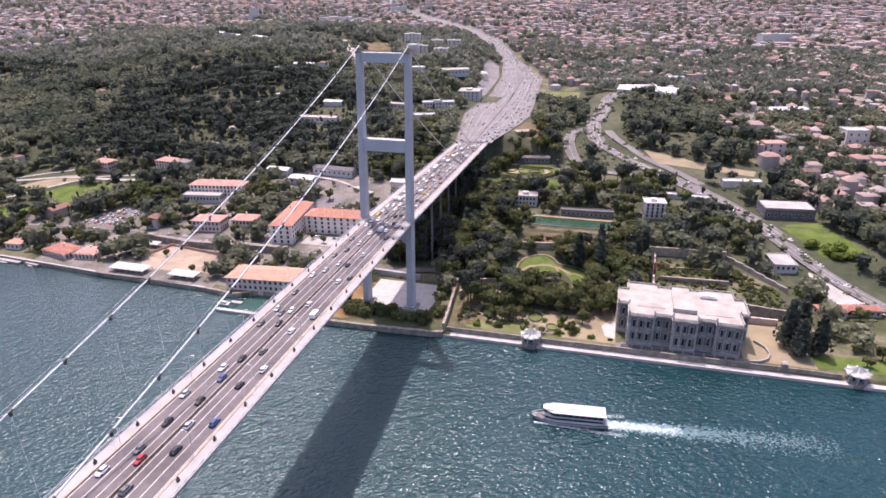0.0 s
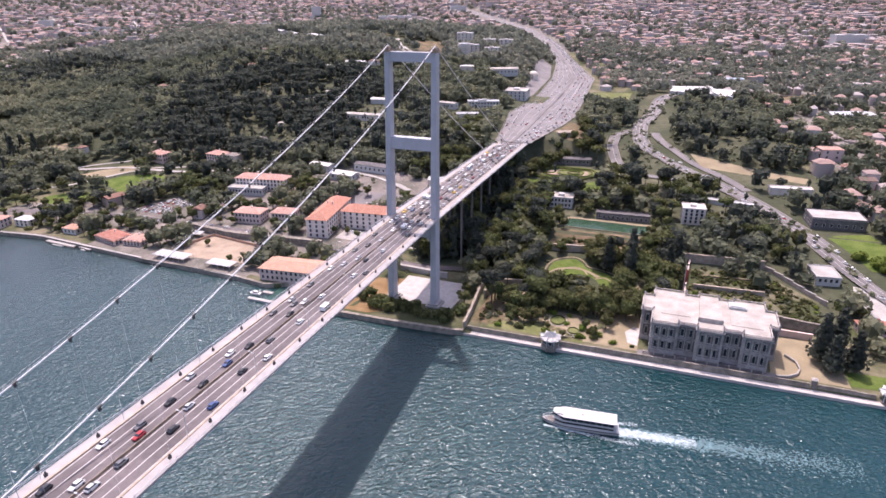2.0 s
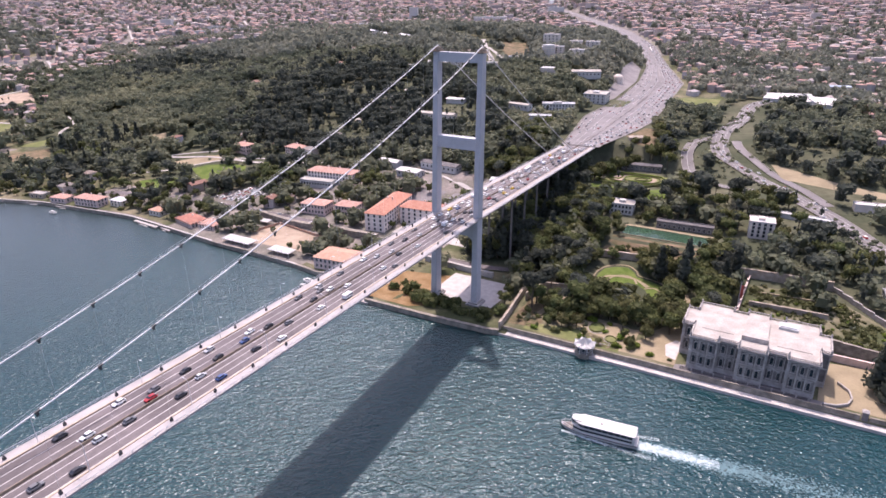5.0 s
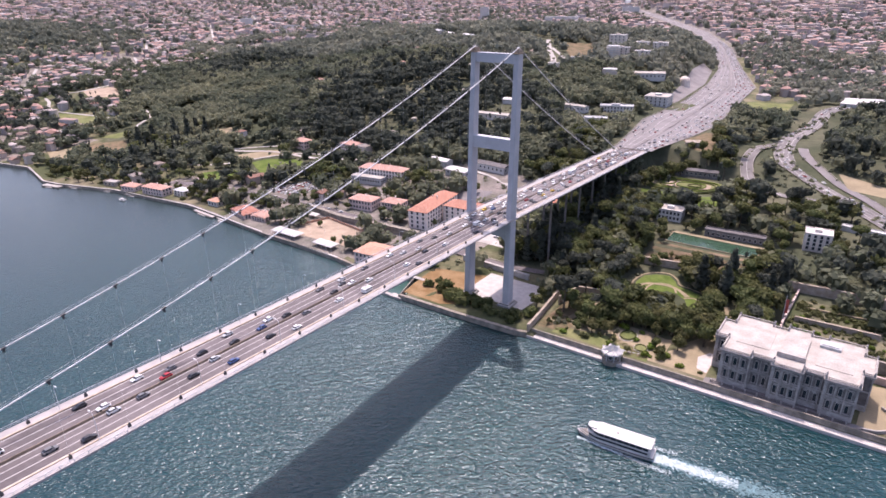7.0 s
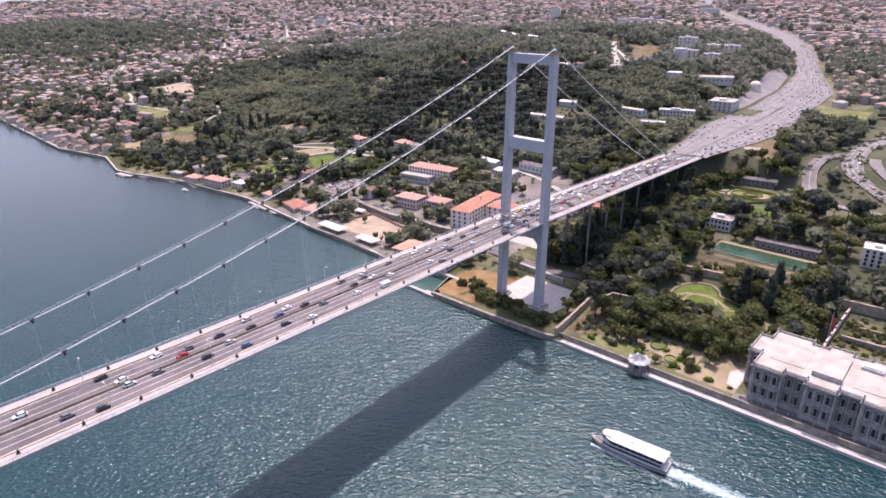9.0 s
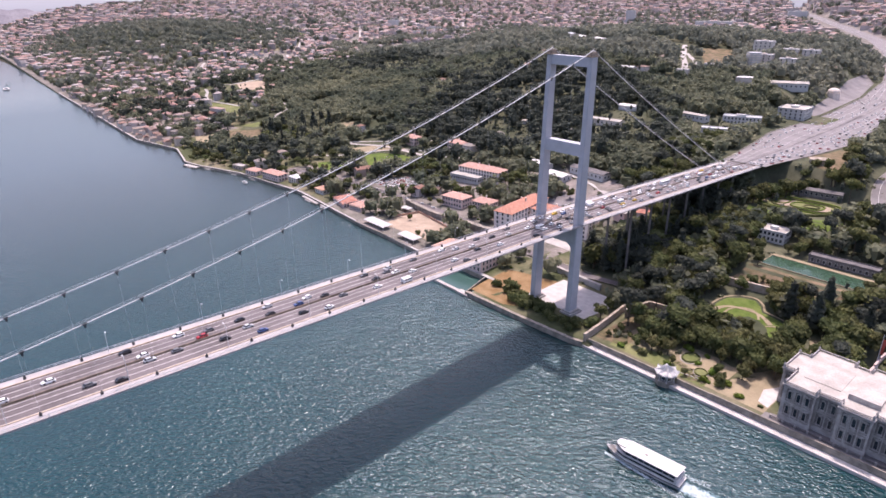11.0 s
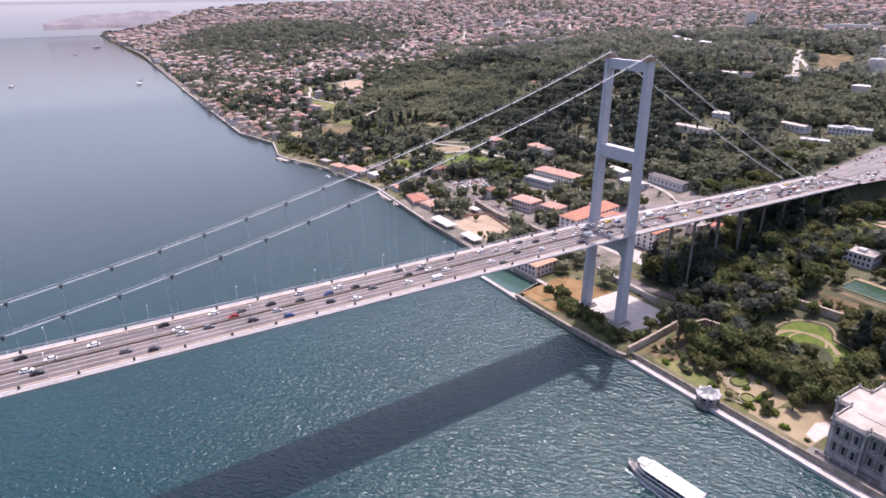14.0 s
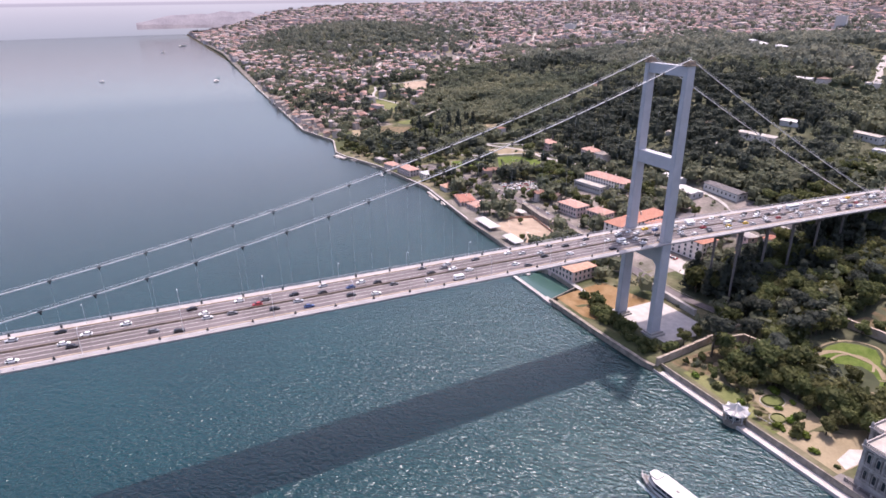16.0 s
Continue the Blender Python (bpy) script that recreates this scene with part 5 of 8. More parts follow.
def kiosk(x, y, label):
    ob = thing("pavilion", pose(x, y + 0.8, 2.2, 0, 0, 10), label, "pavilion", "marble sea pavilions")
    part("base", prism(bmesh.new(), ring(5.6, 8, ph=0.39), -3.5, 0.5), M_QUAY, ob)
    part("room", prism(bmesh.new(), ring(4.3, 8, ph=0.39), 0.5, 4.6), M_STONE, ob, "grey stone octagonal room")
    for k in range(8):
        a = k * 45
        put_window(WIN_S, ob, pose(0, 0, 0, 0, 0, a) @ pose(0, -4.02, 1.6))
        bm = tube(bmesh.new(), [(5.3, 0, 0.5), (5.3, 0, 4.6)], 0.2, 6)
        part("column", bm, M_WHITE, ob).matrix_basis = pose(0, 0, 0, 0, 0, a + 22.5)
        bm = prism(bmesh.new(), ring(0.22, 6, 6.2, 0), 4.7, 6.6, top=ring(0.05, 6, 6.2, 0))
        part("corner_finial", bm, M_WHITE, ob).matrix_basis = pose(0, 0, 0, 0, 0, a + 22.5)
    part("eave", prism(bmesh.new(), ring(6.3, 8, ph=0.39), 4.6, 4.9), M_WHITE, ob)
    bm = bmesh.new()
    c = bm.verts.new((0, 0, 8.8))
    rim, mid = [], []
    for k in range(16):
        a = 2 * math.pi * (k + 1) / 16
        r = 6.7 if k % 2 == 0 else 5.2
        rim.append(bm.verts.new((r * math.cos(a), r * math.sin(a), 4.9 + (0.9 if k % 2 == 0 else 0.0))))
        q = 3.6 if k % 2 == 0 else 2.2
        mid.append(bm.verts.new((q * math.cos(a), q * math.sin(a), 6.8 if k % 2 == 0 else 5.6)))
    for k in range(16):
        bm.faces.new((rim[k], rim[(k + 1) % 16], mid[(k + 1) % 16], mid[k]))
        bm.faces.new((mid[k], mid[(k + 1) % 16], c))
    part("roof", bm, M_WHITE, ob, "folded white tent-shaped roof")
    part("finial", tube(bmesh.new(), [(0, 0, 8.7), (0, 0, 10.4)], [0.16, 0.03], 6), M_STEEL, ob)
    part("terrace", box(bmesh.new(), 4.6, 12.5, 0.5, 9.0, -3.5, 0.9), M_WHITE, ob, "white marble terrace behind the pavilion")
    for k in range(4):
        part("terrace_rail", box(bmesh.new(), 5.0 + k * 2.4, 6.6 + k * 2.4, 8.5, 8.8, 0.9, 1.7), M_WHITE, ob)
    take(x, y, 8)


kiosk(-31.5, 311.5, "white marble sea pavilion with a folded tent roof on the quay")
kiosk(141, 315.5, "white marble sea pavilion with a folded tent roof on the quay")
gate = thing("gate_post", pose(106, 316.4, 3.6), "squat stone gate post on the palace quay", "post")
bm = bmesh.new()
box(bm, -1.3, 1.3, -1.3, 1.3, -1, 3.6)
part("shaft", bm, M_STONE, gate)
part("cap", prism(bmesh.new(), [(-1.6, -1.6), (1.6, -1.6), (1.6, 1.6), (-1.6, 1.6)], 3.6, 4.6, top=[(-0.5, -0.5), (0.5, -0.5), (0.5, 0.5), (-0.5, 0.5)]), M_STONE_L, gate)

pole = thing("flagpole", pose(40, 404, ground_z(40, 404)), "tall pale flagpole with a red flag behind the palace", "flagpole")
part("pole", tube(bmesh.new(), [(0, 0, -1), (0, 0, 18)], [0.35, 0.14], 8), M_WHITE, pole)
bm = bmesh.new()
rows = [[bm.verts.new((0.15 + k * 0.55, 0.18 * math.sin(k * 1.3), z + 0.05 * k)) for z in (6.0, 15.0)] for k in range(4)]
for a, b in zip(rows, rows[1:]):
    bm.faces.new((a[0], b[0], b[1], a[1]))
bmesh.ops.solidify(bm, geom=bm.faces[:], thickness=0.05)
part("flag", bm, M_RED, pole, "faded red flag")


def block(name, cx, cy, w, l, h, rz, wall, roof, label, category="building", roof_h=3.0, kind="hip", storeys=2, gap=3.0, z=None, group="", chimneys=1, windows=True, pane=True):
    """A building with walls, eaves and roof, windows floor by floor and chimneys."""
    z0 = ground_z(cx, cy) if z is None else z
    ob = thing(name, pose(cx, cy, z0, 0, 0, rz), label, category, group)
    part("wall", box(bmesh.new(), -w / 2, w / 2, -l / 2, l / 2, -4, h), wall, ob)
    if kind == "flat":
        bm = bmesh.new()
        box(bm, -w / 2 - 0.3, w / 2 + 0.3, -l / 2 - 0.3, l / 2 + 0.3, h, h + 0.5)
        r = part("roof", bm, roof, ob)
        for a, b, c, d in ((-w / 2 - 0.3, w / 2 + 0.3, -l / 2 - 0.3, -l / 2), (-w / 2 - 0.3, w / 2 + 0.3, l / 2, l / 2 + 0.3), (-w / 2 - 0.3, -w / 2, -l / 2, l / 2), (w / 2, w / 2 + 0.3, -l / 2, l / 2)):
            part("parapet", box(bmesh.new(), a, b, c, d, h + 0.5, h + 1.2), wall, r)
        if chimneys:
            part("roof_hut", box(bmesh.new(), -w / 6, w / 10, -l / 8, l / 6, h + 0.5, h + 2.6), wall, r)
    else:
        r = part("roof", hip(bmesh.new(), -w / 2, w / 2, -l / 2, l / 2, h, roof_h, 0.7, gable=(kind == "gable")), roof, ob)
        for k in range(chimneys):
            x = (k - (chimneys - 1) / 2) * w * 0.5 / max(1, chimneys) + 0.8
            bm = box(bmesh.new(), x - 0.5, x + 0.5, 0.6, 1.6, h + roof_h * 0.5, h + roof_h + 1.1)
            box(bm, x - 0.65, x + 0.65, 0.45, 1.75, h + roof_h + 1.1, h + roof_h + 1.35)
            part("chimney", bm, M_CREAM, r)
    if windows:
        zs = [h * (i + 0.32) / storeys for i in range(storeys)]
        for a, b in (((-w / 2, -l / 2), (w / 2, -l / 2)), ((w / 2, -l / 2), (w / 2, l / 2)), ((w / 2, l / 2), (-w / 2, l / 2)), ((-w / 2, l / 2), (-w / 2, -l / 2))):
            wall_windows(WIN_S, ob, a, b, zs, gap, pane=pane)
    rr = max(w, l) / 2
    c, s = abs(math.cos(radians(rz))), abs(math.sin(radians(rz)))
    take_box(cx - (w * c + l * s) / 2 - 2, cx + (w * c + l * s) / 2 + 2, cy - (w * s + l * c) / 2 - 2, cy + (w * s + l * c) / 2 + 2)
    return ob


# the school on the left bank, two wings
block("school_wing", -250, 437, 18, 60, 15.5, 9, M_SCHOOL, M_TILE, "four-storey cream school wing with an orange hipped tile roof", "school", 5.0, storeys=4, gap=4.6, chimneys=2, z=5.2)
block("school_wing", -210, 447, 58, 18, 14.8, 5, M_SCHOOL, M_TILE, "long four-storey cream school wing under orange tiles", "school", 4.6, storeys=4, gap=5.2, chimneys=3, z=5.2)
block("boat_shed", -221, 341, 50, 22, 8.5, 6, M_PINK, M_TILE_S, "long waterside shed with a low orange tile roof", "shed", 2.6, storeys=2, gap=3.6, chimneys=0, z=3.5)
block("barracks", -356, 492, 52, 17, 11, 9, M_SCHOOL, M_TILE_P, "long pink barracks with a red hipped roof", "barracks", 3.6, storeys=3, gap=3.6, chimneys=2, z=12.5)
block("annex", -362, 474, 36, 11, 5, 9, M_WHITE, M_ROOFW, "low white flat-roofed annex before the barracks", "annex", kind="flat", storeys=1, chimneys=0)
block("villa", -322, 424, 25, 16, 9, 8, M_PINK, M_TILE_P, "pink two-storey villa with a faded pink roof", "house", 2.4, group="shore villas")
block("villa", -292, 432, 20, 15, 9, 8, M_PINK, M_TILE_P, "pink two-storey villa with a red roof", "house", 3.4, group="shore villas")
block("villa", -517, 526, 20, 14, 8.5, -4, M_PINK, M_TILE_P, "cream villa with a red roof on the slope", "house", 3.2, group="slope villas")
block("villa", -446, 538, 22, 15, 10, -4, M_PINK, M_TILE_P, "cream villa with a red roof on the slope", "house", 3.2, group="slope villas", storeys=3)
block("boat_house", -406, 351, 27, 17, 3.8, -12, M_PINK, M_TILE_R, "waterside house with a bright red tile roof", "house", 3.0, group="red boat houses")
block("boat_house", -382, 353, 17, 16, 3.8, 6, M_PINK, M_TILE_P, "low waterside house with a faded terracotta roof", "house", 2.6, group="red boat houses")
for x, y, w, l, rz in ((-467, 674, 5, 9, 10), (-435, 644, 6, 8, 30), (-433, 703, 7, 9, 60), (-391, 682, 13, 7, 5), (-361, 642, 11, 6, 0), (-354, 750, 14, 8, -8), (-528, 688, 6, 6, 15), (-432, 759, 8, 6, 20)):
    block("hut", x, y, w, l, 3.4, rz, M_WHITE, M_ROOFW, "small white-walled hut among the pines", "hut", 0.9, "gable", storeys=1, windows=False, chimneys=0, group="huts in the pine wood")
    clear_sightline(x, y, 3, 9)
block("shed", -338, 680, 46, 12, 6, 4, M_CREAM, M_ROOFW, "long white-roofed shed on the wooded hill", "shed", 1.4, "gable", storeys=1, gap=6, chimneys=0)
block("depot", -262, 552, 44, 12, 6, -6, M_WHITE, M_DARKROOF, "white depot hall with a dark roof", "hall", 1.5, "gable", storeys=1, gap=5, chimneys=0)
block("depot", -286, 530, 26, 14, 5, -6, M_WHITE, M_WHITE, "white depot hall with a grey roof", "hall", 1.5, "gable", storeys=1, gap=5, chimneys=0)
block("white_house", -63, 512, 19, 14, 8, 3, M_WHITE, M_ROOFW, "white two-storey garden house with a flat white roof", "house", kind="flat", gap=2.8, z=21.0)
block("tower_house", 43, 506, 17, 14, 12, 6, M_CREAM, M_WHITE, "cream apartment house with a white roof", "house", kind="flat", storeys=4, gap=3.8, z=21.0)
block("hall", 147, 530, 38, 22, 8.5, 6, M_DARKROOF, M_PAVE, "dark hall with a flat pale grey roof", "hall", kind="flat", storeys=1, gap=5, z=21.5, chimneys=0)
block("greenhouse", -78, 622, 46, 8, 5, 8, M_STONE, M_DARKROOF, "long dark garden building behind the parterre", "building", 1.6, "gable", storeys=1, gap=4, chimneys=0, z=29.0)
block("pool_house", -10, 497, 42, 7, 5, 3, M_STONE, M_DARKROOF, "long low grey stone building beside the pond", "building", kind="flat", storeys=1, gap=3.4, z=18.6, chimneys=0)
block("toll_office", -194, 868, 30, 34, 12, 5, M_WHITE, M_ROOFW, "round-cornered white motorway office", "office", kind="flat", storeys=3, gap=5, z=50.0)
block("toll_office", -214, 770, 40, 14, 8, 20, M_WHITE, M_GREYROOF, "low white motorway depot", "office", kind="flat", storeys=2, gap=3.5)
block("hall", -240, 955, 46, 16, 7, 25, M_WHITE, M_ROOFW, "hall with a sloping white roof", "hall", 2.0, "gable", storeys=1, gap=5, chimneys=0)
block("marquee", 52, 1000, 84, 48, 5, -10, M_WHITE, M_CANVAS, "large white membrane-roofed hall among trees", "hall", 2.4, "gable", storeys=1, windows=False, chimneys=0)
block("long_hall", -254, 735, 34, 10, 6, -10, M_WHITE, M_ROOFW, "long white-roofed hall among trees", "hall", 1.2, "gable", storeys=1, gap=5, chimneys=0)
for x, y, w, l, h in ((-378, 1184, 30, 22, 20), (-330, 1080, 24, 18, 15), (-290, 1066, 24, 18, 15), (-286, 1142, 24, 18, 16), (-320, 1150, 22, 18, 14)):
    block("apartment_house", x, y, w, l, h, 12, M_CREAM, M_GREYROOF, "pale apartment house on the wooded hill", "house", kind="flat", storeys=4, gap=6.5, group="hill apartment houses", pane=False)
block("pool_cottage", 128, 443, 15, 20, 4, 8, M_WHITE, M_PAVE, "low white building with a pale flat roof", "building", kind="flat", storeys=1, chimneys=0)
block("red_cottage", 146, 386, 16, 9, 5, 14, M_PINK, M_TILE_R, "small cottage with a red tile roof", "house", 2.2, storeys=1)
block("red_cottage", 165, 392, 22, 7, 4.5, 10, M_WALL, M_TILE_R, "long low cottage with a red tile roof", "house", 1.8, storeys=1)

for x, y, w, l, h, rz, wm, rm, kd, nm, lab in (
        (-346, 742, 24, 11, 5, 8, M_WHITE, M_WHITE, "gable", "hill_hall", "white-roofed hall among the hill woods"), (-390, 946, 18, 12, 7, 20, M_CREAM, M_WHITE, "flat", "hill_house", "white house on the wooded hill"),
        (-372, 998, 22, 12, 7, 20, M_WHITE, M_WHITE, "flat", "hill_house", "white house on the wooded hill"), (-291, 938, 24, 12, 7, 10, M_CREAM, M_GREYROOF, "hip", "hill_house", "pale house on the wooded hill"),
        (-472, 914, 34, 10, 6, 8, M_WHITE, M_WHITE, "gable", "hill_hall", "white-roofed hall among the hill woods"), (-500, 880, 24, 9, 5, 8, M_CREAM, M_WHITE, "gable", "hill_hall", "white-roofed hall among the hill woods"),
        (-742, 1162, 56, 15, 8, -36, M_WHITE, M_WHITE, "gable", "hill_hall", "long white-roofed hall on the hill top"), (-646, 1092, 52, 15, 8, -36, M_WHITE, M_WHITE, "gable", "hill_hall", "long white-roofed hall on the hill top"),
        (-802, 1204, 40, 14, 8, -36, M_CREAM, M_GREYROOF, "gable", "hill_hall", "long pale hall on the hill top"), (36, 1016, 56, 15, 7, 12, M_WHITE, M_WHITE, "gable", "stadium_stand", "white stadium stand roof among trees"),
        (74, 966, 66, 13, 7, -76, M_WHITE, M_WHITE, "gable", "stadium_stand", "white stadium stand roof among trees"), (222, 906, 52, 26, 7, 20, M_WHITE, M_GREYROOF, "gable", "sports_hall", "sports hall with a pale grey roof"),
        (88, 1148, 54, 16, 9, 12, M_CREAM, M_BLUEROOF, "gable", "long_hall", "long hall with a grey-blue roof"), (166, 691, 20, 14, 10, 12, M_PINK, M_TILE_P, "hip", "villa", "pink villa with a faded tile roof"),
        (254, 743, 24, 18, 14, 12, M_CREAM, M_GREYROOF, "flat", "apartment_house", "grey apartment house beside the valley"), (-88, 654, 15, 9, 4, 25, M_WALL, M_WALL, "hip", "hut", "brown-roofed hut below the motorway"),
        (122, 590, 34, 9, 5, 8, M_CREAM, M_WHITE, "flat", "shed", "low pale shed beside the valley road"), (72, 548, 36, 6, 3, -8, M_WHITE, M_WHITE, "flat", "shed", "low white shed in the garden"),
        (-214, 706, 26, 12, 6, 20, M_WHITE, M_GREYROOF, "flat", "depot", "low pale depot beside the motorway"), (-320, 545, 24, 11, 5, -6, M_WHITE, M_WHITE, "gable", "depot", "white-roofed depot shed beside the yard"),
        (-180, 530, 26, 12, 5, 4, M_CREAM, M_GREYROOF, "gable", "depot", "pale-roofed depot shed beside the yard")):
    block(nm, x, y, w, l, h, rz, wm, rm, lab, "building", 1.6, kd, 2, 6.5, group="hill buildings" if nm.startswith("hill") else "", chimneys=0, windows=nm in ("villa", "apartment_house"), pane=False)
    for o in (-0.4, 0.0, 0.4):
        clear_sightline(x + o * w * math.cos(radians(rz)), y + o * w * math.sin(radians(rz)) - l / 2, 5, 16 if y < 700 else 26)
for x, y, w, l, h in ((-1608, 1417, 60, 18, 12), (-1515, 1488, 54, 14, 12), (-1713, 1573, 54, 14, 14), (-2020, 1623, 40, 24, 24), (-1383, 2309, 34, 30, 48), (-974, 2856, 70, 40, 30), (-1050, 2330, 125, 34, 18), (440, 2095, 95, 28, 26), (-1290, 1830, 70, 22, 18)):
    block("city_block", x, y, w, l, h, 25, M_WHITE, M_WHITE, "large white city block standing above the houses", "building", 2.0, "flat", 4, 6.0, group="far white blocks", chimneys=1, windows=False)
round_house = thing("round_tower", pose(-338, 1060, ground_z(-338, 1060)), "round pale tower block on the wooded hill", "building")
part("wall", prism(bmesh.new(), ring(11, 14), -3, 19), M_CREAM, round_house)
for k in range(5):
    part("balcony_ring", prism(bmesh.new(), ring(11.8, 14), 2 + 3.6 * k, 3 + 3.6 * k), M_WHITE, round_house)
part("roof", prism(bmesh.new(), ring(10.4, 14), 19, 20.5), M_GREYROOF, round_house)
take(-338, 1060, 14)
clear_sightline(-338, 1060, 12, 40)
for x, y, r, d in ((-338, 678, 20, 20), (-254, 733, 14, 20), (-240, 950, 18, 28), (-211, 1042, 10, 34), (-194, 864, 14, 24), (-214, 768, 16, 22), (-63, 506, 13, 16), (43, 498, 11, 14), (-356, 480, 24, 14), (-378, 1170, 12, 28), (-330, 1070, 10, 26), (-290, 1056, 10, 26), (-286, 1130, 10, 26)):
    clear_sightline(x, y, r, d)
fence = thing("fence", pose(0, 0, 3.6), "orange-brown fence round the sandy court", "fence")
for a, b in (((-332, 385), (-300, 380)), ((-300, 380), (-268, 375)), ((-268, 375), (-267, 346)), ((-340, 358), (-332, 385))):
    L, ang = math.hypot(b[0] - a[0], b[1] - a[1]), math.degrees(math.atan2(b[1] - a[1], b[0] - a[0]))
    part("panel", box(bmesh.new(), 0, L, -0.15, 0.15, 0.2, 2.2), M_TILE_S, fence).matrix_basis = pose(a[0], a[1], 0, 0, 0, ang)
    for k in range(int(L / 5) + 1):
        part("post", box(bmesh.new(), -0.15, 0.15, -0.2, 0.2, -0.4, 2.4), M_PAVE, fence).matrix_basis = pose(a[0] + (b[0] - a[0]) * k * 5 / L, a[1] + (b[1] - a[1]) * k * 5 / L, 0, 0, 0, ang)

for x, y, w, l, rz, rm in ((-168, 466, 16, 11, 12, M_TILE_P), (-178, 486, 12, 9, -8, M_PAVE), (-160, 494, 14, 10, 20, M_TILE_R), (-172, 512, 12, 9, 5, M_PAVE)):
    block("cottage", x, y, w, l, 5, rz, M_PINK, rm, "pale village cottage below the approach viaduct", "house", 2.0, storeys=1, gap=4.5, chimneys=0, group="viaduct cottages", pane=False)
mosque = thing("domed_hall", pose(-211, 1042, ground_z(-211, 1042)), "small domed building beside the motorway", "building")
part("wall", prism(bmesh.new(), ring(9, 10), -3, 7), M_CREAM, mosque)
bm = bmesh.new()
bmesh.ops.create_uvsphere(bm, u_segments=16, v_segments=8, radius=8.2)
for v in bm.verts:
    v.co.z = 7 + max(0, v.co.z) * 0.8
part("dome", bm, M_CREAM, mosque, smooth=True)
take(-211, 1042, 12)


def canopy(x, y, w, l, rz, label):
    z = 3.5
    ob = thing("canopy", pose(x, y, z, 0, 0, rz), label, "canopy", "white waterside canopies")
    n = max(2, int(w / 5))
    for i in range(n + 1):
        for s in (-1, 1):
            part("post", tube(bmesh.new(), [(-w / 2 + w * i / n, s * l / 2 * 0.94, -0.6), (-w / 2 + w * i / n, s * l / 2 * 0.94, 3.4)], 0.12, 6), M_WHITE, ob)
    for i in range(n):
        a, b = -w / 2 + w * i / n, -w / 2 + w * (i + 1) / n
        part("sheet", hip(bmesh.new(), a + 0.05, b - 0.05, -l / 2, l / 2, 3.3, 1.5, 0.0), M_CANVAS, ob)
    take(x, y, w / 2)


block("shore_house", -536, 340, 30, 13, 7.5, 8, M_PINK, M_TILE_P, "two-storey waterside house with a faded pink roof", "house", 2.6, storeys=2, gap=3.6, chimneys=1, group="waterside houses")
block("shore_house", -572, 333, 19, 12, 5, 12, M_PINK, M_TILE_P, "low waterside house with a pink roof", "house", 2.2, storeys=1, gap=4, chimneys=1, group="waterside houses")
block("shore_house", -508, 352, 16, 11, 6, 4, M_CREAM, M_GREYROOF, "cream waterside house with a grey roof", "house", 2.0, storeys=2, gap=4, chimneys=0, group="waterside houses")
block("shore_house", -606, 330, 17, 9, 4, 14, M_WALL, M_PAVE, "low stone waterside house with a pale flat roof", "house", kind="flat", storeys=1, gap=4, chimneys=0, group="waterside houses")
block("shore_house", -452, 352, 14, 10, 5, 2, M_WHITE, M_TILE_S, "white waterside house with a bleached roof", "house", 2.0, storeys=1, gap=4, chimneys=0, group="waterside houses")
for x, y, w, l, rz in ((-668, 295, 26, 9, 14), (-640, 306, 18, 4, 20), (-598, 320, 22, 4, 18), (-560, 327, 20, 5, 12), (-540, 332, 22, 5, 10), (-500, 337, 16, 4, -2), (-446, 335, 34, 8, -4), (-418, 333, 14, 5, -8)):
    quayside = thing("platform", pose(x, y, 0, 0, 0, rz), "pale stone bathing platform at the water's edge", "platform", "waterside platforms")
    part("slab", box(bmesh.new(), -w / 2, w / 2, -l / 2, l / 2 + 3, -2.5, 1.5), M_QUAY, quayside)
    part("paving", box(bmesh.new(), -w / 2 + 0.3, w / 2 - 0.3, -l / 2 + 0.3, l / 2 + 2.8, 1.5, 1.75), M_PAVE, quayside, "sunlit pale paving")
    part("step", box(bmesh.new(), -w / 5, w / 6, -l / 2 - 1.4, -l / 2, -2.5, 0.8), M_PAVE, quayside)
canopy(-331, 336, 30, 11, 0, "row of white canvas canopies on the quay")
canopy(-285, 336, 22, 10, 0, "row of white canvas canopies on the quay")
canopy(-346, 380, 12, 7, 4, "small white canvas canopy by the court")
platform = thing("deck", pose(-308, 333, 3.3), "pale wooden waterside deck before the court", "deck")
part("floor", box(bmesh.new(), -48, 34, -6, 6, -0.4, 0.35), M_CITYG, platform)

# dock beside the bridge
dock = thing("dock", pose(-204, 304, 0), "narrow concrete dock arm enclosing a small green basin", "dock")
part("outer_arm", box(bmesh.new(), -34, 22.5, -1.4, 1.4, -2, 1.4), M_PAVE, dock)
part("end_block", box(bmesh.new(), 16, 26, -2.2, 2.6, -2, 1.7), M_PAVE, dock)
part("west_jetty", box(bmesh.new(), -30, -22, 10, 13, -2, 1.2), M_PAVE, dock)
part("walkway", box(bmesh.new(), -25, 24, 26.2, 29.4, 3.3, 3.65), M_PAVE, dock, "pale walkway behind the basin")
basin = tagged(part("water_basin", box(bmesh.new(), -227.5, -183, 305.4, 331, -0.5, 0.12), M_BASIN), "still turquoise water in the dock basin", "water", kind="structure")

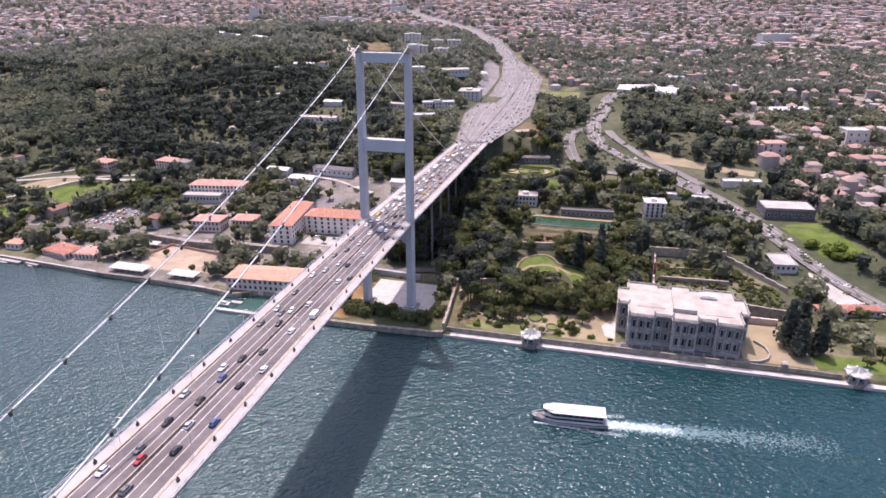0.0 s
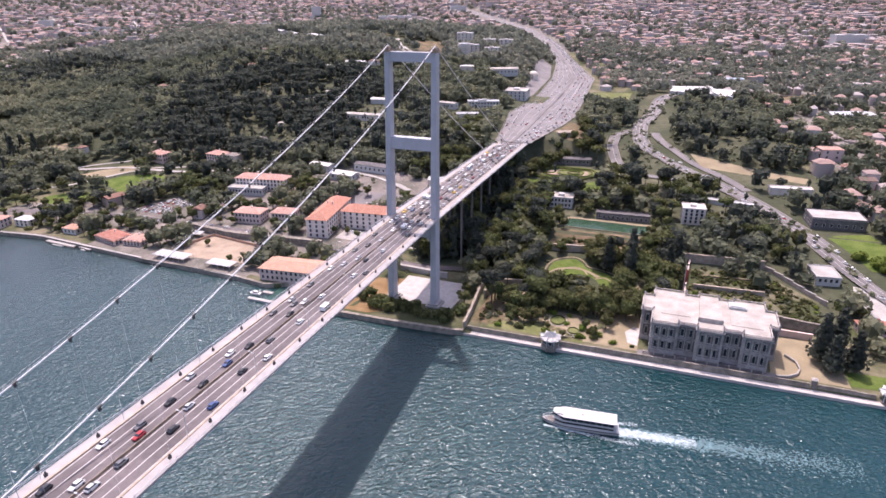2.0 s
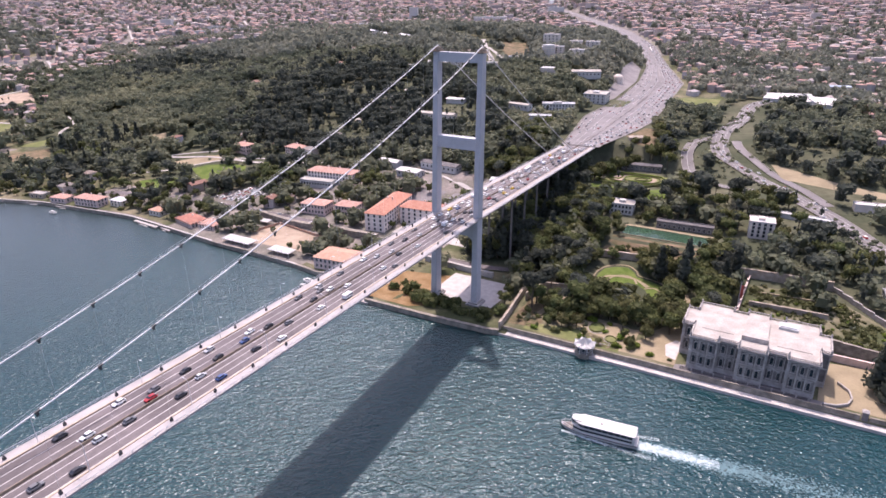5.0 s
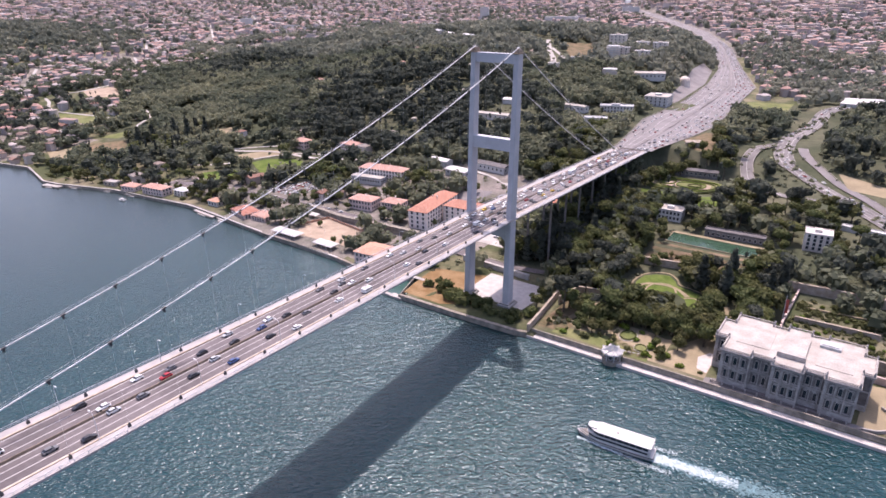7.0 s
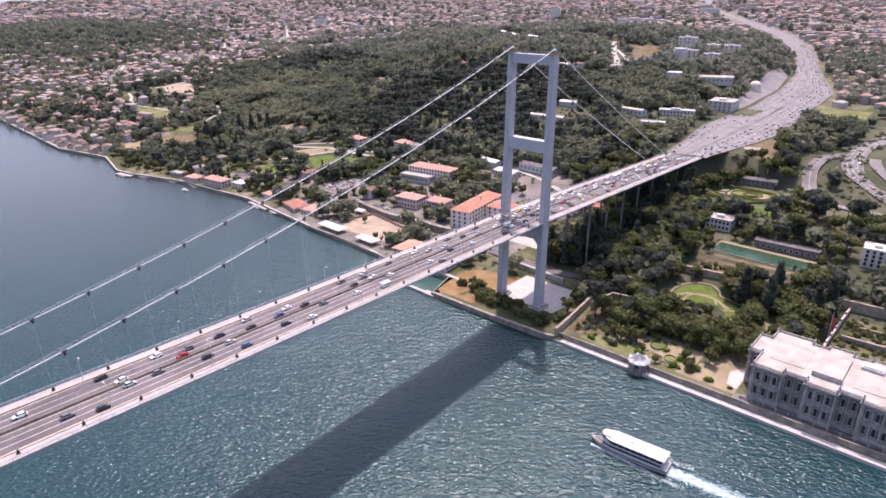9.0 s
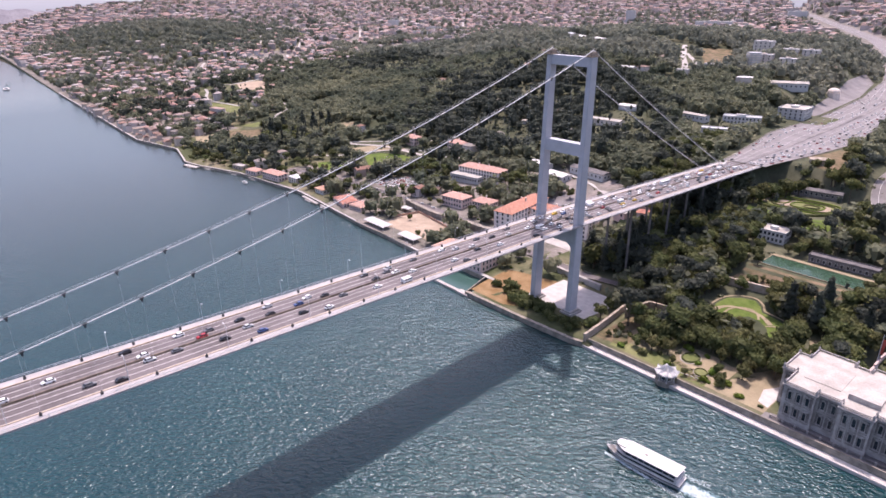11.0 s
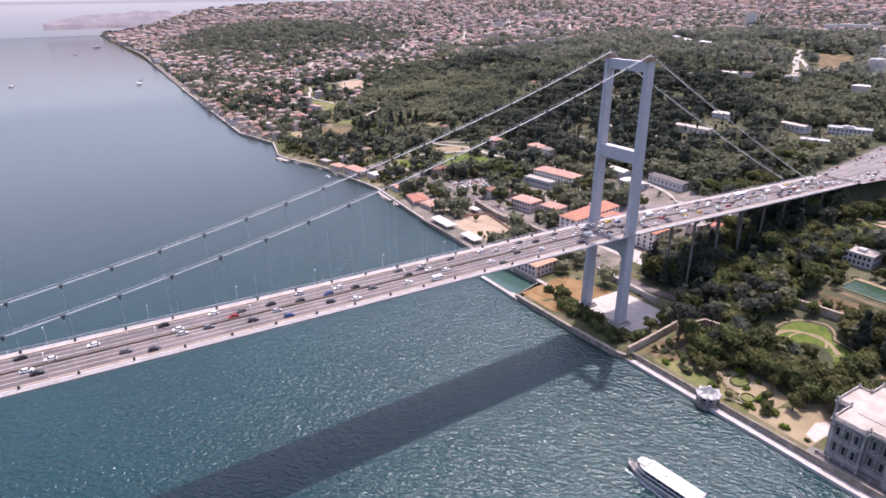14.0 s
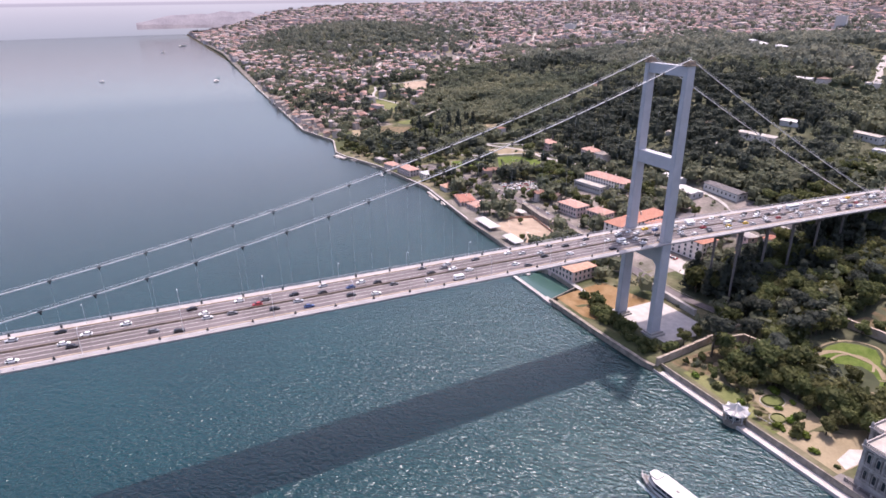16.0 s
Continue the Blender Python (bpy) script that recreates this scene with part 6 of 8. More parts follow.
# pond
pond = thing("pond", pose(-20, 476, 18.6), "long rectangular green garden pond with a pale stone rim", "pond", kind="structure")
for a, b, c, d in ((-32.6, 31.6, -10.2, -9.6), (-34, 33, 9.6, 13.5), (-32.6, -32, -9.6, 9.6), (31, 31.6, -9.6, 9.6)):
    part("rim", box(bmesh.new(), a, b, c, d, -2, 0.7), M_SAND, pond)
part("surface", box(bmesh.new(), -32, 31, -9.6, 9.6, -1.5, 0.3), M_POND, pond, "still green pond water")
take_box(-57, 17, 460, 492)

# curved hedges of the formal garden: one loop inside the other, and a dark border hedge
def hedge_run(pts, r, material, label):
    line = smooth_line([Vector(p) for p in pts], 4)
    cx, cy = sum(p.x for p in line) / len(line), sum(p.y for p in line) / len(line)
    ob = thing("hedge", pose(cx, cy, ground_z(cx, cy)), label, "hedge", "formal garden hedges")
    n = max(1, len(line) // 8)
    for k in range(n):
        run = line[k * len(line) // n:(k + 1) * len(line) // n + 1]
        part("run", tube(bmesh.new(), [(p.x - cx, p.y - cy, ground_z(p.x, p.y) - ground_z(cx, cy) + 0.5) for p in run], r, 6), material, ob)


def loop_pts(cx, cy, rx, ry, n=14):
    out = []
    for i in range(n + 1):
        a = 6.2832 * i / n
        c, q = math.cos(a), math.sin(a)
        out.append((cx + rx * math.copysign(abs(c) ** 0.7, c), cy + ry * math.copysign(abs(q) ** 0.7, q) + 0.12 * rx * c))
    return out


for k, (rx, ry) in enumerate(((29, 17.5), (23, 13), (12, 8.5), (5.5, 4.0))):
    hedge_run(loop_pts(-75 + 3.0 * k, 589, rx, ry), 0.75, M_LIME if k % 2 == 0 else M_LEAF2, "clipped yellow-green hedge curving round the formal garden")
hedge_run(loop_pts(-89, 590, 5.0, 7.0), 0.7, M_LIME, "clipped yellow-green hedge curving round the formal garden")
hedge_run([(-107, 570), (-90, 566), (-66, 561.5), (-54, 570), (-41, 588), (-36, 600)], 1.5, M_LEAF, "thick dark border hedge of the formal garden")
patch("path_parterre", [(-104, 602), (-101, 577), (-98, 577), (-100, 602)], M_SAND, "sandy path across the formal garden", "path", lift=0.3)
patch("bed_parterre", loop_pts(-72, 589, 20, 10.5)[:-1], M_COURT, "ochre sand bed between the clipped hedges", "garden", lift=0.2)
patch("bed_parterre_inner", loop_pts(-69, 589, 11, 7.6)[:-1], M_MEADOW, "olive lawn inside the hedge loops", "lawn", lift=0.34)
for nm, pts in (("path_garden", [(-70, 338), (-66, 356), (-60, 372), (-52, 392), (-46, 408), (-28, 412), (-16, 404)]), ("path_garden_lower", [(-24, 336), (-12, 345), (0, 350), (10, 372), (12, 392), (8, 404)]), ("path_garden_shore", [(-80, 330), (-64, 336), (-40, 338), (-18, 334), (-4, 330)])):
    road(nm, pts, 4.0, M_SAND, "sandy garden path between trees", kerb=False, lift=0.2)

# ---- trees ----
RNG = np.random.default_rng(7)


def blob(n):
    """A rough ball of quads: 6 faces split n by n."""
    v, f = [], []
    for ax in range(3):
        for s in (-1, 1):
            base = len(v)
            for i in range(n + 1):
                for j in range(n + 1):
                    p = [0.0, 0.0, 0.0]
                    p[ax], p[(ax + 1) % 3], p[(ax + 2) % 3] = s, (2 * i / n - 1) * s, 2 * j / n - 1
                    v.append(np.array(p) / np.linalg.norm(p))
            for i in range(n):
                for j in range(n):
                    a = base + i * (n + 1) + j
                    f.append((a, a + n + 1, a + n + 2, a + 1))
    return np.array(v), np.array(f)


BLOB2, BLOB3 = blob(2), blob(3)


def crown(lobes, leaves, size, rng, core=BLOB2, fill=0.95):
    """Foliage: a ragged core in each lobe and leaf sprays standing off it. lobes: centre and half-axes."""
    vs, fs, n = [], [], 0
    for c, r in lobes:
        cv, cf = core
        vs.append(c + cv * r * fill * rng.uniform(0.78, 1.1, (len(cv), 1)))
        fs.append(cf + n)
        n += len(cv)
    per = leaves // len(lobes)
    for c, r in lobes:
        d = rng.normal(size=(per, 3))
        d /= np.linalg.norm(d, axis=1, keepdims=True)
        d[:, 2] = np.where(d[:, 2] < -0.35, -d[:, 2], d[:, 2])
        p = c + d * r * rng.uniform(0.78, 1.18, (per, 1))
        nrm = d + rng.normal(size=(per, 3)) * 0.45
        nrm /= np.linalg.norm(nrm, axis=1, keepdims=True)
        t = np.cross(nrm, rng.normal(size=(per, 3)))
        t /= np.linalg.norm(t, axis=1, keepdims=True)
        b = np.cross(nrm, t)
        s = size * rng.uniform(0.6, 1.3, (per, 1))
        q = np.stack([p - t * s - b * s * 0.5, p + t * s * 0.6 - b * s * 0.7, p + t * s + b * s * 0.5, p - t * s * 0.5 + b * s * 0.8], 1)
        vs.append(q.reshape(-1, 3))
        fs.append(np.arange(per * 4).reshape(-1, 4) + n)
        n += per * 4
    return np.concatenate(vs), np.concatenate(fs)


def lobes_for(kind, rng):
    if kind == "broad":
        out = [(np.array((0, 0, 6.4)), np.array((3.4, 3.4, 3.2)))]
        for k in range(9):
            a, q = rng.uniform(0, 6.28), rng.uniform(2.0, 3.6)
            out.append((np.array((q * math.cos(a), q * math.sin(a), rng.uniform(3.8, 8.9))), np.array((2.0, 2.0, 1.6)) * rng.uniform(0.65, 1.15)))
        return out
    if kind == "pine":
        out = []
        for k in range(5):
            a = rng.uniform(0, 6.28)
            r = rng.uniform(0.6, 3.2)
            out.append((np.array((r * math.cos(a), r * math.sin(a), rng.uniform(9.0, 12.5))), np.array((3.0, 3.0, 1.5)) * rng.uniform(0.8, 1.2)))
        return out
    if kind == "conifer":
        return [(np.array((0, 0, 3.0 + 2.6 * k)), np.array((3.9 - 0.72 * k, 3.9 - 0.72 * k, 1.9))) for k in range(5)]
    if kind == "cypress":
        return [(np.array((0, 0, 2.4 + 2.6 * k)), np.array((1.25 - 0.14 * k, 1.25 - 0.14 * k, 2.0))) for k in range(5)]
    return [(np.array((0, 0, 1.1)), np.array((1.6, 1.6, 1.3))), (np.array((0.9, 0.4, 0.9)), np.array((1.2, 1.2, 1.0))), (np.array((-0.8, -0.5, 0.9)), np.array((1.2, 1.2, 1.0)))]


def trunk_mesh(kind, rng):
    bm = bmesh.new()
    h = {"broad": 6.5, "pine": 11.0, "conifer": 13.0, "cypress": 11.0, "bush": 0.9}[kind]
    r = {"broad": 0.34, "pine": 0.3, "conifer": 0.34, "cypress": 0.2, "bush": 0.1}[kind]
    lean = rng.uniform(-0.5, 0.5, 2)
    tube(bm, [(0, 0, -1.0), (lean[0] * 0.3, lean[1] * 0.3, h * 0.45), (lean[0], lean[1], h)], [r * 1.3, r, r * 0.4], 6)
    if kind in ("broad", "pine"):
        for k in range(4):
            a = rng.uniform(0, 6.28)
            z = h * rng.uniform(0.4, 0.75)
            tube(bm, [(lean[0] * 0.4, lean[1] * 0.4, z), (1.4 * math.cos(a), 1.4 * math.sin(a), z + 1.2), (2.6 * math.cos(a), 2.6 * math.sin(a), z + 2.4)], [r * 0.5, r * 0.32, r * 0.12], 5)
    me = bpy.data.meshes.new("trunk")
    bm.to_mesh(me)
    bm.free()
    me.materials.append(M_BARK)
    return me


for x, y, rx, ry, rz in ((-32, 339, 5.4, 7.0, 0), (-21, 329.5, 4.0, 4.6, 20)):
    clipped_bed(x, y, rx, ry, rz, "oval grass bed with a clipped hedge and stone kerb")
SPECS = {"broad": (370, 0.66), "pine": (270, 0.6), "conifer": (280, 0.6), "cypress": (130, 0.46), "bush": (84, 0.42)}
TREE = {}
for kind, mats in (("broad", (M_LEAF, M_LEAF2, M_LEAF)), ("pine", (M_PINE, M_LEAF)), ("conifer", (M_PINE, M_PINE)), ("cypress", (M_PINE,)), ("bush", (M_LEAF, M_LIME, M_LEAF2))):
    TREE[kind] = []
    for k, m in enumerate(mats):
        v, f = crown(lobes_for(kind, RNG), SPECS[kind][0], SPECS[kind][1], RNG, BLOB2, 0.86)
        TREE[kind].append((trunk_mesh(kind, RNG), fast_mesh("crown", v, f, [m])))

TREE_LABEL = {"broad": "leafy green broadleaf tree in the hillside gardens", "pine": "dark umbrella pine with a flat-topped crown", "conifer": "dark spreading cedar with layered boughs",
              "cypress": "slim dark cypress tree", "bush": "rounded green garden shrub"}
TREE_CAT = {"broad": "tree", "pine": "tree", "conifer": "tree", "cypress": "tree", "bush": "shrub"}
TREE_NAME = {"broad": "tree", "pine": "pine_tree", "conifer": "cedar_tree", "cypress": "cypress_tree", "bush": "shrub"}


def plant(kind, x, y, s=1.0, which=None, r=3.0):
    s = s * (1.2 if kind != "bush" else 1.0)
    v = TREE[kind][int(RNG.integers(len(TREE[kind]))) if which is None else which]
    plane = kind == "broad" and v is TREE["broad"][1]
    ob = thing("plane_tree" if plane else TREE_NAME[kind], pose(x, y, ground_z(x, y) - 0.1, 0, 0, float(RNG.uniform(0, 360))) @ Matrix.Diagonal((s, s, s * float(RNG.uniform(0.85, 1.15)), 1)), "olive-green plane tree with a broad crown" if plane else TREE_LABEL[kind], TREE_CAT[kind], ("plane_tree" if plane else TREE_NAME[kind]) + "s of the gardens")
    for nm, me in (("trunk", v[0]), ("crown", v[1])):
        o = new(nm, me)
        o.parent = ob
    take(x, y, r)


def grove(poly, kinds, gap, lo=0.8, hi=1.3, limit=400):
    """Trees spread over an outline, none nearer than gap to one another."""
    xs, ys = [p[0] for p in poly], [p[1] for p in poly]
    got, tries = [], 0
    while tries < limit * 12 and len(got) < limit:
        tries += 1
        x, y = float(RNG.uniform(min(xs), max(xs))), float(RNG.uniform(min(ys), max(ys)))
        if not inside(poly, x, y) or TAKEN[cell(x, y)] or any((x - a) ** 2 + (y - b) ** 2 < gap * gap for a, b in got):
            continue
        got.append((x, y))
    for x, y in got:
        plant(kinds[int(RNG.integers(len(kinds)))], x, y, float(RNG.uniform(lo, hi)), r=1.0)


grove([(-78, 336), (-60, 334), (-20, 338), (-2, 356), (4, 392), (-20, 396), (-36, 404), (-62, 400), (-76, 372)], ["broad", "broad", "broad", "pine"], 6.8, 0.95, 1.4, 64)
grove([(-18, 372), (16, 366), (40, 374), (38, 436), (22, 440), (-30, 430), (-20, 410)], ["broad", "broad", "pine", "conifer"], 7.0, 0.95, 1.45, 52)
grove([(-92, 388), (-60, 384), (-58, 426), (-80, 428), (-100, 460), (-110, 420)], ["broad", "pine", "broad"], 6.0, 0.9, 1.3, 50)
grove([(-150, 375), (-94, 388), (-100, 470), (-110, 550), (-150, 540)], ["broad", "pine", "conifer"], 7.0, 0.9, 1.35, 45)
grove([(-100, 436), (-62, 440), (-64, 458), (-64, 500), (-100, 500)], ["broad", "broad", "pine"], 6.5, 0.8, 1.2, 36)
for k in range(16):
    plant("broad", -52 + k * 4.9 + float(RNG.uniform(-1.5, 1.5)), 449 + float(RNG.uniform(-5, 5)) - 4, float(RNG.uniform(0.32, 0.55)))
for k in range(4):
    plant("bush", -104 + k * 7.4, 538 + float(RNG.uniform(-6, 6)), float(RNG.uniform(0.9, 1.5)))
grove([(-110, 495), (30, 498), (100, 470), (92, 446), (120, 470), (96, 540), (60, 590), (-30, 600), (-44, 560), (-100, 552)], ["broad", "broad", "broad", "pine"], 8.0, 0.8, 1.25, 74)
grove([(44, 376), (90, 380), (118, 384), (122, 410), (92, 436), (46, 432)], ["bush"], 4.4, 0.5, 1.0, 60)
grove([(128, 382), (190, 380), (182, 398), (140, 400), (132, 404)], ["broad", "broad", "conifer"], 8.0, 0.6, 0.9, 12)
for x, y, s in ((116, 332, 1.4), (112, 343, 1.6), (120, 350, 1.6), (127, 337, 1.5), (124, 362, 1.3)):
    plant("conifer", x, y, s)
for x, y, s in ((8, 352, 1.1), (13, 362, 1.2), (4, 362, 1.2), (14, 372, 1.1), (-2, 352, 0.9), (-3, 339, 0.75), (-9, 327, 0.55), (-16, 352, 0.8), (150, 330, 0.6), (160, 338, 0.7), (172, 334, 0.6), (148, 344, 0.5), (182, 344, 0.7)):
    plant("broad", x, y, s)
for x, y, s in ((154, 472, 2.6), (164, 466, 3.0), (172, 470, 2.8), (168, 458, 2.4), (178, 460, 2.6)):
    plant("bush", x, y, s, 1)
for x, y in ((-128, 318), (-142, 320), (-118, 317), (-150, 322), (-136, 316), (-98, 320), (-92, 328), (-112, 316), (-160, 324), (-172, 326), (-105, 318), (-122, 323), (-131, 322), (-147, 317), (-99, 314), (-140, 326)):
    plant("bush", x, y, float(RNG.uniform(1.6, 2.8)), 0)
for x, y, s in ((-155, 326, 0.75), (-165, 330, 0.6), (-94, 340, 0.8), (-96, 352, 0.7), (-126, 320, 0.5), (-145, 324, 0.55)):
    plant("broad", x, y, s)
grove([(-440, 346), (-360, 352), (-345, 376), (-330, 384), (-440, 392)], ["broad", "broad", "bush"], 8.0, 0.6, 1.0, 30)
grove([(-600, 345), (-450, 352), (-440, 392), (-500, 430), (-600, 420)], ["broad", "broad", "bush", "pine"], 10.0, 0.6, 1.0, 45)
grove([(-440, 456), (-390, 440), (-330, 440), (-300, 450), (-290, 500), (-320, 515), (-325, 470), (-400, 468), (-440, 500)], ["broad", "broad", "pine"], 8.0, 0.8, 1.2, 50)
grove([(-800, 420), (-640, 400), (-630, 470), (-700, 520), (-780, 480)], ["cypress", "cypress", "conifer", "broad"], 7.0, 0.9, 1.5, 46)
grove([(-268, 350), (-255, 380), (-180, 372), (-180, 350)], ["broad", "bush"], 8.0, 0.5, 0.8, 14)
grove([(150, 470), (240, 380), (300, 400), (300, 540), (200, 560)], ["broad", "broad", "pine"], 10.0, 0.8, 1.2, 40)

grove([(-735, 306), (-690, 302), (-640, 318), (-588, 338), (-600, 376), (-700, 366), (-760, 340)], ["broad", "bush", "broad"], 8.0, 0.55, 0.95, 38)
for x, y, s in ((-63, 412, 1.0), (-59, 424, 0.9), (-24, 424, 0.9), (-19, 416, 0.8), (-63, 399, 1.0), (-55, 392, 0.8), (-24, 388, 0.7), (-2, 404, 0.9), (-26, 432, 0.8), (-48, 430, 0.8)):
    plant("broad", x, y, s)
for k in range(12):
    plant("bush", -60 + k * 3.4 + float(RNG.uniform(-1, 1)), 394 + 5 * math.sin(k * 0.9) + float(RNG.uniform(-1, 1)), float(RNG.uniform(0.6, 1.1)), k % 3)

# ---- houses of the village and the slopes ----
PROTO, FAR_PROTO = [], []
for k, (w, l, h, st, kd) in enumerate(((11, 9, 6.2, 2, "hip"), (14, 10, 6.5, 2, "hip"), (10, 12, 9.0, 3, "hip"), (16, 11, 9.2, 3, "gable"), (13, 13, 9.5, 3, "flat"), (9, 8, 5.8, 2, "gable"))):
    for far in (False, True):
      (FAR_PROTO if far else PROTO).append(block("house", -4000 + 40 * k, 3000, w, l, h, 0, M_HOUSE, M_ROOFS if far or kd != "flat" else M_GREYROOF, "rendered village house with a tiled roof", "house", 2.4, "hip" if far and kd == "flat" else kd, st, 7.4, group="village houses", pane=False, windows=not far, chimneys=0 if far else 1))


def settle(poly, gap, limit, rz=0.0):
    xs, ys = [p[0] for p in poly], [p[1] for p in poly]
    got, tries = [], 0
    while tries < limit * 14 and len(got) < limit:
        tries += 1
        x, y = float(RNG.uniform(min(xs), max(xs))), float(RNG.uniform(min(ys), max(ys)))
        i, j = cell(x, y)
        if not inside(poly, x, y) or TAKEN[max(0, i - 1):i + 2, max(0, j - 1):j + 2].any() or any((x - a) ** 2 + (y - b) ** 2 < gap * gap for a, b in got):
            continue
        got.append((x, y))
        p = (FAR_PROTO if math.hypot(x, y) > 600 else PROTO)[int(RNG.integers(len(PROTO)))]
        copy_thing(p, pose(x, y, ground_z(x, y) + 0.3, 0, 0, rz + float(RNG.normal(0, 8)) + 90 * int(RNG.integers(4))) @ Matrix.Diagonal((*(float(RNG.uniform(0.68, 1.1)),) * 2, float(RNG.uniform(0.8, 1.1)), 1)))
        take(x, y, 6)


grove([(-150, 378), (-94, 376), (-94, 430), (-150, 430)], ["pine", "conifer", "broad"], 6.0, 1.1, 1.6, 30)
grove([(-152, 392), (-96, 392), (-98, 470), (-100, 545), (-150, 545)], ["broad", "pine", "conifer"], 6.0, 1.0, 1.5, 58)
grove([(-94, 560), (-60, 600), (-40, 640), (-60, 700), (-90, 720)], ["broad", "broad", "pine"], 7.0, 0.9, 1.4, 40)
grove([(-215, 500), (-152, 500), (-162, 560), (-182, 660), (-225, 650)], ["broad", "pine", "broad"], 7.0, 0.9, 1.4, 40)
plant("broad", -517, 497, 1.3, 0)
grove([(-470, 396), (-345, 402), (-300, 414), (-282, 446), (-335, 446), (-345, 470), (-400, 500), (-440, 460)], ["broad", "broad", "cypress", "bush"], 9.0, 0.5, 0.95, 44)
for x, y, s in ((-98, 590, 1.2), (-92, 602, 1.3), (-87, 616, 1.2), (-83, 629, 1.1), (-102, 578, 1.2), (-104, 566, 1.3), (-76, 640, 0.9), (-66, 634, 1.0), (-66, 461, 0.8), (-62, 452, 0.9), (-76, 480, 1.0), (-79, 492, 1.1), (-71, 470, 0.9),
                (26, 470, 0.9), (24, 486, 0.8), (-52, 537, 1.0), (-70, 541, 0.9), (-86, 536, 1.1), (-40, 526, 1.0), (-30, 514, 0.9), (-90, 516, 1.1), (-38, 505, 0.7), (30, 460, 1.0)):
    plant("broad", x, y, s)
for x, y, s in ((10, 461, 0.5), (14, 470, 0.7), (16, 478, 0.8), (-57, 470, 0.8), (-60, 481, 0.9), (-52, 462, 0.6), (-62, 458, 0.7), (-74, 506, 0.9), (-46, 497, 0.5), (-64, 446, 0.9), (-44, 440, 0.6), (-30, 444, 0.5), (-14, 446, 0.6)):
    plant("broad", x, y, s)
for x, y, s in ((-101, 606, 2.6), (-97, 613, 2.8), (-93, 622, 2.8), (-99, 597, 2.8), (-90, 634, 2.6), (-87, 645, 2.4), (-104, 590, 2.8), (-94, 606, 2.6), (-88, 622, 2.6)):
    plant("bush", x, y, s, 0)
for x, y, s in ((-43, 333, 0.7), (-52, 331, 0.75), (-60, 328, 0.6), (-66, 344, 0.9), (-39, 350, 1.0), (-24, 357, 1.0), (-36, 326, 0.4), (-26, 321, 0.35), (-18, 346, 0.7), (-4, 348, 0.8), (-10, 352, 0.9), (-14, 335, 0.5), (-66, 356, 1.0), (-70, 348, 0.8), (-48, 336, 0.8), (-55, 342, 0.85), (-62, 338, 0.7), (-46, 346, 0.9), (-28, 352, 0.9), (-18, 354, 0.85), (-10, 356, 0.8), (-58, 334, 0.55), (-76, 336, 0.5), (-78, 326, 0.35)):
    plant("broad", x, y, s)
for k in range(9):
    plant("bush", 46 + (k % 9) * 8.0 + float(RNG.uniform(-2, 2)), 383 + (k // 9) * 12.5 + float(RNG.uniform(-2.5, 2.5)), float(RNG.uniform(0.9, 1.7)), k % 3)
grove([(-780, 322), (-700, 304), (-640, 316), (-590, 334), (-600, 352), (-690, 338), (-770, 345)], ["bush", "bush", "broad"], 9.0, 0.6, 1.0, 26)
grove([(-60, 438), (-20, 443), (28, 447), (28, 457), (-60, 455)], ["bush", "bush", "cypress"], 4.5, 0.5, 0.9, 26)
for x, y, k in ((-37, 322, 1.4), (-53, 323, 1.5), (-66, 321, 1.2), (-37, 346, 1.6), (-26, 336, 1.0), (-16, 333, 1.5), (-17, 324, 1.2), (3, 323, 1.2), (-78, 333, 0.9), (-74, 328, 0.8), (-69, 335, 1.0), (-66, 326, 0.7), (-14, 324, 0.8), (-11, 330, 1.3), (-8, 325, 1.4), (-6, 329, 1.2), (-46, 330, 0.9), (-50, 327, 0.7), (-26, 346, 0.9), (14, 323, 0.7)):
    plant("bush", x, y, k)
grove([(-520, 347), (-410, 352), (-402, 374), (-500, 384)], ["pine", "bush", "broad"], 8.0, 0.5, 0.9, 26)
grove([(-300, 398), (-262, 402), (-262, 420), (-300, 424)], ["broad", "bush"], 7.0, 0.5, 0.8, 8)
for x, y, s in ((-322, 366, 0.45), (-284, 344, 0.5), (-276, 352, 0.45), (-236, 420, 0.5), (-226, 424, 0.45), (-214, 418, 0.5), (-244, 498, 0.8), (-206, 500, 0.9), (-198, 494, 0.8)):
    plant("broad", x, y, s)
for k in range(22):
    x = -632 + k * 10.4 + float(RNG.uniform(-3, 3))
    if not TAKEN[cell(x, float(shore(x)) + 11)]:
        plant(["broad", "bush", "broad", "pine"][k % 4], x, float(shore(x)) + float(RNG.uniform(7, 15)), float(RNG.uniform(0.45, 0.8)) * (2.0 if k % 4 == 1 else 1.0))
settle([(-1250, 304), (-1060, 302), (-870, 296), (-790, 314), (-780, 332), (-870, 322), (-1250, 326)], 15, 50)
settle([(-1250, 330), (-880, 330), (-800, 350), (-860, 400), (-900, 540), (-1250, 560)], 22, 75, 10)
settle([(-640, 335), (-470, 352), (-440, 430), (-520, 430), (-640, 400)], 34, 5)
settle([(-452, 384), (-345, 386), (-340, 446), (-440, 458)], 15, 9, 8)
settle([(170, 560), (420, 480), (480, 760), (200, 900), (150, 700)], 23, 40, 15)
settle([(-700, 470), (-560, 440), (-400, 545), (-420, 600), (-600, 560)], 40, 7)
settle(WOODS, 75, 34, 20)
for p in PROTO + FAR_PROTO:
    for o in (*p.children_recursive, p):
        bpy.data.objects.remove(o)

# ---- woods, far trees and the city, too many to count ----


